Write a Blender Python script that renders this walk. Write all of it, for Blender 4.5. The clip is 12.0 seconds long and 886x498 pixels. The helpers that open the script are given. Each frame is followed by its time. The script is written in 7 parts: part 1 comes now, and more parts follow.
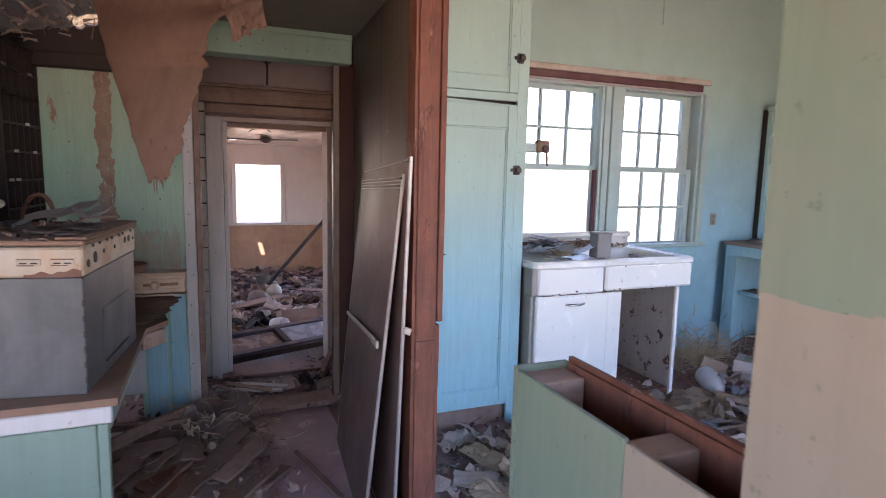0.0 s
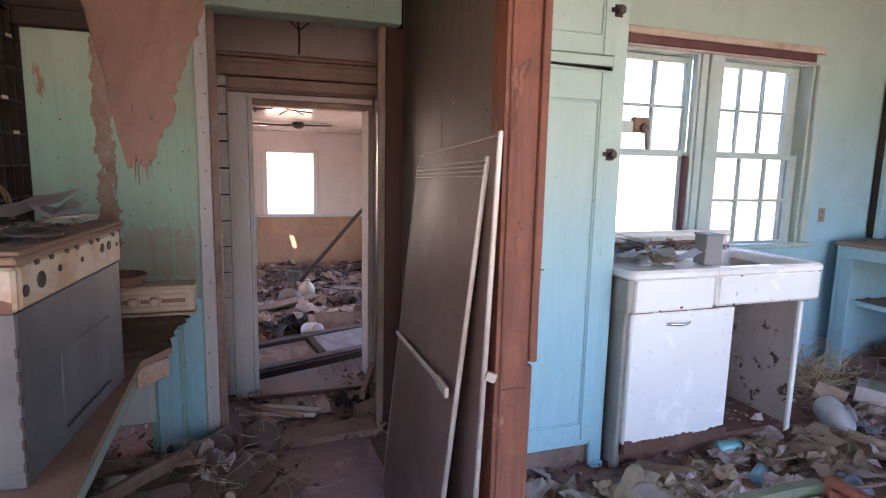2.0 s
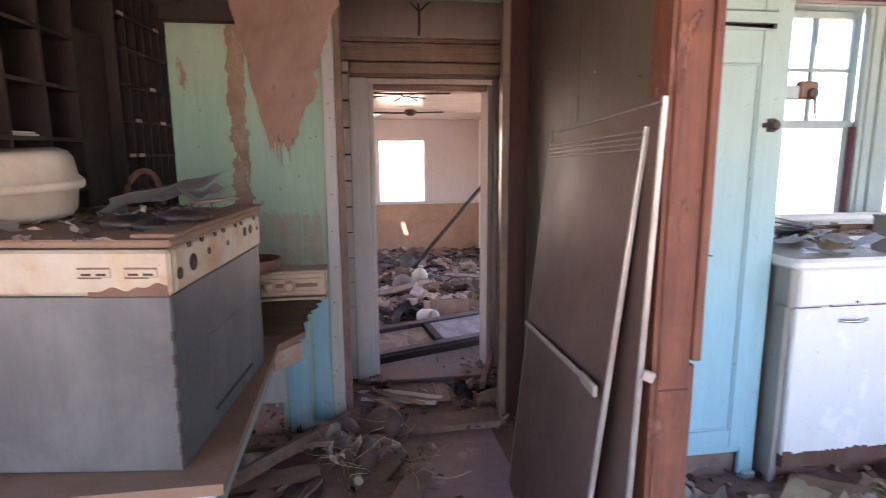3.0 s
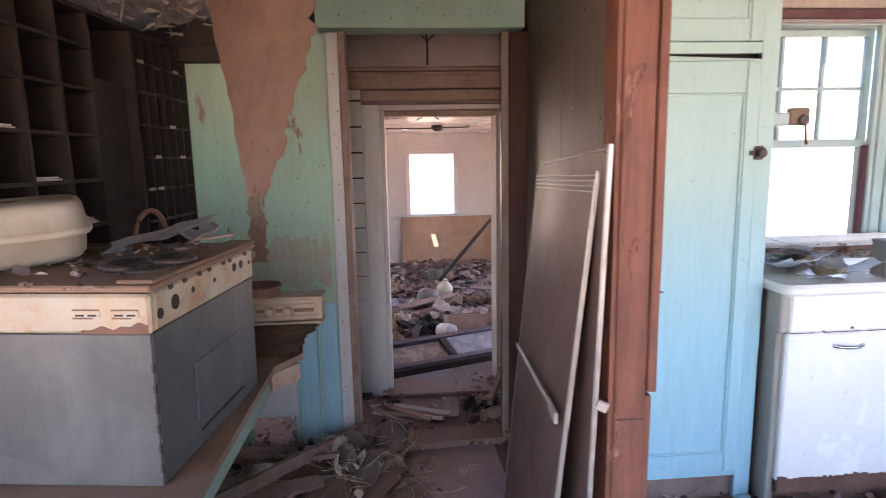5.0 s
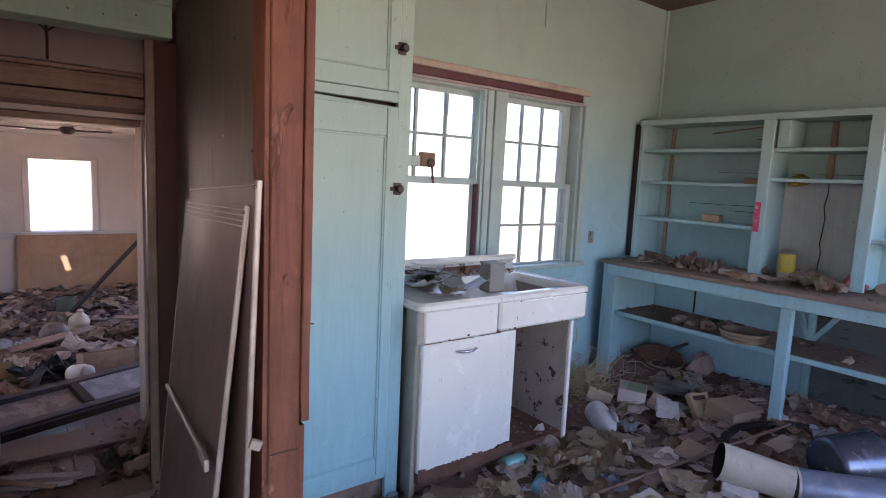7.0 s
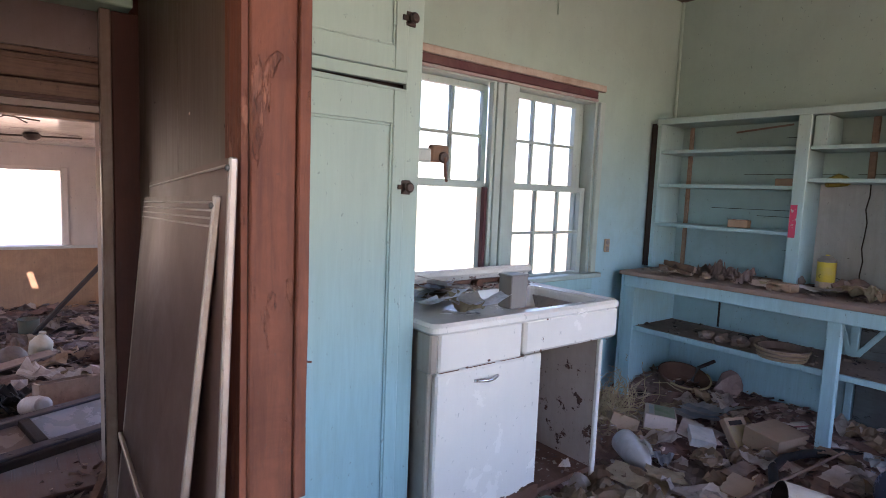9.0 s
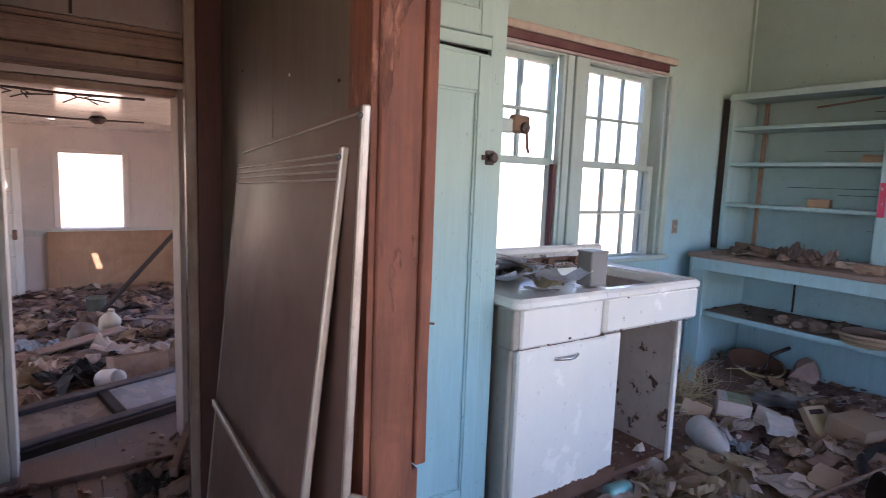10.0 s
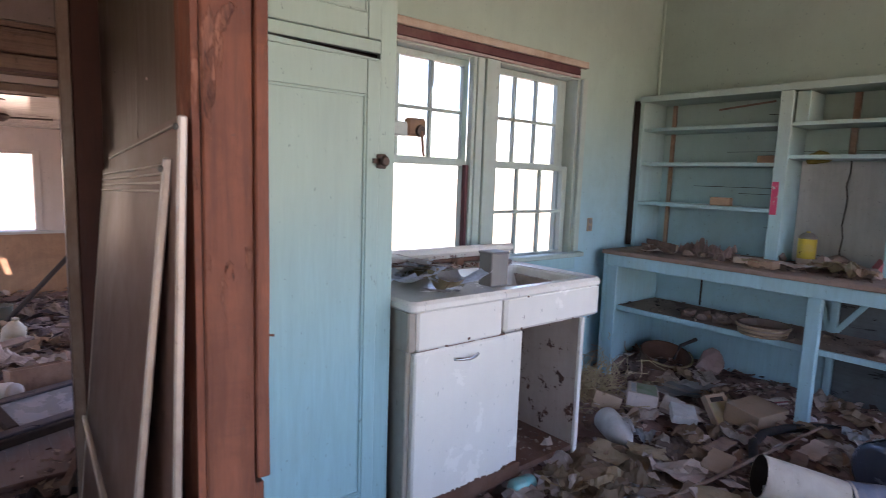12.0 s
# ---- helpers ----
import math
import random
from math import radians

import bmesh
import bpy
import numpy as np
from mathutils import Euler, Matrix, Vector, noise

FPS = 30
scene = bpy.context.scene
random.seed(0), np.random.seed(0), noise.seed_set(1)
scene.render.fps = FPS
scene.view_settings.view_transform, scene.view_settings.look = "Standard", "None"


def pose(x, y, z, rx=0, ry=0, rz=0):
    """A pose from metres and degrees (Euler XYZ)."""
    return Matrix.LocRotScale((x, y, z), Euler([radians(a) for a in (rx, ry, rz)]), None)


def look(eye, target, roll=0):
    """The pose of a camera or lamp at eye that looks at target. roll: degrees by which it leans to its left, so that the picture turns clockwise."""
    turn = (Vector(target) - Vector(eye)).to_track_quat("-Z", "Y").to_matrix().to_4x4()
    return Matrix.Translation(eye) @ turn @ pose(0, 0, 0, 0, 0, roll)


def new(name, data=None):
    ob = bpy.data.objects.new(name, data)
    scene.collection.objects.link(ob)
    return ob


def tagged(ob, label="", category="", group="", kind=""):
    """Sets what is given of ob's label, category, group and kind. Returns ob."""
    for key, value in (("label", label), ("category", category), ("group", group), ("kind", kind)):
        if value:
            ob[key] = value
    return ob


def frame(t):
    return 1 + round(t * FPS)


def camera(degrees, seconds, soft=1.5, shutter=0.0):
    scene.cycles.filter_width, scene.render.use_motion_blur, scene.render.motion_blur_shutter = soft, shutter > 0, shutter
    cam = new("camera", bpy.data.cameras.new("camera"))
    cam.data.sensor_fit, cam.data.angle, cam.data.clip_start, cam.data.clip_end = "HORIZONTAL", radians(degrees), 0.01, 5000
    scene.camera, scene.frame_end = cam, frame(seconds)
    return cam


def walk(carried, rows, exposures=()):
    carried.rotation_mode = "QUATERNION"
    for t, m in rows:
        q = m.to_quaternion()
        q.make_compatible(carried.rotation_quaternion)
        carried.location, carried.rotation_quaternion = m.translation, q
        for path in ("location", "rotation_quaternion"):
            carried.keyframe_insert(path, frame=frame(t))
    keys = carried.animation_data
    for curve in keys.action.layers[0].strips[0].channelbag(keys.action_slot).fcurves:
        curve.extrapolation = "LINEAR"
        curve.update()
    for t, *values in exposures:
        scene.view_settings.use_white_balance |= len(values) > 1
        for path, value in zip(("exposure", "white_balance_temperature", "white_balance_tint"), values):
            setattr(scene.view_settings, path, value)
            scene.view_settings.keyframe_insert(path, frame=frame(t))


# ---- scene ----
cam = camera(75.6, 12.0, soft=0.9, shutter=0.4)
PATH = [
    (0, (-0.04, 0.114, 1.344), (0.708, 1.951, 1.086), 1.3),
    (0.5, (0.037, 0.364, 1.339), (0.764, 2.206, 1.058), 1.1),
    (1, (0.046, 0.516, 1.361), (0.736, 2.372, 1.076), 1.3),
    (1.5, (0.033, 0.639, 1.36), (0.706, 2.501, 1.074), 1.3),
    (2, (0.017, 0.713, 1.323), (0.665, 2.582, 1.028), 1.3),
    (2.5, (0.0, 0.784, 1.283), (0.517, 2.691, 0.97), 0.6),
    (3, (-0.046, 0.845, 1.295), (0.251, 2.793, 0.954), -0.3),
    (3.2, (-0.052, 0.866, 1.317), (0.168, 2.824, 0.971), -0.6),
    (4.8, (0.102, 0.77, 1.379), (0.214, 2.741, 1.055), -1.0),
    (5, (0.125, 0.734, 1.381), (0.275, 2.703, 1.064), -1.1),
    (5.5, (0.163, 0.688, 1.388), (0.495, 2.633, 1.065), -0.3),
    (6, (0.198, 0.704, 1.417), (0.869, 2.563, 1.111), 1.4),
    (6.5, (0.188, 0.711, 1.413), (1.195, 2.419, 1.152), 2.1),
    (7, (0.162, 0.721, 1.427), (1.357, 2.306, 1.181), 2.7),
    (7.2, (0.19, 0.764, 1.407), (1.399, 2.34, 1.175), 2.8),
    (9, (0.305, 1.089, 1.365), (1.54, 2.65, 1.166), 2.3),
    (9.5, (0.243, 1.144, 1.316), (1.462, 2.715, 1.107), 2.4),
    (10, (0.212, 1.215, 1.302), (1.339, 2.849, 1.057), 2.2),
    (10.5, (0.266, 1.194, 1.331), (1.311, 2.88, 1.077), 1.7),
    (11, (0.32, 1.147, 1.353), (1.373, 2.828, 1.099), 1.6),
    (11.5, (0.341, 1.113, 1.364), (1.485, 2.734, 1.112), 1.5),
    (12, (0.356, 1.105, 1.33), (1.626, 2.629, 1.081), 2.0),
]
# gap poses, halfway between the seen stretches
PATH[8:8] = [(4.0, (0.01, 0.85, 1.35), (0.075, 2.815, 1.01), -0.9)]
PATH[16:16] = [(8.1, (0.27, 0.93, 1.385), (1.51, 2.48, 1.17), 2.6)]
walk(cam, [(t, look(eye, target, roll)) for t, eye, target, roll in PATH], [(0, 3.0, 6550, 30), (1.5, 3.15, 6650, 30), (3.0, 3.5, 6850, 30), (5.0, 3.58, 6800, 30), (6.0, 3.05, 6650, 30), (7.0, 2.72, 6650, 30), (9.0, 2.78, 6800, 30), (9.6, 2.8, 6800, 30), (10.5, 3.0, 6800, 30), (11.2, 2.93, 6900, 30), (12.0, 2.73, 6950, 30)])

# ---- light ----
world = bpy.data.worlds.new("sky")
scene.world = world
world.use_nodes = True
wn = world.node_tree
bg = wn.nodes["Background"]
sky = wn.nodes.new("ShaderNodeTexSky")
sky.sky_type = "NISHITA"
sky.sun_disc = False
sky.sun_elevation = radians(60.8)
sky.sun_rotation = radians(206.6)
wn.links.new(sky.outputs[0], bg.inputs[0])
sky.ozone_density, sky.dust_density = 3.0, 0.3
bg.inputs[1].default_value = 0.15
sun = new("sun", bpy.data.lights.new("sun", "SUN"))
sun.data.energy, sun.data.angle, sun.data.color = 4.5, radians(0.5), (1.0, 0.95, 0.87)
sun.matrix_world = look((-2, -4, 8), (0, 0, 0))

# ---- small helpers ----
ORIGIN = {}


def rng(seed):
    return random.Random(seed)


def box(bm, x0, x1, y0, y1, z0, z1, m=None):
    """A box between two corners, turned by m if given. Returns its vertices."""
    vs = [bm.verts.new((x, y, z)) for x in (x0, x1) for y in (y0, y1) for z in (z0, z1)]
    for a in ((0, 1, 3, 2), (4, 6, 7, 5), (0, 4, 5, 1), (2, 3, 7, 6), (0, 2, 6, 4), (1, 5, 7, 3)):
        bm.faces.new([vs[i] for i in a])
    if m is not None:
        for v in vs:
            v.co = m @ v.co
    return vs


def bevel(bm, w, seg=1):
    bmesh.ops.bevel(bm, geom=list(bm.edges), offset=w, segments=seg, affect="EDGES", clamp_overlap=True, profile=0.6)


def mesh_object(name, bm, material, smooth=False):
    bmesh.ops.recalc_face_normals(bm, faces=list(bm.faces))
    data = bpy.data.meshes.new(name)
    bm.to_mesh(data)
    bm.free()
    data.materials.append(material)
    if smooth:
        data.shade_smooth()
    return new(name, data)


def thing(name, at, label, category, group="", kind=""):
    """An empty at the base of a thing, for its parts."""
    ob = new(name)
    ob.empty_display_size = 0.05
    ob.location = at
    ORIGIN[ob] = Vector(at)
    return tagged(ob, label, category, group, kind)


def part(name, bm, material, parent, label="", smooth=False):
    """One mesh, built in world metres, as a part of parent."""
    o = ORIGIN[parent]
    bmesh.ops.translate(bm, verts=list(bm.verts), vec=-o)
    ob = mesh_object(name, bm, material, smooth)
    ob.parent = parent
    ORIGIN[ob] = o
    return tagged(ob, label)


def solid(name, bm, material, label, category, group="", kind="", smooth=False, at=None):
    """A thing of one mesh."""
    if at is None:
        lo = Vector((min(v.co.x for v in bm.verts), min(v.co.y for v in bm.verts), min(v.co.z for v in bm.verts)))
        hi = Vector((max(v.co.x for v in bm.verts), max(v.co.y for v in bm.verts), max(v.co.z for v in bm.verts)))
        at = Vector(((lo.x + hi.x) / 2, (lo.y + hi.y) / 2, lo.z))
    at = Vector(at)
    bmesh.ops.translate(bm, verts=list(bm.verts), vec=-at)
    ob = mesh_object(name, bm, material, smooth)
    ob.location = at
    ORIGIN[ob] = at
    return tagged(ob, label, category, group, kind)


def setting(name, bm, material, label="", smooth=False):
    """A piece of the setting, in world metres."""
    ob = mesh_object(name, bm, material, smooth)
    ORIGIN[ob] = Vector((0, 0, 0))
    return tagged(ob, label, "", "", "structure")


def boxed(*spec, bev=0.0, m=None):
    bm = bmesh.new()
    for s in spec:
        box(bm, *s, m=m)
    if bev:
        bevel(bm, bev)
    return bm


def board(p, q, width, thick, up=(0, 0, 1), bev=0.002, seed=0, rough=0.0, cuts=1):
    """A board from p to q; width lies along up, thick across. rough: how far its edges wander."""
    p, q, up = Vector(p), Vector(q), Vector(up)
    ax = (q - p)
    ln = ax.length
    ax.normalize()
    side = ax.cross(up).normalized()
    up = side.cross(ax).normalized()
    m = Matrix((ax, side, up)).transposed().to_4x4()
    m.translation = p
    bm = bmesh.new()
    r = rng(seed)
    rings = []
    for i in range(cuts + 1):
        a = ln * i / cuts
        w0, w1 = width / 2 + r.uniform(-rough, rough), width / 2 + r.uniform(-rough, rough)
        if i in (0, cuts):
            a += r.uniform(-rough, rough) * 2
        rings.append([bm.verts.new(m @ Vector((a, s * thick / 2, z))) for s, z in ((-1, -w0), (1, -w0), (1, w1), (-1, w1))])
    for a, b in zip(rings, rings[1:]):
        for k in range(4):
            bm.faces.new((a[k], a[(k + 1) % 4], b[(k + 1) % 4], b[k]))
    bm.faces.new(rings[0][::-1])
    bm.faces.new(rings[-1])
    if bev:
        bevel(bm, bev)
    return bm


def tube(bm, pts, r, n=10, cap=True):
    """A round bar along pts; r is one radius or one for each point."""
    pts = [Vector(p) for p in pts]
    rs = r if isinstance(r, (list, tuple)) else [r] * len(pts)
    rings = []
    for i, p in enumerate(pts):
        d = (pts[min(i + 1, len(pts) - 1)] - pts[max(i - 1, 0)]).normalized()
        a = d.orthogonal().normalized() if abs(d.z) > 0.9 else d.cross(Vector((0, 0, 1))).normalized()
        b = d.cross(a)
        rings.append([bm.verts.new(p + rs[i] * (math.cos(k * 2 * math.pi / n) * a + math.sin(k * 2 * math.pi / n) * b)) for k in range(n)])
    for u, v in zip(rings, rings[1:]):
        for k in range(n):
            bm.faces.new((u[k], u[(k + 1) % n], v[(k + 1) % n], v[k]))
    if cap:
        bm.faces.new(rings[0][::-1])
        bm.faces.new(rings[-1])
    return bm


def lathe(bm, profile, m=None, n=20):
    """Turns (radius, height) pairs about z."""
    rings = []
    for r, z in profile:
        rings.append([bm.verts.new((r * math.cos(k * 2 * math.pi / n), r * math.sin(k * 2 * math.pi / n), z)) for k in range(n)])
    for u, v in zip(rings, rings[1:]):
        for k in range(n):
            bm.faces.new((u[k], u[(k + 1) % n], v[(k + 1) % n], v[k]))
    bm.faces.new(rings[0][::-1])
    bm.faces.new(rings[-1])
    if m is not None:
        for ring in rings:
            for v in ring:
                v.co = m @ v.co
    return bm


def sheet(m, w, d, seed, crumple=0.02, n=6, thick=0.0015, tear=0.15, curl=0.0):
    """A crumpled sheet of paper, card or cloth with a torn outline, lying in the plane of m."""
    r = rng(seed)
    off = Vector((r.uniform(0, 50), r.uniform(0, 50), 0))
    bm = bmesh.new()
    grid = []
    for i in range(n + 1):
        row = []
        for j in range(n + 1):
            u, v = i / n - 0.5, j / n - 0.5
            e = tear * noise.noise(Vector((u * 3, v * 3, 7)) + off)
            p = Vector((u * w * (1 + e), v * d * (1 - e), 0))
            z = crumple * (noise.noise(p / max(w, d) * 3.2 + off) + 0.7 * abs(noise.noise(p / max(w, d) * 7 + off)))
            z += curl * (u * u + 0.5 * v * v) * 4 * w
            row.append(bm.verts.new(m @ (p + Vector((0, 0, z)))))
        grid.append(row)
    for i in range(n):
        for j in range(n):
            bm.faces.new((grid[i][j], grid[i + 1][j], grid[i + 1][j + 1], grid[i][j + 1]))
    bmesh.ops.solidify(bm, geom=list(bm.faces), thickness=thick)
    return bm


# ---- materials ----
def ramp(nt, fac, stops):
    n = nt.nodes.new("ShaderNodeValToRGB")
    el = n.color_ramp.elements
    while len(el) < len(stops):
        el.new(0.5)
    for e, (p, c) in zip(el, stops):
        e.position = p
        e.color = (*c, 1) if len(c) == 3 else c
    nt.links.new(fac, n.inputs[0])
    return n.outputs[0]


def nodes_of(name):
    m = bpy.data.materials.new(name)
    m.use_nodes = True
    nt = m.node_tree
    return m, nt, nt.nodes["Principled BSDF"]


def noise_tex(nt, scale, detail=4.0, rough=0.6, stretch=(1, 1, 1), warp=0.0, shift=0.0):
    tc = nt.nodes.new("ShaderNodeTexCoord")
    mp = nt.nodes.new("ShaderNodeMapping")
    mp.inputs["Scale"].default_value = stretch
    mp.inputs["Location"].default_value = (shift, shift * 1.7, shift * 0.6)
    nt.links.new(tc.outputs["Object"], mp.inputs[0])
    n = nt.nodes.new("ShaderNodeTexNoise")
    n.inputs["Scale"].default_value = scale
    n.inputs["Detail"].default_value = detail
    n.inputs["Roughness"].default_value = rough
    n.inputs["Distortion"].default_value = warp
    nt.links.new(mp.outputs[0], n.inputs["Vector"])
    return n.outputs["Fac"]


def mix(nt, fac, a, b, mode="MIX"):
    n = nt.nodes.new("ShaderNodeMix")
    n.data_type, n.blend_type = "RGBA", mode
    for sock, v in ((n.inputs[0], fac), (n.inputs[6], a), (n.inputs[7], b)):
        if isinstance(v, (int, float)):
            sock.default_value = v
        elif isinstance(v, tuple):
            sock.default_value = (*v, 1)
        else:
            nt.links.new(v, sock)
    return n.outputs[2]


def dim(c, f):
    return tuple(x * f for x in c)


GREY = ((0, 0, 0), (1, 1, 1))


def surface(name, base, dark=0.6, rough=0.75, grain=8.0, stretch=(1, 1, 1), bump=0.25, metal=0.0, dirt=None, dirt_amount=0.45,
            dirt_scale=2.0, peel=None, peel_at=0.62, peel_scale=5.0, peel_stretch=(1, 1, 1), peel2=None, vary=0.0, spec=0.3, soft=0.06, specks=0.5, streaks=0.2, under=None, under_at=(0.44, 0.68), blotch=0.5):
    """Grain and large blotches in one base colour, with dust or dirt over it, and a coat that has come off where peel is given."""
    m, nt, p = nodes_of(name)
    fine = noise_tex(nt, grain, 6, 0.65, stretch, 0.3)
    col = ramp(nt, fine, [(0.28, dim(base, dark)), (0.55, base), (0.85, tuple(min(1, x * 1.12) for x in base))])
    big = noise_tex(nt, 1.3, 3, 0.5, (1, 1, 1), 0.5, 3.1)
    col = mix(nt, blotch, col, ramp(nt, big, [(0.3, dim(base, 0.8)), (0.7, tuple(min(1, x * 1.1) for x in base))]))
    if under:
        # a bluer tone low down, giving way to the base colour higher up
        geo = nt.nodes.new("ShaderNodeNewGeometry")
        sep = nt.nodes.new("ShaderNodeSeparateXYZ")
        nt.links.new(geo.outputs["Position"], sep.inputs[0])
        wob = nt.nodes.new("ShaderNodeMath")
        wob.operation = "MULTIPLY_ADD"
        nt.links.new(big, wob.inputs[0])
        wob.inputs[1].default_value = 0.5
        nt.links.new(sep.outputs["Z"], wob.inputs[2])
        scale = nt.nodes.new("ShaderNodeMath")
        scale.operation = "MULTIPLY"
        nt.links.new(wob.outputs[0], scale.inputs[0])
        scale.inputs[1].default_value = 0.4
        low_tone = ramp(nt, fine, [(0.28, dim(under, dark)), (0.55, under), (0.85, tuple(min(1, x * 1.1) for x in under))])
        col = mix(nt, ramp(nt, scale.outputs[0], [(under_at[0], GREY[0]), (under_at[1], GREY[1])]), low_tone, col)
    if vary:
        oi = nt.nodes.new("ShaderNodeObjectInfo")
        col = mix(nt, vary, col, ramp(nt, oi.outputs["Random"], [(0.0, dim(base, 0.45)), (0.5, base), (1.0, tuple(min(1, x * 1.35) for x in base))]))
    if dirt:
        d = ramp(nt, noise_tex(nt, dirt_scale, 8, 0.7, (1, 1, 1), 0.6, 9.2), [(1 - dirt_amount - 0.22, GREY[0]), (1 - dirt_amount + 0.22, GREY[1])])
        col = mix(nt, d, col, dirt)
    if streaks:
        run = ramp(nt, noise_tex(nt, 5, 7, 0.7, (4, 4, 0.3), 0.4, 12.7), [(0.34, (0.62, 0.60, 0.57)), (0.56, (1, 1, 1)), (0.75, (1.0, 0.99, 0.97))])
        col = mix(nt, streaks, col, run, "MULTIPLY")
    if specks:
        chip = ramp(nt, noise_tex(nt, 55, 4, 0.6, (1, 1, 0.6), 0.2, 7.7), [(0.66, GREY[0]), (0.70, (specks,) * 3)])
        col = mix(nt, chip, col, tuple(0.3 * x + 0.03 for x in base))
    rough_in = ramp(nt, fine, [(0.2, (max(0, rough - 0.15),) * 3), (0.8, (min(1, rough + 0.12),) * 3)])
    height = fine
    if peel:
        pk = noise_tex(nt, peel_scale, 9, 0.72, peel_stretch, 0.25, 5.4)
        mask = ramp(nt, pk, [(peel_at, GREY[0]), (peel_at + soft * 0.35, GREY[1])])
        under = peel
        if peel2:
            under = ramp(nt, noise_tex(nt, 14, 6, 0.7, peel_stretch, 0.4, 1.2), [(0.35, peel2), (0.62, peel)])
        col = mix(nt, mask, col, under)
        add = nt.nodes.new("ShaderNodeMath")
        add.operation = "MULTIPLY_ADD"
        nt.links.new(mask, add.inputs[0])
        add.inputs[1].default_value = -0.8
        nt.links.new(fine, add.inputs[2])
        height = add.outputs[0]
    nt.links.new(col, p.inputs["Base Color"])
    nt.links.new(rough_in, p.inputs["Roughness"])
    p.inputs["Metallic"].default_value = metal
    p.inputs["Specular IOR Level"].default_value = spec
    b = nt.nodes.new("ShaderNodeBump")
    b.inputs["Strength"].default_value = bump
    b.inputs["Distance"].default_value = 0.004
    nt.links.new(height, b.inputs["Height"])
    nt.links.new(b.outputs[0], p.inputs["Normal"])
    return m


def litter_material(name, stops, rough=0.85):
    """Each loose scrap in its own tone."""
    m, nt, p = nodes_of(name)
    g = nt.nodes.new("ShaderNodeNewGeometry")
    col = ramp(nt, g.outputs["Random Per Island"], stops)
    spot = ramp(nt, noise_tex(nt, 26, 6, 0.7), [(0.3, (0.55, 0.5, 0.46)), (0.7, (1, 1, 1))])
    nt.links.new(mix(nt, 0.8, col, spot, "MULTIPLY"), p.inputs["Base Color"])
    p.inputs["Roughness"].default_value = rough
    b = nt.nodes.new("ShaderNodeBump")
    b.inputs["Strength"].default_value = 0.3
    b.inputs["Distance"].default_value = 0.003
    nt.links.new(noise_tex(nt, 40, 5), b.inputs["Height"])
    nt.links.new(b.outputs[0], p.inputs["Normal"])
    return m


MINT = (0.36, 0.48, 0.41)
SKY_BLUE = (0.32, 0.53, 0.60)
BROWN = (0.20, 0.12, 0.08)
DUST = (0.27, 0.20, 0.16)
UPRIGHT, ALONG_X, ALONG_Y = (6, 6, 0.5), (0.5, 6, 6), (6, 0.5, 6)
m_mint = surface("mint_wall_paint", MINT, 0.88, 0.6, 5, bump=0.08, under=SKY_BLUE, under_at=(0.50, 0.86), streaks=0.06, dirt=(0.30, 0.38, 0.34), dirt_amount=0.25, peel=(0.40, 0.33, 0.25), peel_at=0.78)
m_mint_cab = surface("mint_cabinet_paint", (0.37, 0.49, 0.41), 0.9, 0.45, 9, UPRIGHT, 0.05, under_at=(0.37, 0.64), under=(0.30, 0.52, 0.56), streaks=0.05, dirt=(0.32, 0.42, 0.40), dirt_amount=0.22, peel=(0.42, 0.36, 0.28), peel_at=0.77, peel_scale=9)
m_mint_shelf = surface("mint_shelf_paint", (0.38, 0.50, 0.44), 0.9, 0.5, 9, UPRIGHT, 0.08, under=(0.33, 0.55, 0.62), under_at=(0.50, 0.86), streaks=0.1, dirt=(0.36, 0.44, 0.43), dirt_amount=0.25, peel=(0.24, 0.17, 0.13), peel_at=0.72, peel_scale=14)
m_peel = surface("peeling_green_paint", (0.31, 0.49, 0.355), 0.8, 0.6, 14, UPRIGHT, 0.5, dirt=(0.38, 0.36, 0.27), dirt_amount=0.36,
                 peel=(0.34, 0.22, 0.15), peel2=(0.20, 0.11, 0.07), peel_at=0.61, peel_scale=3.4, peel_stretch=(2.6, 2.6, 0.8), dirt_scale=1.6)
m_bluepeel = surface("peeling_blue_panel", (0.26, 0.48, 0.54), 0.8, 0.6, 12, UPRIGHT, 0.4, dirt=(0.40, 0.42, 0.38), dirt_amount=0.3, peel=(0.33, 0.25, 0.20), peel_at=0.68, peel_scale=7, peel_stretch=(3, 3, 0.7))
m_beam = surface("green_beam_paint", (0.33, 0.50, 0.38), 0.85, 0.55, 8, ALONG_X, 0.15, dirt=(0.27, 0.33, 0.25), dirt_amount=0.3)
m_panel = surface("olive_board", (0.13, 0.106, 0.076), 0.7, 0.5, 7, UPRIGHT, 0.15, dirt=(0.10, 0.07, 0.055), dirt_amount=0.45, dirt_scale=2)
m_stud = surface("bare_red_stud", (0.215, 0.078, 0.045), 0.3, 0.65, 9, (6, 6, 0.5), 0.8, dirt=(0.105, 0.038, 0.025), dirt_amount=0.42, dirt_scale=7, streaks=0.5, blotch=0.35, peel=(0.28, 0.12, 0.075), peel2=(0.05, 0.018, 0.013), peel_at=0.58, peel_scale=7, peel_stretch=(3, 3, 0.7))
m_oldwood = surface("weathered_wood", (0.22, 0.135, 0.10), 0.4, 0.8, 10, (2, 2, 2), 0.6, dirt=(0.31, 0.225, 0.18), dirt_amount=0.42, dirt_scale=4, blotch=0.25)
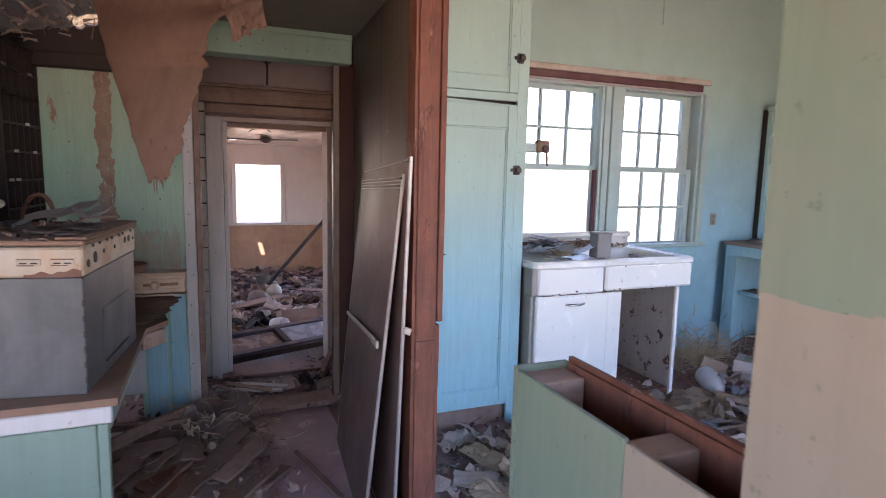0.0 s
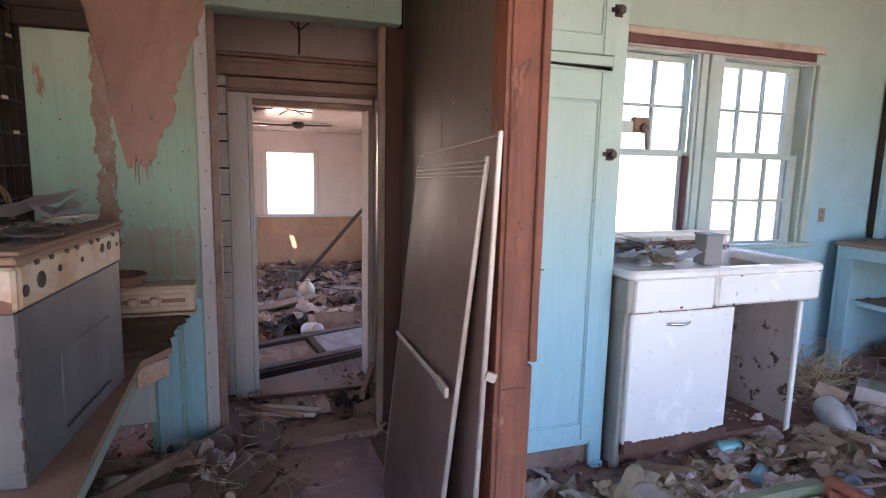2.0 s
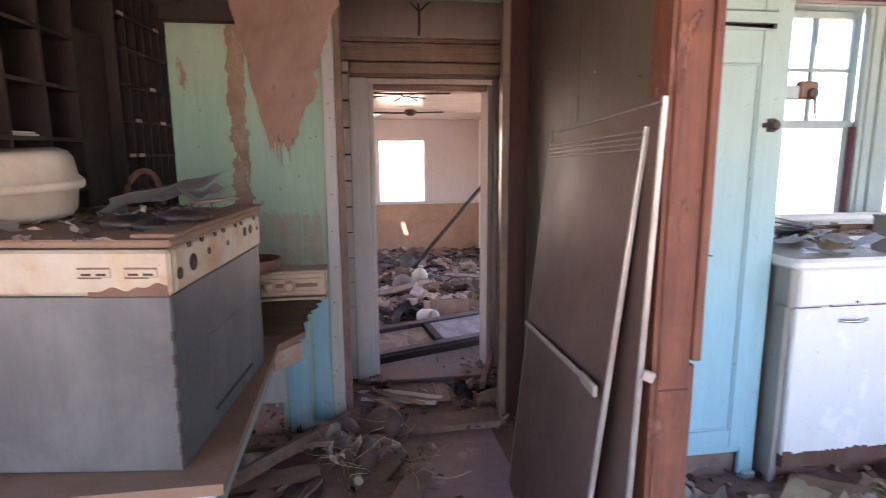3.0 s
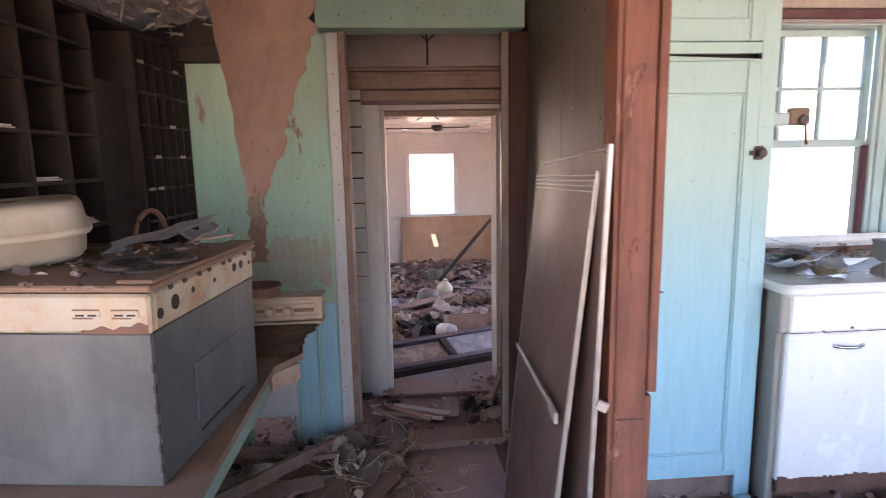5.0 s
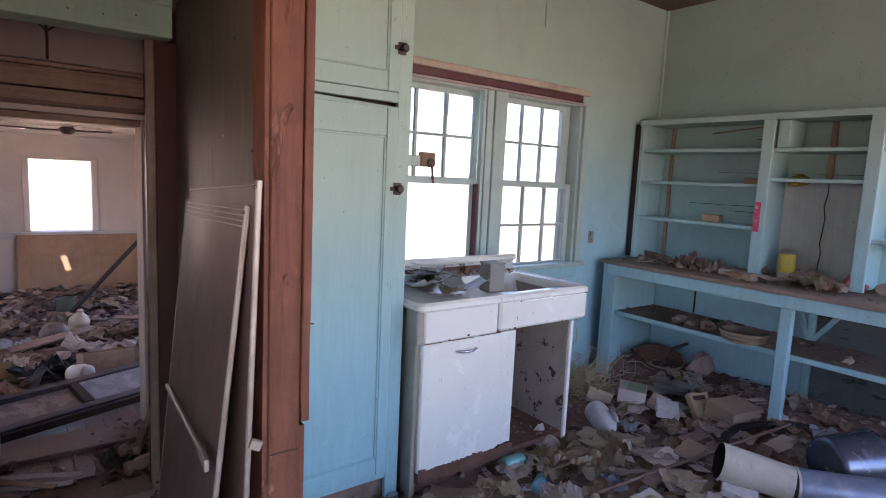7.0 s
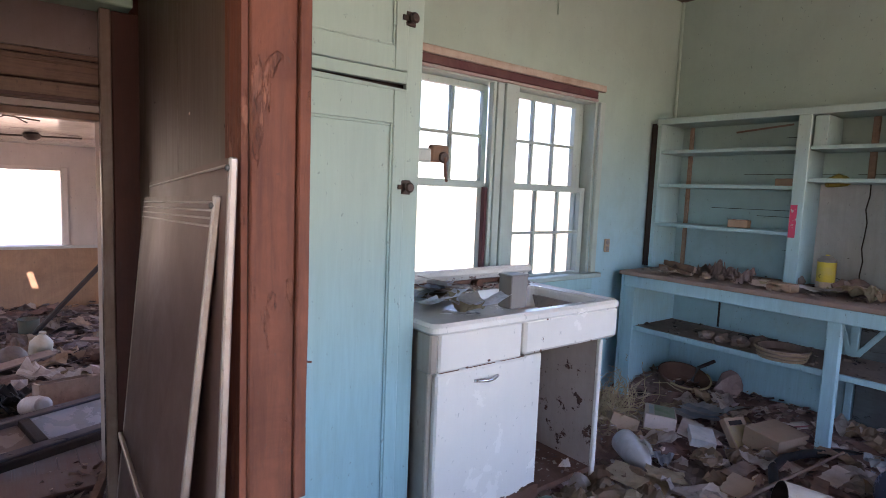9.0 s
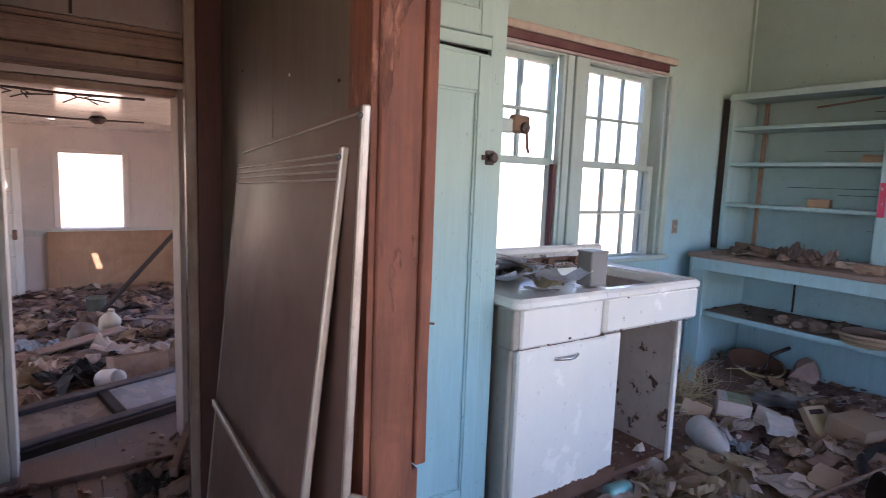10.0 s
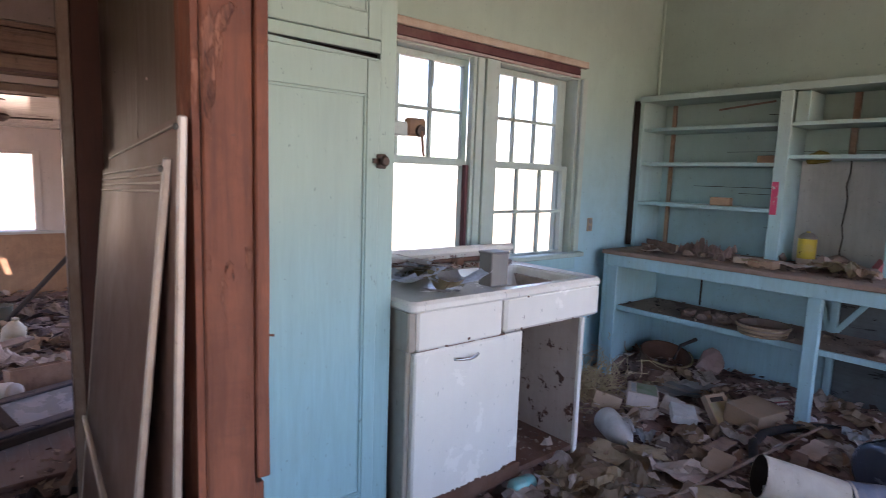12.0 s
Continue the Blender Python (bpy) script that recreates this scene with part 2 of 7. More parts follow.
m_darkplank = surface("dark_floor_plank", (0.13, 0.065, 0.05), 0.5, 0.5, 10, (6, 0.5, 6), 0.3, dirt=(0.14, 0.09, 0.08), dirt_amount=0.4, dirt_scale=4, spec=0.6)
m_lintel = surface("bare_header_wood", (0.33, 0.20, 0.135), 0.45, 0.7, 9, ALONG_X, 0.4, dirt=(0.42, 0.33, 0.27), dirt_amount=0.42, dirt_scale=4, blotch=0.25)
m_headpale = surface("pale_flaking_head_board", (0.46, 0.35, 0.27), 0.6, 0.75, 9, ALONG_X, 0.4, dirt=(0.55, 0.50, 0.42), dirt_amount=0.4, dirt_scale=6, blotch=0.25)
m_pinkbead = surface("faded_pink_bead", (0.42, 0.30, 0.27), 0.7, 0.6, 12, ALONG_X, 0.2, dirt=(0.40, 0.42, 0.38), dirt_amount=0.4, dirt_scale=8)
m_darkstud = surface("dark_red_stud", (0.075, 0.032, 0.024), 0.5, 0.75, 10, UPRIGHT, 0.6, dirt=(0.05, 0.025, 0.02), dirt_amount=0.4, dirt_scale=6)
m_header = surface("dark_stained_header", (0.25, 0.155, 0.112), 0.35, 0.55, 9, (0.4, 9, 9), 0.5, dirt=(0.36, 0.27, 0.21), dirt_amount=0.4, dirt_scale=3, blotch=0.25)
m_backsheet = surface("whitish_backing_sheet", (0.50, 0.52, 0.51), 0.85, 0.6, 8, UPRIGHT, 0.2, dirt=(0.36, 0.36, 0.36), dirt_amount=0.35, dirt_scale=4, peel=(0.07, 0.055, 0.055), peel_at=0.66, peel_scale=11, peel_stretch=(1, 0.7, 3))
m_plyback = surface("shade_toned_peeling_plywood", (0.13, 0.15, 0.155), 0.6, 0.7, 9, ALONG_Y, 0.4, dirt=(0.09, 0.08, 0.08), dirt_amount=0.4, dirt_scale=4, peel=(0.035, 0.03, 0.03), peel_at=0.60, peel_scale=9, peel_stretch=(1, 0.6, 3))
m_ply = surface("delaminated_plywood", (0.48, 0.34, 0.23), 0.45, 0.85, 12, (1.5, 6, 6), 0.6, dirt=(0.24, 0.15, 0.10), dirt_amount=0.42, dirt_scale=7, vary=0.4)
m_tanlabel = surface("faded_tan_label", (0.42, 0.34, 0.15), 0.8, 0.6, 14, bump=0.1, dirt=(0.36, 0.29, 0.22), dirt_amount=0.45, dirt_scale=16)
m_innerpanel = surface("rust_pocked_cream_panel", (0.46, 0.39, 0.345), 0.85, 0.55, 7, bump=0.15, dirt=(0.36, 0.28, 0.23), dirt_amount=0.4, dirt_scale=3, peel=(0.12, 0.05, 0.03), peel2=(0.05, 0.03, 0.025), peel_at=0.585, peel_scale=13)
m_white = surface("aged_white_paint", (0.50, 0.485, 0.455), 0.85, 0.55, 10, UPRIGHT, 0.25, dirt=(0.45, 0.40, 0.34), dirt_amount=0.3, peel=(0.30, 0.21, 0.15), peel_at=0.70, peel_scale=8, peel_stretch=(2, 2, 0.6))
m_sash = surface("pale_sash_paint", (0.42, 0.52, 0.47), 0.85, 0.5, 12, bump=0.2, dirt=(0.40, 0.40, 0.36), dirt_amount=0.3, peel=(0.27, 0.17, 0.13), peel_at=0.70, peel_scale=12)
m_trimred = surface("bare_window_head", (0.11, 0.04, 0.045), 0.6, 0.7, 10, ALONG_X, 0.3, dirt=(0.24, 0.14, 0.11), dirt_amount=0.3)
m_pinkrag = surface("dusty_pinkish_cloth", (0.40, 0.31, 0.29), 0.7, 0.9, 16, bump=0.4, dirt=(0.24, 0.16, 0.145), dirt_amount=0.4, dirt_scale=9, vary=0.3)
m_tanrag = surface("olive_tan_card", (0.45, 0.39, 0.26), 0.75, 0.85, 12, bump=0.2, dirt=(0.30, 0.22, 0.16), dirt_amount=0.4, dirt_scale=10, vary=0.3)
m_redstone = surface("reddish_stone", (0.30, 0.19, 0.17), 0.75, 0.85, 14, bump=0.3, dirt=(0.36, 0.26, 0.24), dirt_amount=0.4, dirt_scale=7)
m_enamel = surface("white_enamel", (0.80, 0.765, 0.69), 0.95, 0.24, 6, bump=0.03, dirt=(0.74, 0.69, 0.61), dirt_amount=0.12, dirt_scale=3.5, peel=(0.20, 0.08, 0.045), peel2=(0.09, 0.04, 0.03), peel_at=0.70, peel_scale=9, spec=0.5, specks=0.4, streaks=0.04)
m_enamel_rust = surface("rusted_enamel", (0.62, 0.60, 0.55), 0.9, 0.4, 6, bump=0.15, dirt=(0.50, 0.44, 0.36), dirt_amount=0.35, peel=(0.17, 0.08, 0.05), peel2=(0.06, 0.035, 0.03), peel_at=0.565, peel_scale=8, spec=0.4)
# rusted enamel with the shade of the sink's left end mixed into its colour
m_sinkside = surface("steel_side_painted_shade", (0.37, 0.33, 0.28), 0.85, 0.45, 6, UPRIGHT, 0.1, dirt=(0.26, 0.21, 0.17), dirt_amount=0.35, dirt_scale=4, peel=(0.15, 0.065, 0.04), peel_at=0.70, peel_scale=9, streaks=0.3)
m_rust = surface("rust", (0.14, 0.065, 0.04), 0.5, 0.85, 22, bump=0.6, dirt=(0.22, 0.13, 0.10), dirt_amount=0.4)
m_galv = surface("dull_steel_sheet", (0.085, 0.087, 0.084), 0.7, 0.45, 5, (1, 1, 0.7), 0.1, metal=0.2, dirt=(0.15, 0.15, 0.14), dirt_amount=0.36, dirt_scale=4.0, streaks=0.35, blotch=0.6)
m_stovetop = surface("cream_stove_enamel", (0.39, 0.335, 0.255), 0.85, 0.5, 8, bump=0.15, dirt=(0.36, 0.24, 0.13), dirt_amount=0.42, dirt_scale=9, peel=(0.34, 0.155, 0.06), peel2=(0.22, 0.09, 0.045), peel_at=0.50, peel_scale=7, soft=0.5)
m_hob = surface("dusty_rusted_top", (0.18, 0.10, 0.062), 0.6, 0.85, 12, bump=0.3, dirt=(0.24, 0.155, 0.105), dirt_amount=0.5)
m_alu = surface("worn_aluminium", (0.46, 0.42, 0.37), 0.8, 0.42, 30, bump=0.05, metal=0.55, dirt=(0.30, 0.24, 0.20), dirt_amount=0.4, dirt_scale=9)
m_screen = surface("dusty_brown_screen", (0.115, 0.068, 0.053), 0.85, 0.42, 4, bump=0.05, streaks=0.0, specks=0, dirt=(0.15, 0.097, 0.077), dirt_amount=0.42, dirt_scale=3.5, spec=0.14)
# dark wood; its black also serves as painted shade in gaps and cavities
m_dark = surface("black_wood_and_gap_shade", (0.026, 0.017, 0.014), 0.5, 0.6, 10, UPRIGHT, 0.4, dirt=(0.065, 0.04, 0.031), dirt_amount=0.35)
m_floor = surface("dirty_floor", (0.17, 0.105, 0.09), 0.6, 0.85, 9, bump=0.4, dirt=(0.27, 0.18, 0.155), dirt_amount=0.5, dirt_scale=3)
m_vinyl = surface("purple_brown_linoleum", (0.60, 0.45, 0.47), 0.8, 0.24, 6, bump=0.06, dirt=(0.46, 0.33, 0.31), dirt_amount=0.4, dirt_scale=3, spec=0.6)
m_ceil = surface("green_ceiling_board", (0.22, 0.23, 0.18), 0.75, 0.7, 6, bump=0.15, dirt=(0.25, 0.20, 0.16), dirt_amount=0.4)
m_ceilwood = surface("dark_ceiling_boards", (0.12, 0.075, 0.06), 0.6, 0.8, 8, ALONG_X, 0.4, dirt=(0.2, 0.14, 0.11), dirt_amount=0.35)
m_rubble = surface("crumbling_ceiling_lath", (0.50, 0.45, 0.37), 0.5, 0.9, 9, (6, 1.2, 1), 0.6, dirt=(0.22, 0.155, 0.11), dirt_amount=0.45, dirt_scale=3)
m_flake = surface("pale_paint_flake", (0.30, 0.24, 0.18), 0.8, 0.8, 12, bump=0.2, dirt=(0.40, 0.33, 0.26), dirt_amount=0.4, dirt_scale=9)
m_paper = surface("brown_building_paper", (0.30, 0.185, 0.135), 0.7, 0.9, 9, (1, 1, 0.6), bump=0.9, dirt=(0.20, 0.115, 0.08), dirt_amount=0.36, dirt_scale=6)
m_backwall = surface("pinkish_plaster", (0.58, 0.50, 0.46), 0.9, 0.85, 5, bump=0.1, dirt=(0.52, 0.44, 0.39), dirt_amount=0.3, streaks=0.1)
m_wains = surface("stained_wainscot", (0.40, 0.235, 0.14), 0.75, 0.7, 7, UPRIGHT, 0.2, dirt=(0.22, 0.12, 0.08), dirt_amount=0.4, dirt_scale=3)
m_backceil = surface("back_ceiling_board", (0.60, 0.55, 0.50), 0.85, 0.15, 6, ALONG_X, 0.05, dirt=(0.44, 0.37, 0.32), dirt_amount=0.35, spec=0.6)
m_dustytop = surface("dusty_shelf_top", (0.25, 0.17, 0.14), 0.7, 0.9, 14, bump=0.4, dirt=(0.33, 0.25, 0.21), dirt_amount=0.45)
m_coat = surface("faded_green_coat", (0.165, 0.205, 0.14), 0.9, 0.6, 6, UPRIGHT, 0.08, dirt=(0.20, 0.20, 0.145), dirt_amount=0.35, dirt_scale=5)
m_lowgreen = surface("pale_green_panel", (0.18, 0.26, 0.20), 0.9, 0.5, 9, (0.5, 6, 6), 0.15, dirt=(0.19, 0.25, 0.20), dirt_amount=0.3, peel=(0.30, 0.24, 0.18), peel_at=0.74, peel_scale=10, peel_stretch=(0.5, 3, 3))
m_cream = surface("two_tone_wall_paint", (0.25, 0.205, 0.15), 0.92, 0.55, 6, UPRIGHT, 0.15, dirt=(0.29, 0.24, 0.175), dirt_amount=0.4)
m_plastic = surface("yellowed_white_plastic", (0.40, 0.34, 0.26), 0.9, 0.5, 6, bump=0.08, dirt=(0.28, 0.20, 0.14), dirt_amount=0.4, dirt_scale=7)
m_jug = surface("milky_jug_plastic", (0.44, 0.41, 0.40), 0.9, 0.4, 6, bump=0.1, dirt=(0.30, 0.24, 0.21), dirt_amount=0.4, dirt_scale=10)
m_black = surface("black_rubber", (0.025, 0.023, 0.024), 0.7, 0.55, 10, bump=0.15, dirt=(0.10, 0.08, 0.07), dirt_amount=0.35)
m_chrome = surface("dull_chrome", (0.6, 0.6, 0.6), 0.8, 0.22, 20, bump=0.02, metal=1.0)
m_sand = surface("pale_dry_ground", (0.48, 0.35, 0.24), 0.75, 0.95, 3, bump=0.4, dirt=(0.34, 0.30, 0.20), dirt_amount=0.35, dirt_scale=0.6)
m_card = surface("brown_cardboard", (0.42, 0.29, 0.20), 0.8, 0.85, 9, bump=0.15, dirt=(0.32, 0.22, 0.16), dirt_amount=0.35, vary=0.4)
m_sheet = surface("old_paper", (0.65, 0.54, 0.48), 0.85, 0.85, 9, bump=0.15, dirt=(0.42, 0.33, 0.27), dirt_amount=0.35, vary=0.4, dirt_scale=8)
m_cloth = surface("dusty_tan_cloth", (0.34, 0.25, 0.16), 0.75, 0.95, 20, bump=0.4, dirt=(0.24, 0.17, 0.12), dirt_amount=0.4)
m_grey = surface("grey_plastic_tub", (0.22, 0.21, 0.20), 0.9, 0.5, 6, bump=0.05, dirt=(0.28, 0.25, 0.23), dirt_amount=0.3)
m_stone = surface("dusty_clay_lump", (0.21, 0.145, 0.12), 0.7, 0.9, 14, bump=0.5, dirt=(0.30, 0.225, 0.19), dirt_amount=0.4, vary=0.4)
m_page = surface("pale_loose_pages", (0.66, 0.63, 0.60), 0.85, 0.8, 9, bump=0.15, dirt=(0.44, 0.40, 0.38), dirt_amount=0.35, dirt_scale=10)
m_iron = surface("dark_old_iron", (0.055, 0.045, 0.04), 0.6, 0.5, 20, bump=0.3, metal=0.5, dirt=(0.13, 0.08, 0.06), dirt_amount=0.4, dirt_scale=20)
m_twig = surface("dry_straw_twig", (0.50, 0.39, 0.24), 0.75, 0.85, 20, bump=0.2)
m_siding = surface("chalky_siding_paint", (0.56, 0.55, 0.50), 0.9, 0.7, 9, ALONG_X, 0.2, dirt=(0.44, 0.38, 0.31), dirt_amount=0.35, peel=(0.32, 0.20, 0.12), peel_at=0.72, peel_scale=6, peel_stretch=(0.6, 3, 3))
m_hallpanel = surface("grey_brown_panel", (0.33, 0.275, 0.25), 0.85, 0.7, 5, bump=0.1, dirt=(0.25, 0.195, 0.17), dirt_amount=0.4)
m_litter = litter_material("mixed_litter", [(0.0, (0.12, 0.065, 0.055)), (0.25, (0.29, 0.17, 0.145)), (0.5, (0.46, 0.31, 0.255)), (0.72, (0.60, 0.46, 0.40)), (0.9, (0.72, 0.63, 0.60)), (1.0, (0.30, 0.32, 0.38))])
m_backlitter = litter_material("brown_litter", [(0.0, (0.035, 0.02, 0.016)), (0.35, (0.10, 0.056, 0.043)), (0.65, (0.19, 0.115, 0.088)), (0.88, (0.30, 0.20, 0.16)), (1.0, (0.45, 0.38, 0.35))])
m_earth = litter_material("dark_litter", [(0.0, (0.07, 0.045, 0.04)), (0.5, (0.24, 0.165, 0.13)), (1.0, (0.46, 0.36, 0.29))])

# ---- the large structure ----
# ground outside, seen bright through the windows
bm = bmesh.new()
vs = [bm.verts.new(p) for p in ((-900, -900, -0.75), (900, -900, -0.75), (900, 900, -0.75), (-900, 900, -0.75))]
bm.faces.new(vs)
setting("ground", bm, m_sand, "pale dry sandy ground outside the house")


def wall_x(name, y0, y1, x0, x1, z0, z1, holes, material, label=""):
    """A wall along x with rectangular holes (x0, x1, z0, z1), left to right, that do not overlap in x."""
    bm = bmesh.new()
    x = x0
    for a, b, lo, hi in holes:
        box(bm, x, a, y0, y1, z0, z1)
        if lo > z0:
            box(bm, a, b, y0, y1, z0, lo)
        if hi < z1:
            box(bm, a, b, y0, y1, hi, z1)
        x = b
    box(bm, x, x1, y0, y1, z0, z1)
    return setting(name, bm, material, label)


# window opening of the kitchen
WX0, WX1, WZ0, WZ1 = 1.765, 3.366, 0.845, 2.0
YW = 3.42
wall_x("wall_window", YW, YW + 0.14, 0.80, 4.40, 0.0, 2.80, [(WX0, WX1, WZ0, WZ1)], m_mint, "mint green painted kitchen wall with a twin window")
setting("wall_east", boxed((4.27, 4.40, 1.2, YW, 0.0, 2.80), (4.27, 4.40, -1.3, 1.2, 0.0, 0.92), (4.27, 4.40, -1.3, 1.2, 2.45, 2.80), (4.27, 4.40, -1.6, -1.3, 0.0, 2.80)), m_mint, "mint green painted plank wall behind the shelves")
wall_x("wall_south", -1.72, -1.6, -2.0, 4.40, 0.0, 2.80, [(-1.3, 0.5, 0.0, 2.05), (0.9, 4.1, 0.55, 2.4)], m_mint)
setting("wall_partition", boxed((0.6, 0.74, -1.6, 0.62, 0.0, 2.80)), m_cream, "full-height partition end in worn cream and green paint")
setting("ceiling_kitchen", boxed((0.62, 4.40, -1.72, YW + 0.14, 2.79, 2.86)), m_ceilwood, "dark wooden kitchen ceiling")
setting("floor", boxed((-2.0, 4.40, -1.72, 4.0, -0.12, 0.0), (-2.6, 1.82, 4.0, 4.5, -0.3, 0.0)), m_floor, "dirty brown floor under a layer of litter")
setting("floor_back_room", boxed((-2.6, 1.82, 4.5, 9.1, -0.34, -0.22)), m_floor, "back room floor buried in rubbish")

# hall: green wall, opening, beam, low ceiling
bm = boxed((-1.5, -0.62, 3.38, 3.46, 0.0, 1.86), (-0.62, -0.40, 3.38, 3.46, 0.16, 1.86), (-0.40, -0.17, 3.38, 3.46, 0.0, 1.93))
setting("wall_green", bm, m_peel, "green wall with paint peeling off dark boards")
# closes the roof space; the cavity's shade is the slab's near-black colour
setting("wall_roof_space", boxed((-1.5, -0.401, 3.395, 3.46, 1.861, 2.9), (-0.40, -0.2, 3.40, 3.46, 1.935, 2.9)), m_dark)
setting("wall_lean_to", boxed((-1.5, -1.38, 1.4, 3.38, 0.0, 2.1), (-1.5, -1.38, -1.3, 1.4, 0.0, 0.65), (-1.5, -1.38, -1.3, 1.4, 1.85, 2.1), (-1.5, -1.38, -1.6, -1.3, 0.0, 2.1)), m_oldwood)
setting("wall_hall_left", boxed((-0.24, -0.165, 3.46, 3.98, 0.0, 2.2)), m_oldwood)
setting("wall_hall_right", boxed((0.74, 0.80, 3.30, 4.0, 0.0, 2.2)), m_stud)
setting("ceiling_hall", boxed((-0.30, 0.72, -1.72, 3.28, 2.075, 2.12), (-0.30, 0.80, 3.28, 4.0, 2.13, 2.17)), m_ceil, "low hall ceiling of stained green boards")
setting("beam", boxed((-0.20, 0.688, 3.27, 3.41, 1.925, 2.075), bev=0.004), m_beam, "pale green painted beam over the opening")
setting("trim", boxed((-0.20, 0.688, 3.262, 3.272, 2.045, 2.075), bev=0.003), m_beam)

# ---- opening to the back room ----
wall_x("wall_doorway", 4.0, 4.12, -2.6, 1.82, -0.22, 2.3, [(0.035, 0.71, -0.22, 1.645)], m_backwall)
siding = setting("wall_siding", boxed((-0.165, -0.065, 3.985, 3.999, 0.0, 1.86)), m_dark, "old outside siding left bare beside the doorway")
r = rng(4)
for i in range(13):
    z = 0.02 + i * 0.14
    bm = bmesh.new()
    y = r.uniform(-0.002, 0.002)
    vs = [bm.verts.new(p) for x in (-0.165, -0.066) for p in ((x, 3.952 + y, z), (x, 3.976 + y, z + 0.130), (x, 3.984, z + 0.130), (x, 3.984, z))]
    for k in range(4):
        bm.faces.new((vs[k], vs[(k + 1) % 4], vs[4 + (k + 1) % 4], vs[4 + k]))
    bm.faces.new(vs[3::-1])
    bm.faces.new(vs[4:])
    part("siding_board", bm, m_siding, siding)
door = thing("door_1", (0.36, 3.98, 0), "doorway with worn white casing and bare header boards", "doorway", kind="structure")
part("jamb", boxed((-0.064, 0.034, 3.94, 3.998, 0.0, 1.67), bev=0.004), m_white, door)
part("jamb", boxed((0.036, 0.062, 3.96, 4.14, -0.2, 1.64), bev=0.003), m_white, door)
part("jamb", boxed((0.68, 0.709, 3.96, 4.14, -0.2, 1.64), bev=0.003), m_hallpanel, door)
part("jamb", boxed((0.711, 0.738, 3.95, 3.998, 0.0, 1.67), bev=0.004), m_hallpanel, door)
part("head_board", boxed((-0.06, 0.738, 3.93, 3.998, 1.672, 1.745), bev=0.004), m_header, door)
part("head_board", boxed((-0.14, 0.738, 3.915, 3.998, 1.75, 1.84), bev=0.004), m_header, door)
part("head_moulding", boxed((-0.15, 0.738, 3.90, 3.998, 1.842, 1.862), bev=0.004), m_header, door)
part("head_bead", boxed((-0.14, 0.738, 3.912, 3.93, 1.8402, 1.8415)), m_dark, door)
part("head_bead", boxed((-0.145, 0.738, 3.908, 3.916, 1.815, 1.828), bev=0.002), m_header, door)
part("head_bead", boxed((-0.06, 0.738, 3.922, 3.931, 1.675, 1.69), bev=0.002), m_darkplank, door)
part("stop", boxed((0.062, 0.68, 3.99, 4.10, 1.61, 1.64), bev=0.003), m_header, door)
part("sill", boxed((0.0, 0.72, 3.86, 4.10, 0.0, 0.035), bev=0.006), m_darkplank, door)
bm = boxed((-0.165, 0.30, 3.90, 3.912, 1.864, 2.13), (0.303, 0.738, 3.895, 3.907, 1.864, 2.13))
setting("wall_over_door", bm, m_hallpanel, "grey-brown panel over the doorway with a split joint")
bm = bmesh.new()
tube(bm, [(0.30, 3.893, 1.87), (0.302, 3.890, 1.96), (0.298, 3.893, 2.03)], 0.006, 6)
tube(bm, [(0.302, 3.890, 1.99), (0.255, 3.893, 2.035)], 0.004, 5)
tube(bm, [(0.302, 3.890, 1.99), (0.36, 3.890, 2.04)], 0.004, 5)
setting("trim_joint", bm, m_dark, "dark split joint in the panel")

# casings of the hall opening
setting("trim_left", boxed((-0.172, -0.118, 3.352, 3.378, 0.02, 1.924), bev=0.003), m_white, "worn white casing board")
setting("trim_left_edge", boxed((-0.117, -0.088, 3.335, 3.47, 0.0, 1.924), bev=0.003), m_oldwood, "split brown edge board")
setting("trim_right", boxed((0.597, 0.632, 3.33, 3.375, 0.0, 1.924), bev=0.004), surface("glossy_worn_casing", (0.26, 0.20, 0.16), 0.7, 0.16, 8, UPRIGHT, 0.15, dirt=(0.14, 0.085, 0.06), dirt_amount=0.42, spec=0.7, dirt_scale=4), "glossy dark worn casing board")
setting("trim_right_stud", boxed((0.634, 0.735, 3.34, 3.44, 0.0, 1.924), bev=0.004), m_darkstud, "bare red-brown stud")

# ---- partition between hall and kitchen ----
skew = Matrix.Translation((0.655, 2.09, 0)) @ Matrix.Rotation(radians(-2.6), 4, "Z")
setting("wall_panel", boxed((0.0, 0.018, 0.0, 0.58, 0.0, 2.079), (0.0, 0.018, 0.584, 1.22, 0.0, 2.079), m=skew), m_panel, "olive brown board facing of the partition")
setting("wall_panel_upper", boxed((0.70, 0.74, 2.09, 4.0, 2.08, 2.80)), m_oldwood)
setting("wall_panel_kitchen", boxed((0.735, 0.748, 2.09, 3.42, 0.0, 2.79)), m_mint)
setting("trim_panel_edge", boxed((0.636, 0.652, 2.0915, 2.13, 0.0, 2.079), bev=0.003), m_panel)
post = thing("wall_post", (0.69, 2.04, 0), "bare red-brown double stud at the end of the partition", "post", kind="structure")
part("stud", board((0.667, 2.045, 0), (0.667, 2.045, 2.79), 0.078, 0.09, (1, 0, 0), 0.003, 3, 0.0012, 14), m_stud, post)
part("stud", board((0.621, 2.045, 0), (0.621, 2.045, 2.79), 0.012, 0.08, (1, 0, 0), 0.001, 5, 0.0008, 12), m_stud, post)
part("strip", board((0.718, 2.03, 0.815), (0.718, 2.03, 2.79), 0.021, 0.075, (1, 0, 0), 0.002, 8, 0.001, 12), m_stud, post)
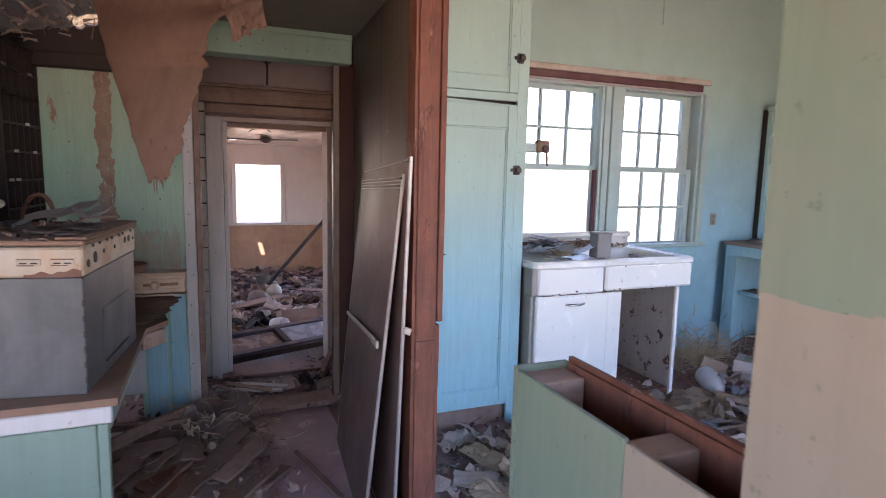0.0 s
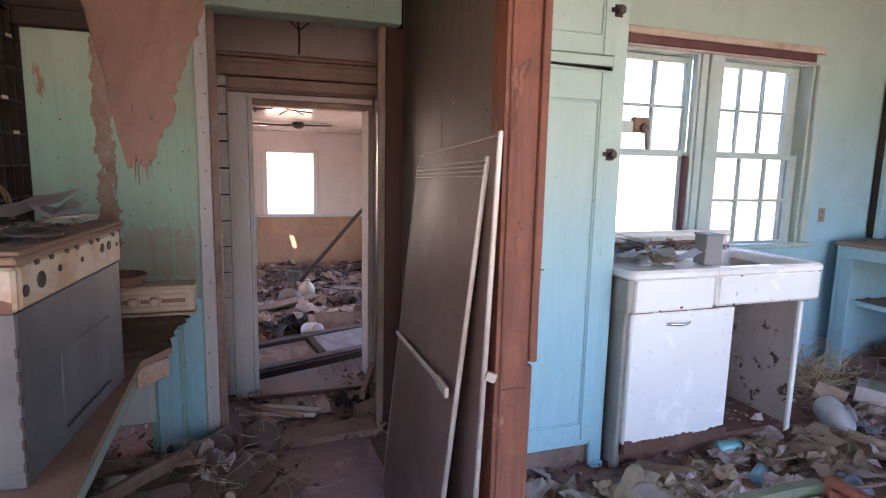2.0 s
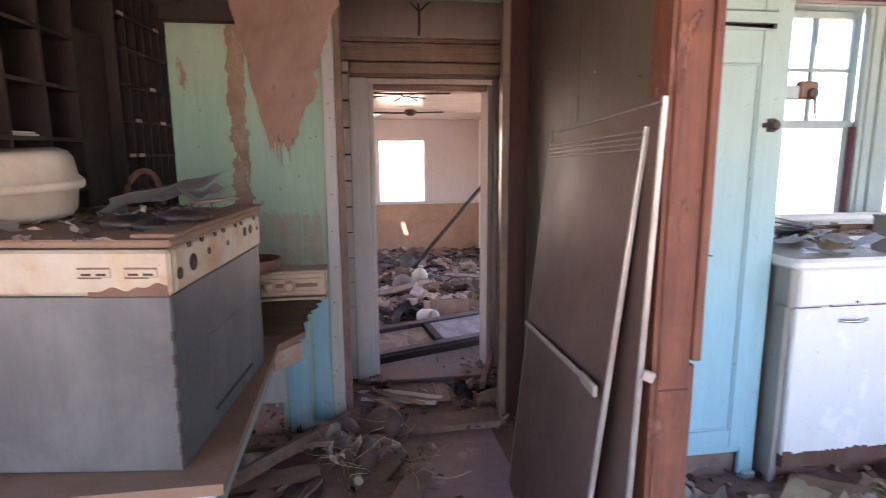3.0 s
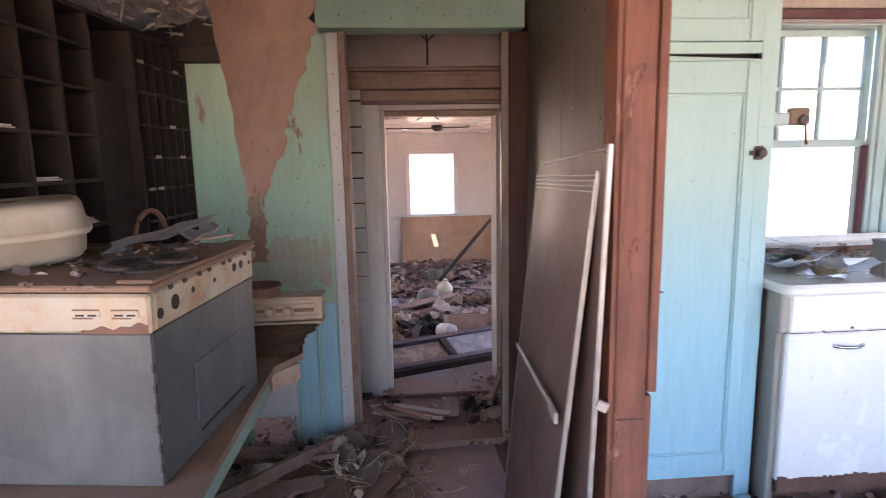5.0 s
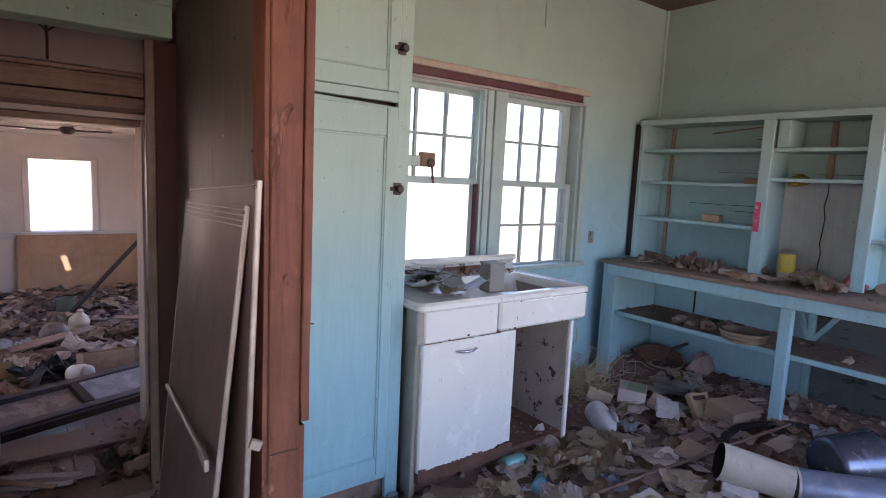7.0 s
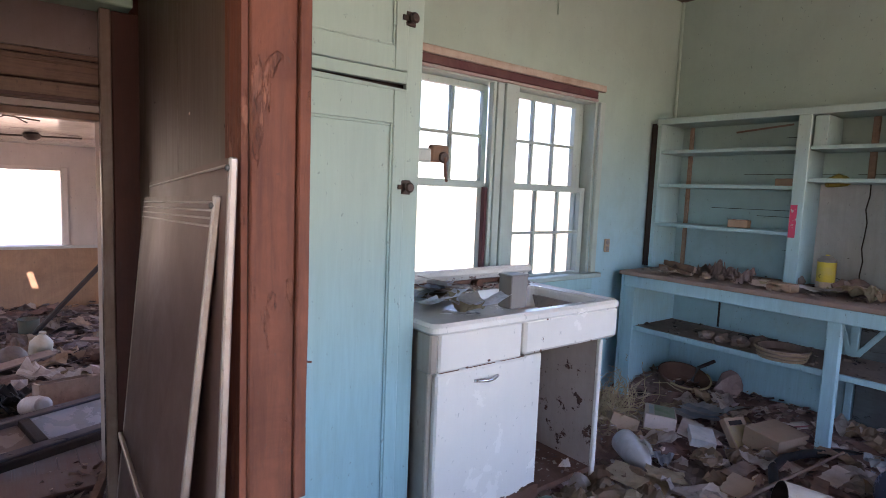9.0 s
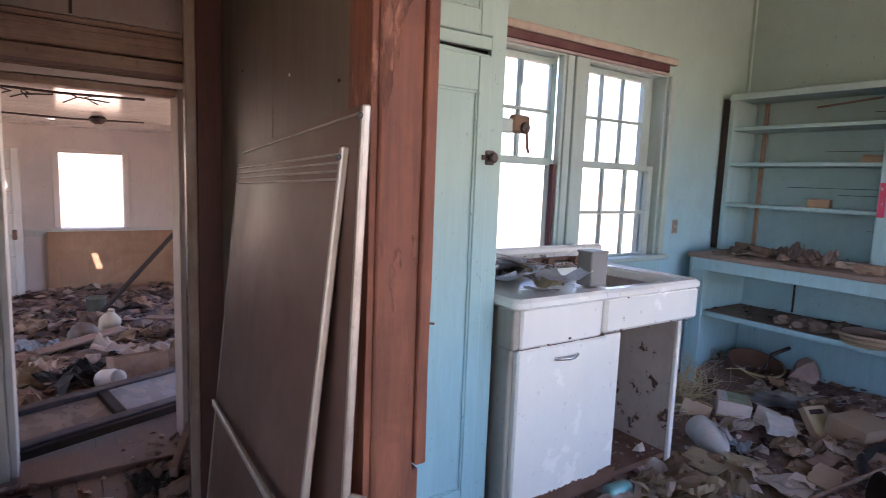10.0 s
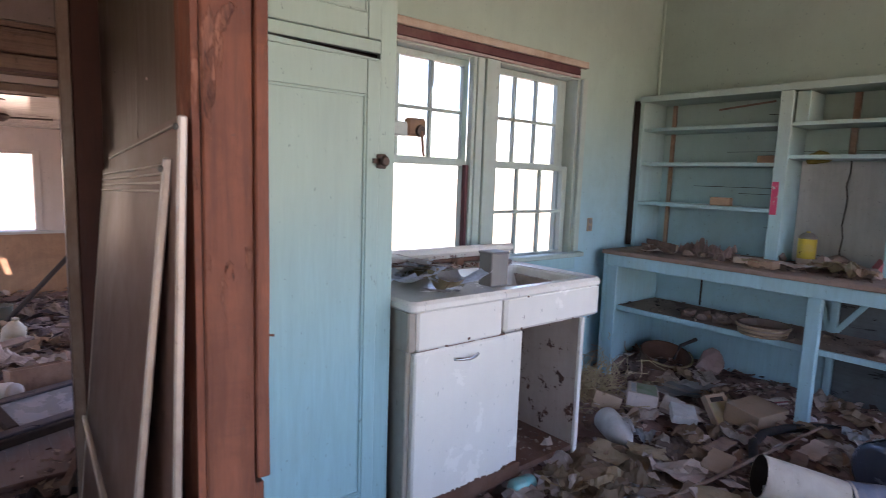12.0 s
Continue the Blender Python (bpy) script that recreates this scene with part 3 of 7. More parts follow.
part("strip", board((0.716, 2.045, 0), (0.716, 2.045, 0.80), 0.017, 0.07, (1, 0, 0), 0.002, 9, 0.0015, 6), m_stud, post)
part("split", boxed((0.7061, 0.7073, 2.0065, 2.07, 0.0, 2.79)), m_dark, post, "dark gap between the boards")
part("split", boxed((0.6272, 0.628, 2.0065, 2.07, 0.0, 2.79)), m_dark, post, "dark gap between the boards")
part("saw_mark", boxed((0.632, 0.704, 1.9985, 2.002, 0.742, 0.746)), m_darkstud, post, "dark saw mark across the stud")
part("nail", tube(bmesh.new(), [(0.722, 2.0, 1.06), (0.735, 1.99, 1.06)], 0.002, 6), m_rust, post)

# broken half-height partition
# green coat on the upper partition, worn off to the cream below along a ragged line
bm = bmesh.new()
for i in range(60):
    y = -1.0 + 1.62 * i / 60
    z = 1.205 + 0.012 * noise.noise(Vector((y * 12, 0, 0))) + 0.006 * noise.noise(Vector((y * 50, 3, 0)))
    box(bm, 0.5965, 0.5998, y, y + 0.0271, z, 2.074)
for i in range(6):
    x = 0.6 + 0.14 * i / 6
    z = 1.20 + 0.012 * noise.noise(Vector((x * 30, 7, 0)))
    box(bm, x, x + 0.0234, 0.6202, 0.6232, z, 2.7)
setting("trim_green_coat", bm, m_coat, "pale green paint coat over the cream")

half = thing("half_wall", (0.68, 0.92, 0), "broken-off half wall, green and cream outside, bare studs inside", "half wall")
m_twotone = m_coat
part("facing", boxed((0.60, 0.612, 0.85, 1.215, 0.0, 0.905), bev=0.002), m_twotone, half, "pale green painted board")
part("facing", boxed((0.60, 0.612, 0.624, 0.848, 0.0, 0.90), bev=0.002), m_cream, half, "cream painted board")
part("end_board", boxed((0.60, 0.742, 1.217, 1.235, 0.0, 0.91), bev=0.002), m_coat, half)
part("back_board", boxed((0.735, 0.748, 0.624, 1.214, 0.0, 0.925), bev=0.002), m_stud, half)
part("lath", boxed((0.726, 0.733, 0.63, 1.20, 0.0, 0.915), bev=0.001), m_stud, half)
part("stud", boxed((0.614, 0.724, 1.13, 1.213, 0.0, 0.90), bev=0.003), m_lintel, half)
part("stud", boxed((0.614, 0.724, 0.80, 0.87, 0.0, 0.89), bev=0.003), m_lintel, half)

# ---- tall built-in cabinet ----
cab = thing("tall_cabinet", (1.15, 3.05, 0), "tall built-in mint green kitchen cabinet with two closed doors", "cabinet")
part("side_panel", boxed((1.446, 1.465, 2.73, 3.415, 0.0, 2.70), bev=0.002), m_mint_cab, cab)
part("stile", boxed((1.402, 1.466, 2.708, 2.729, 0.02, 2.70), bev=0.003), m_mint_cab, cab)
part("rail", boxed((0.80, 1.401, 2.704, 2.729, 1.7165, 1.7545), bev=0.002), m_mint_cab, cab)
part("rail", boxed((0.80, 1.401, 2.709, 2.729, 0.13, 0.155), bev=0.002), m_mint_cab, cab)
part("plinth", boxed((0.80, 1.42, 2.74, 2.76, 0.0, 0.128)), m_oldwood, cab, "bare plinth board")
part("foot", boxed((1.41, 1.47, 2.69, 2.735, 0.0, 0.05), bev=0.008), m_mint_cab, cab)
# coloured near black so that the gap above the door looks shaded
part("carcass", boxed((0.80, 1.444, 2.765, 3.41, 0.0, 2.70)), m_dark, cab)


def panel_door(parent, x0, x1, y, z0, z1, gap_top=0.0):
    """A frame-and-panel leaf facing -y."""
    m = Matrix.Translation((x1, y, z0)) @ Matrix.Rotation(gap_top, 4, "Y") @ Matrix.Translation((-x1, -y, -z0))
    leaf = part("door", boxed((x0 + 0.045, x1 - 0.045, y + 0.004, y + 0.014, z0 + 0.07, z1 - 0.07), m=m), m_mint_cab, parent)
    for s in ((x0, x0 + 0.05, y - 0.006, y + 0.014, z0, z1), (x1 - 0.05, x1, y - 0.006, y + 0.014, z0, z1),
              (x0 + 0.051, x1 - 0.051, y - 0.006, y + 0.014, z0, z0 + 0.075), (x0 + 0.051, x1 - 0.051, y - 0.006, y + 0.014, z1 - 0.11, z1)):
        part("frame_board", boxed(s, bev=0.003, m=m), m_mint_cab, leaf)
    for s in ((x0 + 0.05, x0 + 0.058, z0 + 0.075, z1 - 0.11), (x1 - 0.058, x1 - 0.05, z0 + 0.075, z1 - 0.11), (x0 + 0.0585, x1 - 0.0585, z0 + 0.075, z0 + 0.083), (x0 + 0.0585, x1 - 0.0585, z1 - 0.118, z1 - 0.11)):
        part("bead", boxed((s[0], s[1], y - 0.002, y + 0.0038, s[2], s[3]), bev=0.0015, m=m), m_mint_cab, leaf)
    return leaf


def latch(parent, x, y, z):
    bm = boxed((x - 0.02, x + 0.02, y - 0.006, y, z - 0.024, z + 0.024), bev=0.004)
    lathe(bm, [(0.006, 0), (0.006, 0.012), (0.016, 0.015), (0.018, 0.022), (0.012, 0.028)], Matrix.Translation((x, y - 0.006, z)) @ Matrix.Rotation(radians(90), 4, "X"), 12)
    box(bm, x - 0.034, x - 0.005, y - 0.012, y - 0.004, z - 0.008, z + 0.008)
    part("latch", bm, m_iron, parent, "dark old metal latch")


d1 = panel_door(cab, 0.81, 1.398, 2.702, 0.158, 1.692)
bm = bmesh.new()
wedge = [[bm.verts.new((x, y, z)) for x, z in ((0.81, 1.6922), (1.398, 1.6922), (1.398, 1.6965), (0.81, 1.7155))] for y in (2.696, 2.716)]
bm.faces.new(wedge[0])
bm.faces.new(wedge[1][::-1])
for k in range(4):
    bm.faces.new((wedge[0][k], wedge[1][k], wedge[1][(k + 1) % 4], wedge[0][(k + 1) % 4]))
part("frame_board", bm, m_mint_cab, d1)
d2 = panel_door(cab, 0.81, 1.398, 2.702, 1.756, 2.68)
latch(d1, 1.405, 2.70, 1.375)
latch(d2, 1.405, 2.70, 1.925)

# ---- twin kitchen window ----
win = thing("window_1", (2.48, 3.48, 0.88), "twin sash window with peeling paint, one lower sash without bars", "window", kind="structure")
part("head_casing", boxed((1.56, 3.40, 3.385, 3.418, 2.035, 2.075), bev=0.004), m_headpale, win, "bare weathered head board")
part("head_casing", boxed((1.58, 3.33, 3.392, 3.418, 1.988, 2.033), bev=0.004), m_trimred, win, "dark red stained head board")
part("head_bead", boxed((1.60, 3.34, 3.397, 3.418, 1.972, 1.9865), bev=0.002), m_pinkbead, win, "thin faded pink bead")
part("casing", boxed((3.362, 3.412, 3.392, 3.418, 0.88, 1.971), bev=0.004), m_sash, win)
part("casing", boxed((1.70, 1.775, 3.39, 3.418, 0.88, 1.971), bev=0.004), m_sash, win)
part("mullion", boxed((2.532, 2.634, 3.397, 3.455, 0.88, 1.970), bev=0.004), m_sash, win)
part("mullion_strip", boxed((2.478, 2.528, 3.408, 3.455, 0.88, 1.970), bev=0.003), m_sash, win)
part("mullion_strip", boxed((2.452, 2.476, 3.416, 3.455, 0.88, 1.970), bev=0.003), m_sash, win)
part("mullion_edge", boxed((2.428, 2.4505, 3.425, 3.456, 0.88, 1.40), bev=0.003), m_trimred, win, "bare red-brown strip")
part("jamb", boxed((3.342, 3.365, 3.42, 3.555, 0.846, 1.995)), m_sash, win)
part("jamb", boxed((1.766, 1.779, 3.42, 3.555, 0.846, 1.995)), m_sash, win)
part("jamb_stop", boxed((3.302, 3.341, 3.512, 3.552, 0.846, 1.964), bev=0.002), m_sash, win)
part("head_jamb", boxed((1.78, 3.341, 3.42, 3.555, 1.965, 1.998)), m_sash, win)
part("stool", boxed((1.55, 3.43, 3.355, 3.419, 0.85, 0.879), bev=0.005), m_sash, win)
part("sill", boxed((1.767, 3.364, 3.42, 3.60, 0.80, 0.8445), bev=0.003), m_sash, win)
part("apron", boxed((1.60, 3.39, 3.396, 3.418, 0.77, 0.848), bev=0.003), m_mint_cab, win)
m_glass, nt, p = nodes_of("dusty_glass")
p.inputs["Base Color"].default_value = (0.92, 0.94, 0.93, 1)
p.inputs["Transmission Weight"].default_value = 1.0
p.inputs["IOR"].default_value = 1.12
nt.links.new(ramp(nt, noise_tex(nt, 5, 6), [(0.3, (0.02,) * 3), (0.8, (0.12,) * 3)]), p.inputs["Roughness"])


def sash(x0, x1, z0, z1, y, cols, rows, missing=(), stile=0.035):
    s = part("sash", boxed((x0, x0 + stile, y, y + 0.035, z0, z1), (x1 - stile, x1, y, y + 0.035, z0, z1),
                           (x0 + stile, x1 - stile, y, y + 0.035, z0, z0 + 0.04), (x0 + stile, x1 - stile, y, y + 0.035, z1 - 0.032, z1)), m_sash, win)
    a, b, lo, hi = x0 + stile, x1 - stile, z0 + 0.04, z1 - 0.032
    w, h = (b - a) / cols, (hi - lo) / rows
    for i in range(1, cols):
        part("muntin", boxed((a + i * w - 0.009, a + i * w + 0.009, y + 0.006, y + 0.03, lo, hi)), m_sash, s)
    for j in range(1, rows):
        part("muntin", boxed((a, b, y + 0.0075, y + 0.0285, lo + j * h - 0.009, lo + j * h + 0.009)), m_sash, s)
    for i in range(cols):
        for j in range(rows):
            if (i, j) not in missing:
                pane = part("pane", boxed((a + i * w + 0.010, a + (i + 1) * w - 0.010, y + 0.016, y + 0.019, lo + j * h + 0.010, lo + (j + 1) * h - 0.010)), m_glass, s)
                pane.visible_shadow = False
    return s


sash(1.78, 2.496, 1.395, 1.962, 3.505, 3, 2, {(0, 0), (1, 1)}, 0.036)
sash(1.78, 2.466, 0.846, 1.425, 3.46, 1, 1, {(0, 0)})
sash(2.642, 3.30, 1.395, 1.962, 3.505, 3, 2, {(2, 1)}, 0.048)
sash(2.638, 3.334, 0.846, 1.425, 3.46, 3, 2, (), 0.042)
part("loose_bead", boxed((2.236, 2.25, 3.497, 3.503, 1.80, 1.925)), m_sash, win, "loose hanging strip")
# the outlet beside the window
ol = thing("outlet", (3.55, 3.415, 1.05), "dingy white electrical outlet plate on the wall", "outlet")
part("plate", boxed((3.522, 3.578, 3.411, 3.418, 1.005, 1.095), bev=0.003), m_plastic, ol)
for z in (1.028, 1.072):
    part("socket", lathe(bmesh.new(), [(0.016, 0), (0.016, 0.003), (0.013, 0.004)], Matrix.Translation((3.55, 3.411, z)) @ Matrix.Rotation(radians(90), 4, "X"), 12), m_grey, ol)
setting("trim_corner", boxed((4.245, 4.268, 3.398, 3.418, 1.9, 2.788), bev=0.004), m_mint_cab)
setting("trim_pipe", tube(bmesh.new(), [(2.93, 3.413, 2.42), (2.93, 3.413, 2.79)], 0.004, 6), m_mint, "thin painted wire on the wall")

# can opener fixed to the cabinet side by the window
op = thing("wall_can_opener", (1.56, 2.95, 1.5), "rusty hand-crank can opener fixed to the cabinet side", "can opener")
part("bracket", boxed((1.467, 1.565, 2.768, 2.798, 1.47, 1.52), bev=0.006), m_sash, op)
part("body", boxed((1.56, 1.644, 2.764, 2.794, 1.472, 1.536), bev=0.008), m_hob, op)
part("gear", lathe(bmesh.new(), [(0.02, 0), (0.022, 0.004), (0.018, 0.012), (0.006, 0.014)], Matrix.Translation((1.612, 2.764, 1.49)) @ Matrix.Rotation(radians(90), 4, "X"), 14), m_iron, op)
part("crank", tube(bmesh.new(), [(1.612, 2.752, 1.49), (1.616, 2.748, 1.42), (1.610, 2.735, 1.405)], 0.006, 8), m_rust, op)

# ---- sink unit ----
snk = thing("sink_cabinet", (2.03, 2.9, 0), "white enamelled steel sink cabinet, rusted at the foot, one door gone", "sink")
SX0, SX1, SY0, SY1 = 1.475, 2.56, 2.60, 3.20
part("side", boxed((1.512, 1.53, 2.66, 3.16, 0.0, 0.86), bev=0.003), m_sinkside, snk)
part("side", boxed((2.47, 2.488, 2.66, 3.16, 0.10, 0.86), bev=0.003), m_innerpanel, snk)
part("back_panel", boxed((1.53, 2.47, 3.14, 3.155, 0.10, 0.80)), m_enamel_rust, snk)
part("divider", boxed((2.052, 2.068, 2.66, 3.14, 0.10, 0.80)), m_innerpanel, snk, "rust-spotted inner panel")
part("bottom", boxed((1.53, 2.47, 2.655, 3.14, 0.085, 0.11)), m_rust, snk, "rusted bottom sheet")
part("toe_kick", boxed((1.53, 2.47, 2.68, 2.70, 0.0, 0.085)), m_rust, snk)
part("leg", boxed((2.468, 2.492, 2.638, 2.658, 0.03, 0.72), bev=0.004), m_enamel, snk)
part("stile", boxed((1.975, 2.072, 2.636, 2.658, 0.13, 0.72), bev=0.004), m_enamel, snk)
part("stile", boxed((1.490, 1.512, 2.645, 2.72, 0.02, 0.86), bev=0.004), m_sinkside, snk, "rusty edge post with its shade painted in")
sd = part("door", boxed((1.513, 1.972, 2.622, 2.656, 0.145, 0.722), bev=0.007), m_enamel, snk, "white enamel door with a rusted lower edge")
r = rng(12)
bm = bmesh.new()
for i in range(46):
    x = 1.518 + (2.062 - 1.518) * i / 45
    h = 0.012 + 0.05 * max(0, noise.noise(Vector((x * 9, 3, 0)))) + r.uniform(0, 0.008)
    box(bm, x, x + 0.0125, 2.6195, 2.64, 0.10, 0.142 + h)
part("rust_edge", bm, m_rust, sd, "ragged rust along the foot")
bm = bmesh.new()
tube(bm, [(1.69 + 0.012 * i, 2.622 - 0.022 * math.sin(math.pi * i / 10), 0.672) for i in range(11)], 0.007, 8)
part("handle", bm, m_chrome, sd, "curved chrome handle", True)
part("apron_panel", boxed((1.515, 1.93, 2.615, 2.66, 0.728, 0.872), bev=0.008), m_enamel, snk)
part("apron_panel", boxed((1.936, 2.545, 2.606, 2.66, 0.735, 0.876), bev=0.012), m_enamel, snk)
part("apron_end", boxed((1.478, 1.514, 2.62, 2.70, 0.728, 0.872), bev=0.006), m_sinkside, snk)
for x0, x1 in ((1.53, 1.62), (1.66, 1.80), (1.83, 1.96)):
    part("rust_seam", boxed((x0, x1, 2.628, 2.634, 0.7222, 0.7278)), m_rust, snk, "rusty seam")
r = rng(21)
for i in range(16):
    x, z = r.uniform(1.52, 2.53), r.choice((0.732, 0.742, 0.868, 0.872))
    m = Matrix.Translation((x, 2.6145 if x < 1.93 else 2.6055, z)) @ Matrix.Rotation(radians(90), 4, "X")
    s = r.uniform(0.002, 0.007)
    part("rust_chip", lathe(bmesh.new(), [(s, -0.001), (s * 0.8, 0.0012)], m @ Matrix.Diagonal((r.uniform(1, 2.4), 1, 1, 1)), 7), m_rust, snk)
# basin: a deck with a hollow, rounded rim
bm = bmesh.new()
RIM = 0.905


def ring(x0, x1, y0, y1, z, rad, n=5):
    out = []
    for cx, cy, a0 in ((x1 - rad, y1 - rad, 0), (x0 + rad, y1 - rad, 90), (x0 + rad, y0 + rad, 180), (x1 - rad, y0 + rad, 270)):
        for k in range(n + 1):
            a = radians(a0 + 90 * k / n)
            out.append(bm.verts.new((cx + rad * math.cos(a), cy + rad * math.sin(a), z)))
    return out


rings = [ring(SX0 + 0.01, SX1 - 0.01, SY0 + 0.01, SY1, 0.868, 0.03), ring(SX0, SX1, SY0, SY1, 0.878, 0.035), ring(SX0, SX1, SY0, SY1, 0.896, 0.035),
         ring(SX0 + 0.012, SX1 - 0.012, SY0 + 0.012, SY1 - 0.01, RIM + 0.003, 0.035), ring(SX0 + 0.03, SX1 - 0.03, SY0 + 0.03, SY1 - 0.02, RIM - 0.004, 0.035)]
for a, b in zip(rings, rings[1:]):
    for k in range(len(a)):
        bm.faces.new((a[k], a[(k + 1) % len(a)], b[(k + 1) % len(b)], b[k]))
inner = [ring(1.98, 2.50, 2.67, 3.10, RIM - 0.004, 0.06), ring(1.985, 2.495, 2.675, 3.095, RIM - 0.016, 0.06), ring(2.0, 2.48, 2.69, 3.08, RIM - 0.105, 0.07), ring(2.05, 2.43, 2.74, 3.03, RIM - 0.12, 0.05)]
for a, b in zip(inner, inner[1:]):
    for k in range(len(a)):
        bm.faces.new((a[k], a[(k + 1) % len(a)], b[(k + 1) % len(b)], b[k]))
bm.faces.new(inner[-1])
bmesh.ops.bridge_loops(bm, edges=[bm.edges.get((rings[-1][k], rings[-1][(k + 1) % len(rings[-1])])) for k in range(len(rings[-1]))] +
                       [bm.edges.get((inner[0][k], inner[0][(k + 1) % len(inner[0])])) for k in range(len(inner[0]))])
part("basin", bm, m_enamel, snk, "white enamel basin and drainboard")
part("back_trim", boxed((SX0, 2.40, 3.160, 3.169, 0.925, 0.945), bev=0.003), m_rust, snk, "rusty strip below the backsplash")
part("backsplash", boxed((SX0, 2.57, 3.17, 3.215, 0.958, 0.998), bev=0.012), m_enamel, snk)
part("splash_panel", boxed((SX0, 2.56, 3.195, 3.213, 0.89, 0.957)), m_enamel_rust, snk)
tap = part("faucet_plate", boxed((2.12, 2.34, 3.165, 3.194, 0.915, 0.945), bev=0.008), m_chrome, snk)
for x in (2.14, 2.32):
    bm = lathe(bmesh.new(), [(0.016, 0), (0.018, 0.03), (0.024, 0.035), (0.022, 0.05), (0.01, 0.055)], Matrix.Translation((x, 3.16, 0.93)) @ Matrix.Rotation(radians(90), 4, "X"), 10)
    part("faucet_handle", bm, m_rust, tap)

# ---- wall shelves and counter on the east side ----
sh = thing("wall_shelf_unit", (4.1, 2.3, 0.89), "pale mint open wall shelves, dusty and chipped", "shelf")
XB, XF, YE = 4.265, 3.97, 3.36
part("end_panel", boxed((XF, XB, YE - 0.03, YE, 0.895, 1.915), bev=0.003), m_mint_shelf, sh)
# black filler painted as the shade in the gap beside the end panel
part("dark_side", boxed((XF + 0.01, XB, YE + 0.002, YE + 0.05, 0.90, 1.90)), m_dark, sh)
part("top_rail", boxed((XF - 0.012, XF + 0.008, 1.3, YE, 1.885, 1.925), bev=0.003), m_mint_shelf, sh)
part("top_board", boxed((XF + 0.01, XB, 1.3, YE - 0.031, 1.89, 1.91)), m_mint_shelf, sh)
for y in (2.43, 1.86):
    part("upright", boxed((XF - 0.012, XF + 0.01, y - 0.035, y + 0.035, 0.895, 1.884), bev=0.003), m_mint_shelf, sh)
    part("divider", boxed((XF + 0.011, XB, y - 0.012, y + 0.012, 0.895, 1.889)), m_mint_shelf, sh)
for z in (1.20, 1.47, 1.70):
    part("shelf", boxed((XF + 0.012 - (0.02 if z < 1.3 else 0), XB, 2.443, YE - 0.031, z - 0.011, z + 0.011), bev=0.002), m_mint_shelf, sh)
for z in (1.515, 1.70):
    part("shelf", boxed((XF + 0.012, XB, 1.873, 2.417, z - 0.011, z + 0.011), bev=0.002), m_mint_shelf, sh)
    part("shelf", boxed((XF + 0.012, XB, 1.3, 1.847, z - 0.33 * (z < 1.6) - 0.011, z - 0.33 * (z < 1.6) + 0.011), bev=0.002), m_mint_shelf, sh)
part("batten", boxed((XB - 0.022, XB - 0.002, 3.245, 3.272, 0.9, 1.888), bev=0.003), m_lintel, sh, "bare brown batten")
part("batten", boxed((XB - 0.018, XB - 0.002, 2.15, 2.185, 1.527, 1.888), bev=0.003), m_lintel, sh, "bare brown batten")
part("crack", tube(bmesh.new(), [(XB - 0.0125, 2.165 + 0.006 * math.sin(k * 2.3) + 0.002 * k % 0.007, 0.905 + 0.076 * k) for k in range(9)], 0.0035, 5), m_dark, sh, "dark crack in the backing sheet")
part("brace_strip", board((XB - 0.01, 2.95, 1.84), (XB - 0.01, 2.60, 1.872), 0.012, 0.006, (0, 0, 1), 0.001), m_oldwood, sh)
part("small_box", boxed((XF + 0.05, XB - 0.02, 2.33, 2.40, 1.715, 1.885), bev=0.003), m_mint_shelf, sh)
part("back_sheet", boxed((XB - 0.012, XB - 0.003, 1.873, 2.417, 0.9, 1.50)), m_backsheet, sh, "whitish backing sheet")
part("paint_mark", boxed((XF - 0.014, XF - 0.0121, 2.425, 2.462, 1.18, 1.37), bev=0.0), surface("pink_spray_paint", (0.60, 0.08, 0.16), 0.8, 0.6, 20, bump=0.1, peel=(0.42, 0.52, 0.48), peel_at=0.6, peel_scale=22), sh, "pink paint mark")

r = rng(14)
for i in range(16):
    y, z = r.uniform(1.6, 3.2), r.choice((1.08, 1.29, 1.33, 1.56, 1.60, 1.79))
    part("plank_seam", boxed((4.2665, 4.269, y - r.uniform(0.05, 0.25), y + r.uniform(0.05, 0.2), z, z + r.uniform(0.002, 0.004))), m_dark, bpy.data.objects["wall_east"])
ct = thing("shelf_counter", (3.95, 2.3, 0), "mint blue counter with an open shelf below, thick with dust", "counter")
CF = 3.61
part("worktop", boxed((CF - 0.015, 4.265, 1.1, 3.335, 0.865, 0.892), bev=0.004), m_dustytop, ct, "dust-covered worktop")
part("front_rail", boxed((CF, CF + 0.02, 1.1, 3.30, 0.79, 0.864), bev=0.003), m_mint_shelf, ct)
part("end_panel", boxed((CF, 4.265, 3.303, 3.325, 0.0, 0.864), bev=0.003), m_mint_shelf, ct)
part("end_stile", boxed((CF, CF + 0.022, 3.22, 3.302, 0.0, 0.789), bev=0.003), m_mint_shelf, ct)
part("lower_shelf", boxed((3.76, 4.25, 1.1, 3.301, 0.478, 0.50), bev=0.003), m_dustytop, ct, "dusty lower shelf")
part("shelf_edge", boxed((3.738, 3.758, 1.1, 3.30, 0.472, 0.504), bev=0.003), m_mint_shelf, ct)
for y in (2.10, 1.16):
    part("leg", boxed((3.69, 3.736, y - 0.033, y + 0.033, 0.0, 0.864), bev=0.004), m_mint_shelf, ct)
for y0, y1 in ((2.26, 2.17), (1.96, 2.14)):
    part("brace", board((4.245, y0, 0.76), (4.245, y1, 0.505), 0.03, 0.02, (0, 0, 1), 0.002), m_mint_shelf, ct)
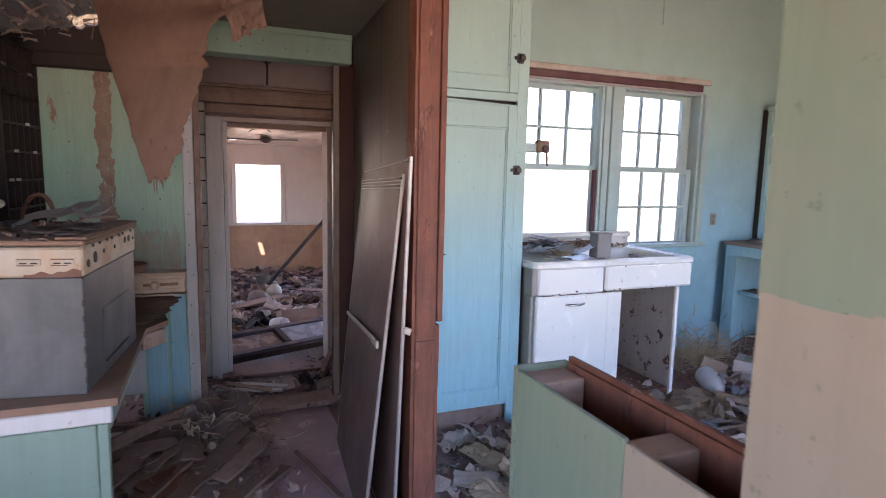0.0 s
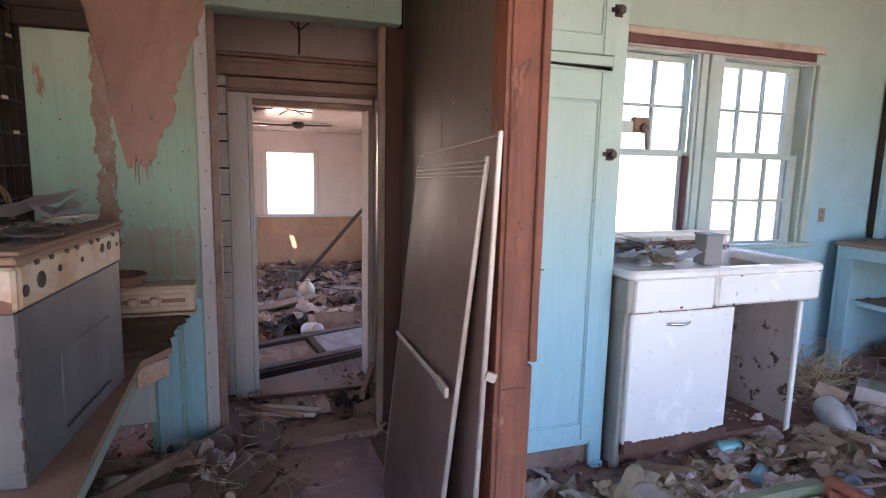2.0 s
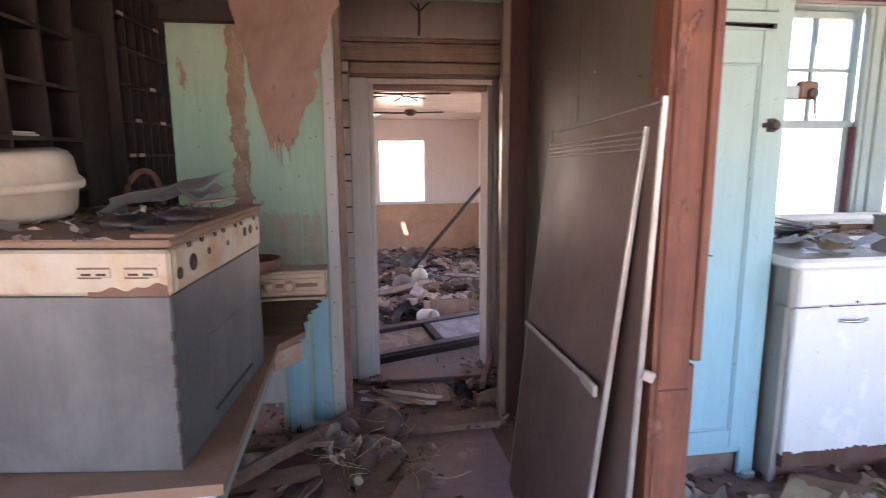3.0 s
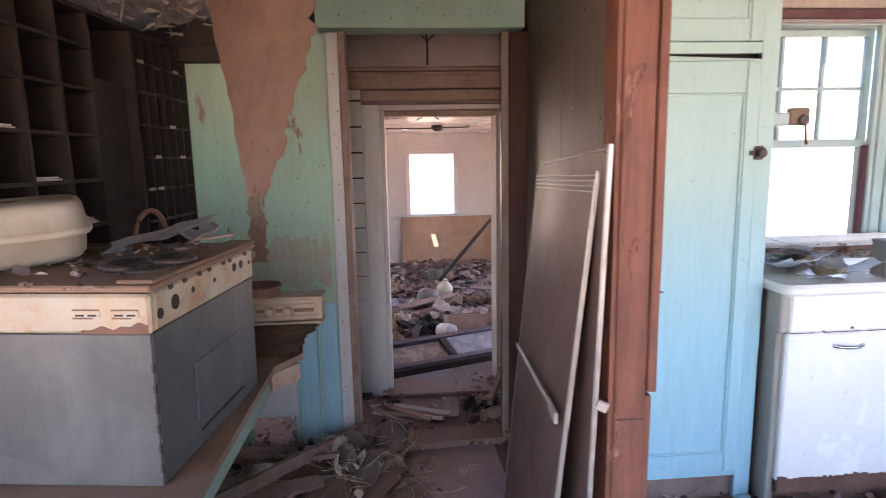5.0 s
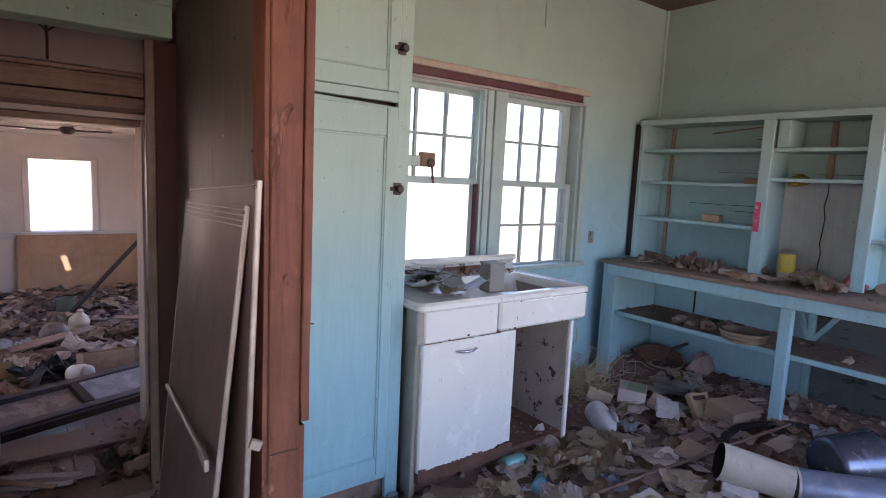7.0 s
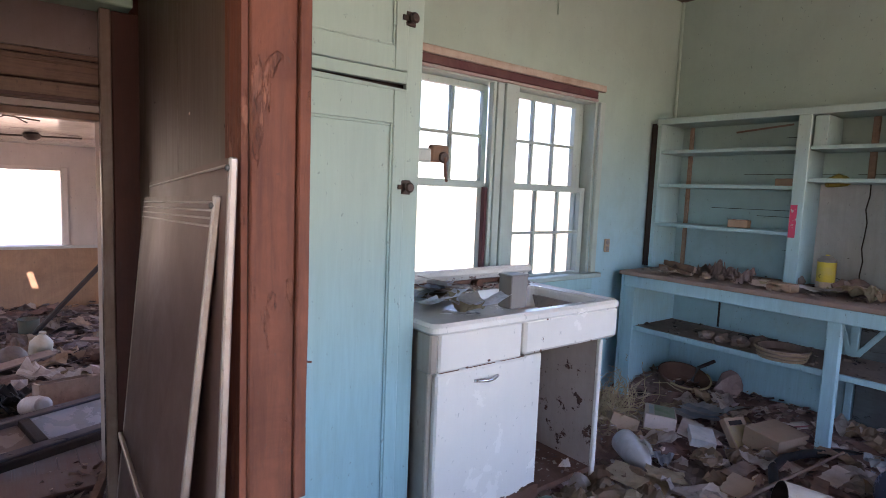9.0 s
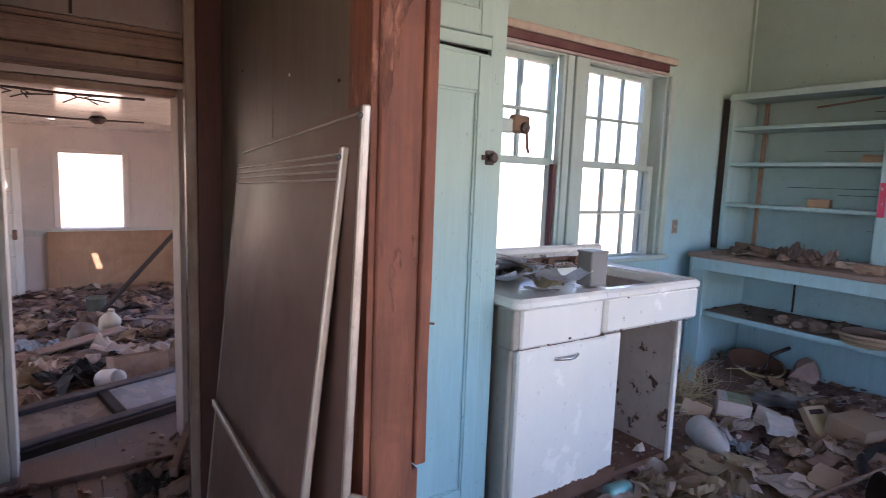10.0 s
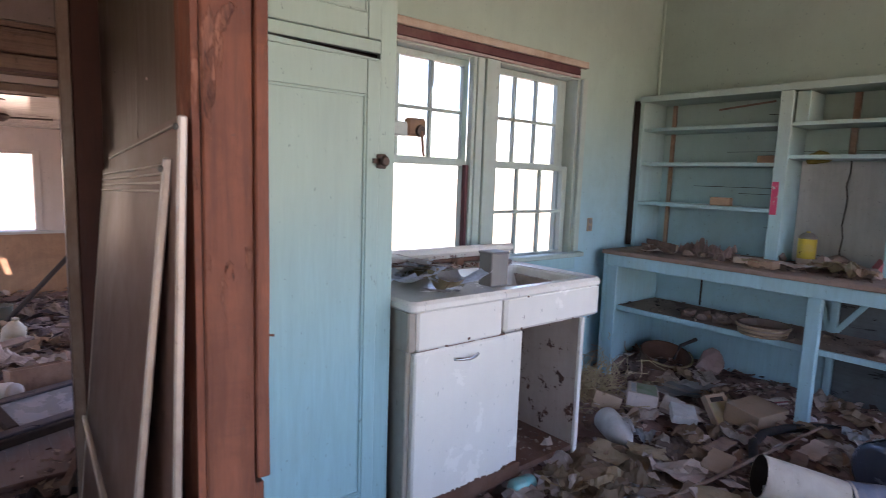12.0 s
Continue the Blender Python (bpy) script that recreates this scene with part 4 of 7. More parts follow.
part("back_post", boxed((4.235, 4.268, 2.135, 2.175, 0.0, 0.86), bev=0.003), m_mint_shelf, ct)
part("back_board", boxed((4.245, 4.268, 2.18, 3.30, 0.08, 0.475), bev=0.003), m_mint_shelf, ct)
# peeling is the board's own; the counter's shade is added to its colour
part("back_board", boxed((4.25, 4.268, 1.1, 2.13, 0.08, 0.86), bev=0.003), m_plyback, ct, "peeling plywood, darkened with the counter's shade")
part("upright_crack", boxed((4.262, 4.2685, 2.96, 2.972, 0.505, 0.80)), m_dark, ct)
setting("baseboard", boxed((4.235, 4.268, -1.5, 3.30, 0.0, 0.075), bev=0.003), m_mint_cab)

# ---- hall, left side: counter, stove, pigeonholes ----
low = thing("base_cabinet", (-0.75, 1.9, 0), "low green-painted base cabinet with a worn brown top", "cabinet")
part("front_panel", boxed((-1.3, -0.34, 1.80, 1.822, 0.0, 0.66), bev=0.003), m_lowgreen, low, "pale green panelled front")
part("corner_stile", boxed((-0.338, -0.312, 1.796, 1.824, 0.0, 0.664), bev=0.003), m_lowgreen, low)
part("edge_strip", boxed((-1.3, -0.30, 1.788, 1.80, 0.665, 0.712), bev=0.004), m_white, low, "dirty white edge strip")
part("apron", board((-0.318, 1.823, 0.675), (-0.315, 2.52, 0.675), 0.075, 0.02, (0, 0, 1), 0.002), m_lowgreen, low)
part("apron", board((-0.305, 2.522, 0.675), (-0.232, 2.62, 0.675), 0.06, 0.02, (0, 0, 1), 0.002), m_lintel, low)
part("leg", boxed((-0.62, -0.57, 2.55, 2.60, 0.0, 0.713), bev=0.003), m_oldwood, low)
bm = bmesh.new()
vs = [bm.verts.new((x, y, z)) for z in (0.714, 0.735) for x, y in ((-1.3, 1.785), (-0.285, 1.785), (-0.285, 2.5), (-0.215, 2.62), (-0.25, 2.84), (-1.3, 2.86))]
bm.faces.new(vs[5::-1])
bm.faces.new(vs[6:])
for k in range(6):
    bm.faces.new((vs[k], vs[(k + 1) % 6], vs[6 + (k + 1) % 6], vs[6 + k]))
part("top", bm, m_hob, low, "warped brown counter top")
part("back_panel", boxed((-1.3, -0.78, 2.82, 2.85, 0.0, 0.713)), m_oldwood, low)

stv = thing("gas_cooker", (-0.75, 2.1, 0.735), "gutted old gas cooker, grey steel sides and a rusted cream rim", "stove")
tilt = Matrix.Translation((-0.362, 1.835, 0.737)) @ Matrix.Rotation(radians(-6.5), 4, "Z") @ Matrix.Rotation(radians(0.6), 4, "Y")
W, D = 0.86, 0.53
part("front_sheet", boxed((-W, 0, 0, 0.006, 0, 0.318), bev=0.002, m=tilt), m_galv, stv)
part("side_sheet", boxed((-0.006, 0, 0.007, D, 0, 0.318), bev=0.002, m=tilt), m_galv, stv)
part("oven_panel", boxed((-0.001, 0.003, 0.16, 0.44, 0.06, 0.20), bev=0.002, m=tilt), m_galv, stv)
part("slot", boxed((0.0005, 0.004, 0.17, 0.42, 0.035, 0.04), m=tilt), m_dark, stv, "dark slot")
part("back_sheet", boxed((-W, 0, D - 0.006, D, 0, 0.318), m=tilt), m_galv, stv)
part("side_sheet", boxed((-W, -W + 0.006, 0.007, D - 0.007, 0, 0.318), m=tilt), m_galv, stv)
part("rim", boxed((-W, 0.006, -0.006, 0.012, 0.32, 0.398), bev=0.006, m=tilt), m_stovetop, stv, "rust-stained cream enamel rim")
part("control_panel", boxed((-0.012, 0.006, 0.013, D, 0.32, 0.40), bev=0.006, m=tilt), m_stovetop, stv, "cream control panel with empty knob holes")
part("hob", boxed((-W, 0.012, -0.012, D + 0.01, 0.402, 0.416), bev=0.004, m=tilt), m_hob, stv, "dusty rusted hob")
part("hob_edge", boxed((-0.06, 0.014, 0.0, D + 0.012, 0.4165, 0.424), bev=0.003, m=tilt), m_hob, stv)
for i, (y, z, rad) in enumerate(((0.03, 0.352, 0.011), (0.09, 0.36, 0.016), (0.17, 0.367, 0.007), (0.28, 0.365, 0.006), (0.40, 0.372, 0.011), (0.445, 0.372, 0.011), (0.50, 0.367, 0.005))):
    part("knob_hole", lathe(bmesh.new(), [(rad, 0), (rad, 0.002), (rad * 0.8, 0.002)], tilt @ Matrix.Translation((0.006, y, z)) @ Matrix.Rotation(radians(90), 4, "Y"), 12), m_dark, stv)
for x in (-0.118, -0.042):
    vent = part("vent_slot", boxed((x - 0.028, x + 0.028, -0.0078, -0.004, 0.352, 0.370), bev=0.003, m=tilt), m_stovetop, stv, "rusty recessed vent")
    for x0, x1, z0, z1, mat in ((-0.02, -0.004, 0.356, 0.3595, m_dark), (0.004, 0.02, 0.356, 0.3595, m_dark), (-0.026, 0.026, 0.3665, 0.3685, m_rust), (-0.026, 0.012, 0.3505, 0.353, m_rust)):
        part("slit", boxed((x + x0, x + x1, -0.0088, -0.0077, z0, z1), m=tilt), mat, vent)
bm = bmesh.new()
edge = [[bm.verts.new(tilt @ Vector((-0.13 + 0.005 * k, y, z))) for y in (-0.0075, -0.0055) for z in (0.3205, 0.328 + 0.012 * noise.noise(Vector((0.2 * k, 2, 0))) + 0.012 * k / 26)] for k in range(27)]
for a, b in zip(edge, edge[1:]):
    for p, q in ((0, 1), (1, 3), (3, 2), (2, 0)):
        bm.faces.new((a[p], a[q], b[q], b[p]))
bm.faces.new([edge[0][k] for k in (0, 2, 3, 1)])
bm.faces.new([edge[-1][k] for k in (0, 1, 3, 2)])
part("rust_patch", bm, m_rust, stv, "rust along the rim's lower corner")
for y in (0.07, 0.13, 0.20, 0.25, 0.33, 0.37, 0.47):
    part("edge_notch", boxed((0.004, 0.0075, y, y + 0.016, 0.390, 0.3985), m=tilt), m_dark, stv)
for i in range(6):
    part("seam_slot", boxed((-0.004, 0.0012, -0.001, 0.004, 0.03 + 0.042 * i, 0.048 + 0.042 * i), m=tilt), m_dark, stv)

# control rail of another cooker, lying behind it
m_railcream = surface("stained_tan_enamel", (0.40, 0.31, 0.22), 0.7, 0.6, 9, bump=0.2, dirt=(0.27, 0.18, 0.12), dirt_amount=0.5, dirt_scale=7, peel=(0.20, 0.10, 0.06), peel_at=0.64, peel_scale=9)
cr = thing("cooker_control_rail", (-0.32, 2.7, 0.836), "dirty cream cooker control rail with two round knobs", "stove part")
part("rail", boxed((-0.56, -0.148, 2.665, 2.73, 0.838, 0.915), bev=0.005), m_railcream, cr)
part("slot", boxed((-0.37, -0.175, 2.6615, 2.6645, 0.868, 0.880), bev=0.001), m_rust, cr)
part("bead", boxed((-0.54, -0.165, 2.659, 2.6648, 0.891, 0.897), bev=0.001), m_railcream, cr)
part("bead", boxed((-0.54, -0.165, 2.659, 2.6648, 0.851, 0.857), bev=0.001), m_railcream, cr)
part("lip", boxed((-0.56, -0.143, 2.645, 2.74, 0.916, 0.925), bev=0.003), m_railcream, cr)
part("lip", boxed((-0.56, -0.145, 2.648, 2.74, 0.829, 0.837), bev=0.003), m_railcream, cr)
for x in (-0.322, -0.262):
    part("knob", lathe(bmesh.new(), [(0.019, 0), (0.019, 0.004), (0.015, 0.006), (0.015, 0.014), (0.012, 0.018), (0.006, 0.019)], Matrix.Translation((x, 2.661, 0.874)) @ Matrix.Rotation(radians(90), 4, "X"), 16), m_railcream, cr)
r = rng(77)
for i in range(9):
    k = i / 8
    w = 0.22 + 0.10 * k + r.uniform(-0.02, 0.02)
    m = Matrix.Translation((-0.30 - 0.5 * w + 0.10 * k + r.uniform(-0.02, 0.02) + 0.03, 2.645 + 0.02 * k + r.uniform(-0.02, 0.012), 0.7375 + 0.0102 * i)) @ Matrix.Rotation(r.uniform(-0.16, 0.16), 4, "Z") @ Matrix.Rotation(r.uniform(-0.015, 0.015), 4, "X")
    solid("plywood_scrap", sheet(m, w, 0.17 + 0.03 * k, 1200 + i, 0.009, 12, 0.006, 0.30), m_ply, "splintered layer of delaminated plywood on the counter", "plywood", "plywood layers on the counter")
solid("iron_pan", lathe(bmesh.new(), [(0.06, 0), (0.075, 0.03), (0.07, 0.034), (0.055, 0.01)], Matrix.Translation((-0.36, 2.70, 0.926)), 18), m_rust, "small rusty round pan", "pan")

# pigeonhole rack on the outer wall
rack = thing("pigeonhole_rack", (-1.1, 2.9, 1.02), "dark wooden pigeonhole rack, mostly empty", "shelf")
PX, PB = -0.84, -1.06
part("back_board", boxed((PB - 0.02, PB, 1.7, 3.37, 1.02, 1.86)), m_dark, rack)
part("top_board", boxed((PB, PX, 1.7, 3.37, 1.845, 1.86), bev=0.002), m_dark, rack)
part("bottom_board", boxed((PB, PX, 1.7, 3.37, 1.02, 1.035), bev=0.002), m_dark, rack)
ys_wide = (1.7, 1.95, 2.2, 2.36, 2.52, 2.68)
for y in ys_wide:
    part("divider", boxed((PB, PX, y - 0.006, y + 0.006, 1.036, 1.844)), m_dark, rack)
for z in (1.19, 1.33, 1.47, 1.61, 1.74):
    part("shelf", boxed((PB, PX + 0.004, 1.706, 2.674, z - 0.005, z + 0.005)), m_dark, rack)
part("divider", boxed((PB, PX, 2.93, 2.945, 1.036, 1.844)), m_dark, rack)
part("panel", boxed((PX - 0.05, PX - 0.035, 2.687, 2.929, 1.036, 1.66)), m_dark, rack)
ys_small = [2.945 + 0.0705 * i for i in range(1, 7)]
for y in ys_small:
    part("divider", boxed((PB, PX, y - 0.004, y + 0.004, 1.036, 1.844)), m_dark, rack)
for z in (1.16, 1.28, 1.40, 1.52, 1.64, 1.745):
    part("shelf", boxed((PB, PX + 0.003, 2.95, 3.366, z - 0.004, z + 0.004)), m_dark, rack)
turn_rack = Matrix.Translation((-0.84, 2.45, 0)) @ Matrix.Rotation(radians(-4.0), 4, "Z") @ Matrix.Translation((0.84, -2.45, 0))
rack.matrix_basis = turn_rack @ rack.matrix_basis
r = rng(31)
for i in range(14):
    y, z = r.choice((2.985, 3.055, 3.125, 3.2, 3.27)), r.choice((1.285, 1.405, 1.525, 1.75))
    part("card_label", boxed((PX + 0.003, PX + 0.005, y - 0.025, y + 0.02, z - 0.008, z + 0.004)), m_sheet, rack)
for i, (y, z, n) in enumerate(((2.44, 1.196, 4), (2.60, 1.196, 3), (2.44, 1.336, 2), (2.28, 1.476, 2))):
    for k in range(n):
        solid("envelope", boxed((-0.99, PX - 0.012 - 0.006 * k, y - 0.055, y + 0.05 - 0.004 * k, z + 0.0005 + 0.006 * k, z + 0.005 + 0.006 * k), bev=0.0005, m=turn_rack), m_sheet, "yellowed envelope in a pigeonhole", "envelope", "envelopes")

# sagging remains of the lean-to ceiling
bm = bmesh.new()
rows = []
for i in range(85):
    row = []
    for j in range(61):
        x, y = -1.45 + 1.22 * i / 84, -1.6 + 4.99 * j / 60
        z = 1.88 + 0.20 * (i / 84) ** 1.5 + 0.045 * noise.noise(Vector((x * 4, y * 2.5, 0))) + 0.012 * abs(math.sin(x * 62 + y * 9 + 1.5 * noise.noise(Vector((x * 5, y * 2, 1))))) + 0.02 * noise.noise(Vector((x * 14, y * 6, 4)))
        row.append(bm.verts.new((x, y, z)))
    rows.append(row)
for i in range(84):
    for j in range(60):
        if not (70 <= i <= 81 and 51 <= j <= 56):
            bm.faces.new((rows[i][j], rows[i + 1][j], rows[i + 1][j + 1], rows[i][j + 1]))
bmesh.ops.solidify(bm, geom=list(bm.faces), thickness=-0.03)
setting("ceiling_lean_to", bm, m_rubble, "sagging broken ceiling with hanging straw and laths")
setting("roof", boxed((-2.6, 4.6, -2.0, 2.7, 2.9, 2.95), (-2.6, -0.85, 2.7, 3.3, 2.9, 2.95), (-0.15, 4.6, 2.7, 3.3, 2.9, 2.95), (-2.6, 4.6, 3.3, 4.2, 2.9, 2.95)), m_ceilwood)
setting("wall_gable", boxed((-1.5, -1.4, -1.7, 3.5, 2.1, 2.9)), m_oldwood)
setting("trim_plate", boxed((-0.86, -0.42, 3.33, 3.376, 1.80, 1.87), bev=0.006), m_dark, "dark plate board over the green wall")

r = rng(33)
bm = bmesh.new()
for i in range(45):
    p = Vector((r.uniform(-1.0, -0.35), r.uniform(2.75, 3.35), 0))
    p.z = 1.90 + 0.20 * ((p.x + 1.45) / 1.22) ** 1.5
    d = Vector((r.gauss(0, 1), r.gauss(0, 1), r.gauss(-0.5, 0.3))).normalized()
    tube(bm, [p, p + d * r.uniform(0.02, 0.05), p + d * r.uniform(0.05, 0.10) + Vector((0, 0, -0.02))], r.uniform(0.001, 0.003), 5, False)
tagged(mesh_object("hanging_straw", bm, m_oldwood), "straw and splinters hanging from the broken ceiling", "straw", "", "stuff")

# pale flakes curling off the lean-to ceiling
r = rng(34)
bm = bmesh.new()
for i in range(90):
    v = r.random() ** 0.4
    x, y = -1.05 + 0.75 * r.random(), 2.1 + 1.25 * v
    z = 1.845 + 0.20 * ((x + 1.45) / 1.22) ** 1.5 + 0.045 * noise.noise(Vector((x * 4, y * 2.5, 0))) + 0.03 * noise.noise(Vector((x * 14, y * 9, 4)))
    w, d = r.uniform(0.002, 0.006), r.uniform(0.01, 0.04)
    m = Matrix.Translation((x, y, z)) @ Euler((r.uniform(-0.7, 0.7), r.uniform(-0.7, 0.7), r.uniform(0, 6.3))).to_matrix().to_4x4()
    q = [bm.verts.new(m @ Vector(c)) for c in ((-w, -d, 0.004), (w * r.uniform(0.3, 1), -d, -0.008), (w, d * r.uniform(0.3, 1), 0.004), (-w * r.uniform(0, 1), d, -0.004))]
    q2 = [bm.verts.new(v0.co + Vector((0, 0, 0.0015))) for v0 in q]
    bm.faces.new(q[::-1])
    bm.faces.new(q2)
    for k in range(4):
        bm.faces.new((q[k], q[(k + 1) % 4], q2[(k + 1) % 4], q2[k]))
tagged(mesh_object("ceiling_flakes", bm, m_flake), "pale paint and paper flakes curling off the ceiling", "flakes", "", "stuff")

# torn building paper hanging from the ceiling
bm = bmesh.new()
nu, nv = 34, 60
grid = []
for j in range(nv + 1):
    v = j / nv
    z = 2.085 - 0.785 * v
    left = -0.44 + 0.225 * v ** 1.2 + 0.012 * noise.noise(Vector((v * 9, 1, 0))) + 0.006 * noise.noise(Vector((v * 60, 1, 0)))
    right = 0.40 - 0.43 * min(1, v * 2.5) ** 1.05 - 0.05 * max(0, v - 0.3) - 0.22 * max(0, v - 0.55) + 0.016 * noise.noise(Vector((v * 11, 5, 0))) + 0.016 * noise.noise(Vector((v * 34, 5, 0))) + 0.008 * noise.noise(Vector((v * 90, 5, 0)))
    row = []
    for i in range(nu + 1):
        u = i / nu
        x = left + (right - left) * u
        y = 2.62 - 0.55 * v + (2.02 - 2.62 + 0.55 * v) * u + 0.03 * noise.noise(Vector((x * 5, z * 4, 2))) + 0.022 * abs(noise.noise(Vector((x * 9 + z * 7, z * 3, 6)))) + 0.010 * abs(noise.noise(Vector((x * 24 - z * 10, z * 16, 6))))
        row.append(bm.verts.new((x, y, z + (0.06 * noise.noise(Vector((u * 14, 8, 1))) if j == nv else 0))))
    grid.append(row)
for j in range(nv):
    for i in range(nu):
        bm.faces.new((grid[j][i], grid[j][i + 1], grid[j + 1][i + 1], grid[j + 1][i]))
bmesh.ops.solidify(bm, geom=list(bm.faces), thickness=0.004)
solid("hanging_paper", bm, m_paper, "large torn flap of brown building paper hanging from the ceiling", "torn paper", smooth=True)

r = rng(45)
for i, (x, y, z, w, h) in enumerate(((0.075, 2.08, 1.86, 0.10, 0.17), (0.05, 2.05, 1.80, 0.06, 0.12))):
    m = Matrix.Translation((x, y, z)) @ Euler((radians(82), radians(r.uniform(-20, 20)), radians(r.uniform(-25, 25)))).to_matrix().to_4x4()
    solid("torn_paper", sheet(m, w, h, 300 + i, 0.03, 8, 0.003, 0.35), m_paper, "small torn piece of brown paper hanging from the ceiling", "torn paper", "hanging torn papers")

# ---- two screen panels leaning on the partition ----
def screen_panel(name, top_r, top_l, foot_r, foot_l, bars, label):
    tr, tl, fr, fl = (Vector(p) for p in (top_r, top_l, foot_r, foot_l))
    s = thing(name, ((fr + fl) / 2)[:], label, "screen panel", "leaning screen panels")
    n = (tl - tr).cross(fr - tr).normalized()
    bm = bmesh.new()
    q = [tr, tl, fl, fr]
    a = [bm.verts.new(p + n * 0.004) for p in q]
    b = [bm.verts.new(p - n * 0.004) for p in q]
    bm.faces.new(a)
    bm.faces.new(b[::-1])
    for k in range(4):
        bm.faces.new((a[k], b[k], b[(k + 1) % 4], a[(k + 1) % 4]))
    part("screen", bm, m_screen, s, "glossy dusty brown sheet")
    for p, q, w in ((tr, fr, 0.014), (tl, fl, 0.006), (fr, fl, 0.02)):
        part("frame_bar", board(p, q, w, 0.013, (tl - tr) if w != 0.02 else (tr - fr), 0.003), m_alu, s, "worn aluminium bar")
    for k in range(bars):
        d = (fr - tr).normalized() * (0.012 + 0.013 * k)
        part("frame_bar", board(tr + d, tl + d, 0.004, 0.014, (fr - tr), 0.001), m_alu, s)
    lathe_m = Matrix.Translation(tr + (fr - tr).normalized() * 0.018) @ Matrix.Rotation(radians(-80), 4, "Y")
    part("rivet", lathe(bmesh.new(), [(0.005, 0.0), (0.005, 0.010), (0.003, 0.012)], lathe_m, 10), m_galv, s)
    return s


scrA = screen_panel("screen_panel", (0.597, 1.985, 1.405), (0.642, 2.78, 1.36), (0.55, 1.99, 0.0), (0.595, 2.86, 0.0), 1, "tall brown screen panel in an aluminium frame leaning on the partition")
scrB = screen_panel("screen_panel", (0.590, 2.04, 1.345), (0.626, 2.764, 1.319), (0.455, 2.06, 0.0), (0.515, 2.83, 0.0), 4, "tall brown screen panel in an aluminium frame leaning on another")
part("latch_bar", board((0.560, 2.80, 0.67), (0.512, 2.15, 0.725), 0.016, 0.010, (0, 0, 1), 0.002), m_alu, scrB)
part("latch_tab", board((0.512, 2.16, 0.725), (0.500, 2.05, 0.73), 0.03, 0.012, (0, 0, 1), 0.003), m_alu, scrB)
part("latch_tab", board((0.575, 1.975, 0.80), (0.60, 1.965, 0.79), 0.025, 0.012, (0, 0, 1), 0.003), m_alu, scrA)

# ---- back room ----
YB = 8.9
wall_x("wall_back", YB, YB + 0.14, -2.6, 1.82, -0.22, 2.0, [(-2.2, -0.8, 0.4, 1.6), (0.30, 0.92, 0.585, 1.425)], m_backwall, "pinkish plaster wall with a bare window opening")
setting("wall_back_left", boxed((-2.6, -2.48, 4.12, 5.0, -0.22, 2.0), (-2.6, -2.48, 5.0, 7.5, -0.22, 0.1), (-2.6, -2.48, 5.0, 7.5, 1.64, 2.0), (-2.6, -2.48, 7.5, YB, -0.22, 2.0)), m_backwall)
setting("wall_back_right", boxed((1.70, 1.82, 4.12, 4.4, -0.22, 2.0), (1.70, 1.82, 4.4, 7.8, -0.22, 0.1), (1.70, 1.82, 4.4, 7.8, 1.66, 2.0), (1.70, 1.82, 7.8, YB, -0.22, 2.0)), m_backwall)
setting("wainscot", boxed((0.16, 1.70, YB - 0.05, YB - 0.003, -0.22, 0.55)), m_wains, "stained brown board wainscot below the window")
setting("baseboard_rail", boxed((-2.4, 1.70, YB - 0.07, YB - 0.052, 0.551, 0.585), (-2.4, 0.159, YB - 0.03, YB - 0.004, 0.50, 0.55)), m_white, "dusty white rail")
# glossy ceiling boards with two small gaps where the sun comes through
CX = [(-2.6, -0.40), (-0.40, -0.32), (-0.32, 0.205), (0.205, 0.275), (0.275, 1.82)]
CY = [(4.0, 8.02), (8.02, 8.13), (8.13, 8.25), (8.25, 8.42), (8.42, YB + 0.14)]
bm = bmesh.new()
for i, (a, b) in enumerate(CX):
    for j, (c, d) in enumerate(CY):
        if (i, j) not in ((3, 1), (1, 3)):
            box(bm, a, b, c, d, 1.72, 1.76)
for v in bm.verts:
    v.co.z += 0.030 * (8.9 - v.co.y) - 0.012
setting("ceiling_back_room", bm, m_backceil, "glossy pale board ceiling with small gaps")
bw = thing("window_2", (0.61, 8.9, 0.585), "bare window opening with a narrow worn frame", "window", kind="structure")
for s in ((0.235, 0.298, YB - 0.02, YB - 0.002, 0.586, 1.47), (0.922, 0.985, YB - 0.02, YB - 0.002, 0.586, 1.47), (0.299, 0.921, YB - 0.02, YB - 0.002, 1.428, 1.47)):
    part("window_frame", boxed(s, bev=0.003), m_backwall, bw)
part("window_sill", boxed((0.20, 1.02, YB - 0.09, YB + 0.1, 0.56, 0.584), bev=0.004), m_white, bw)

# ---- litter underfoot ----
def mound(x, y):
    """Height of the rubbish in the kitchen and hall."""
    n = noise.noise(Vector((x * 2.1, y * 2.1, 3))) + 0.6 * noise.noise(Vector((x * 5.3, y * 5.3, 9)))
    if x > 0.76:
        k = 0.030 + 0.035 * n + 0.085 * min(1, max(0, (x - 3.5) / 0.35))
    elif x < 0.12 - 0.05 * y + 0.15:
        k = 0.025 + 0.035 * n
    else:
        k = 0.004
    return max(0.003, k)


def back_mound(x, y):
    n = noise.noise(Vector((x * 1.7, y * 1.7, 30))) + 0.6 * noise.noise(Vector((x * 4.6, y * 4.6, 11)))
    return -0.13 + 0.10 * math.exp(-((y - 5.6) / 1.2) ** 2) + 0.045 * n


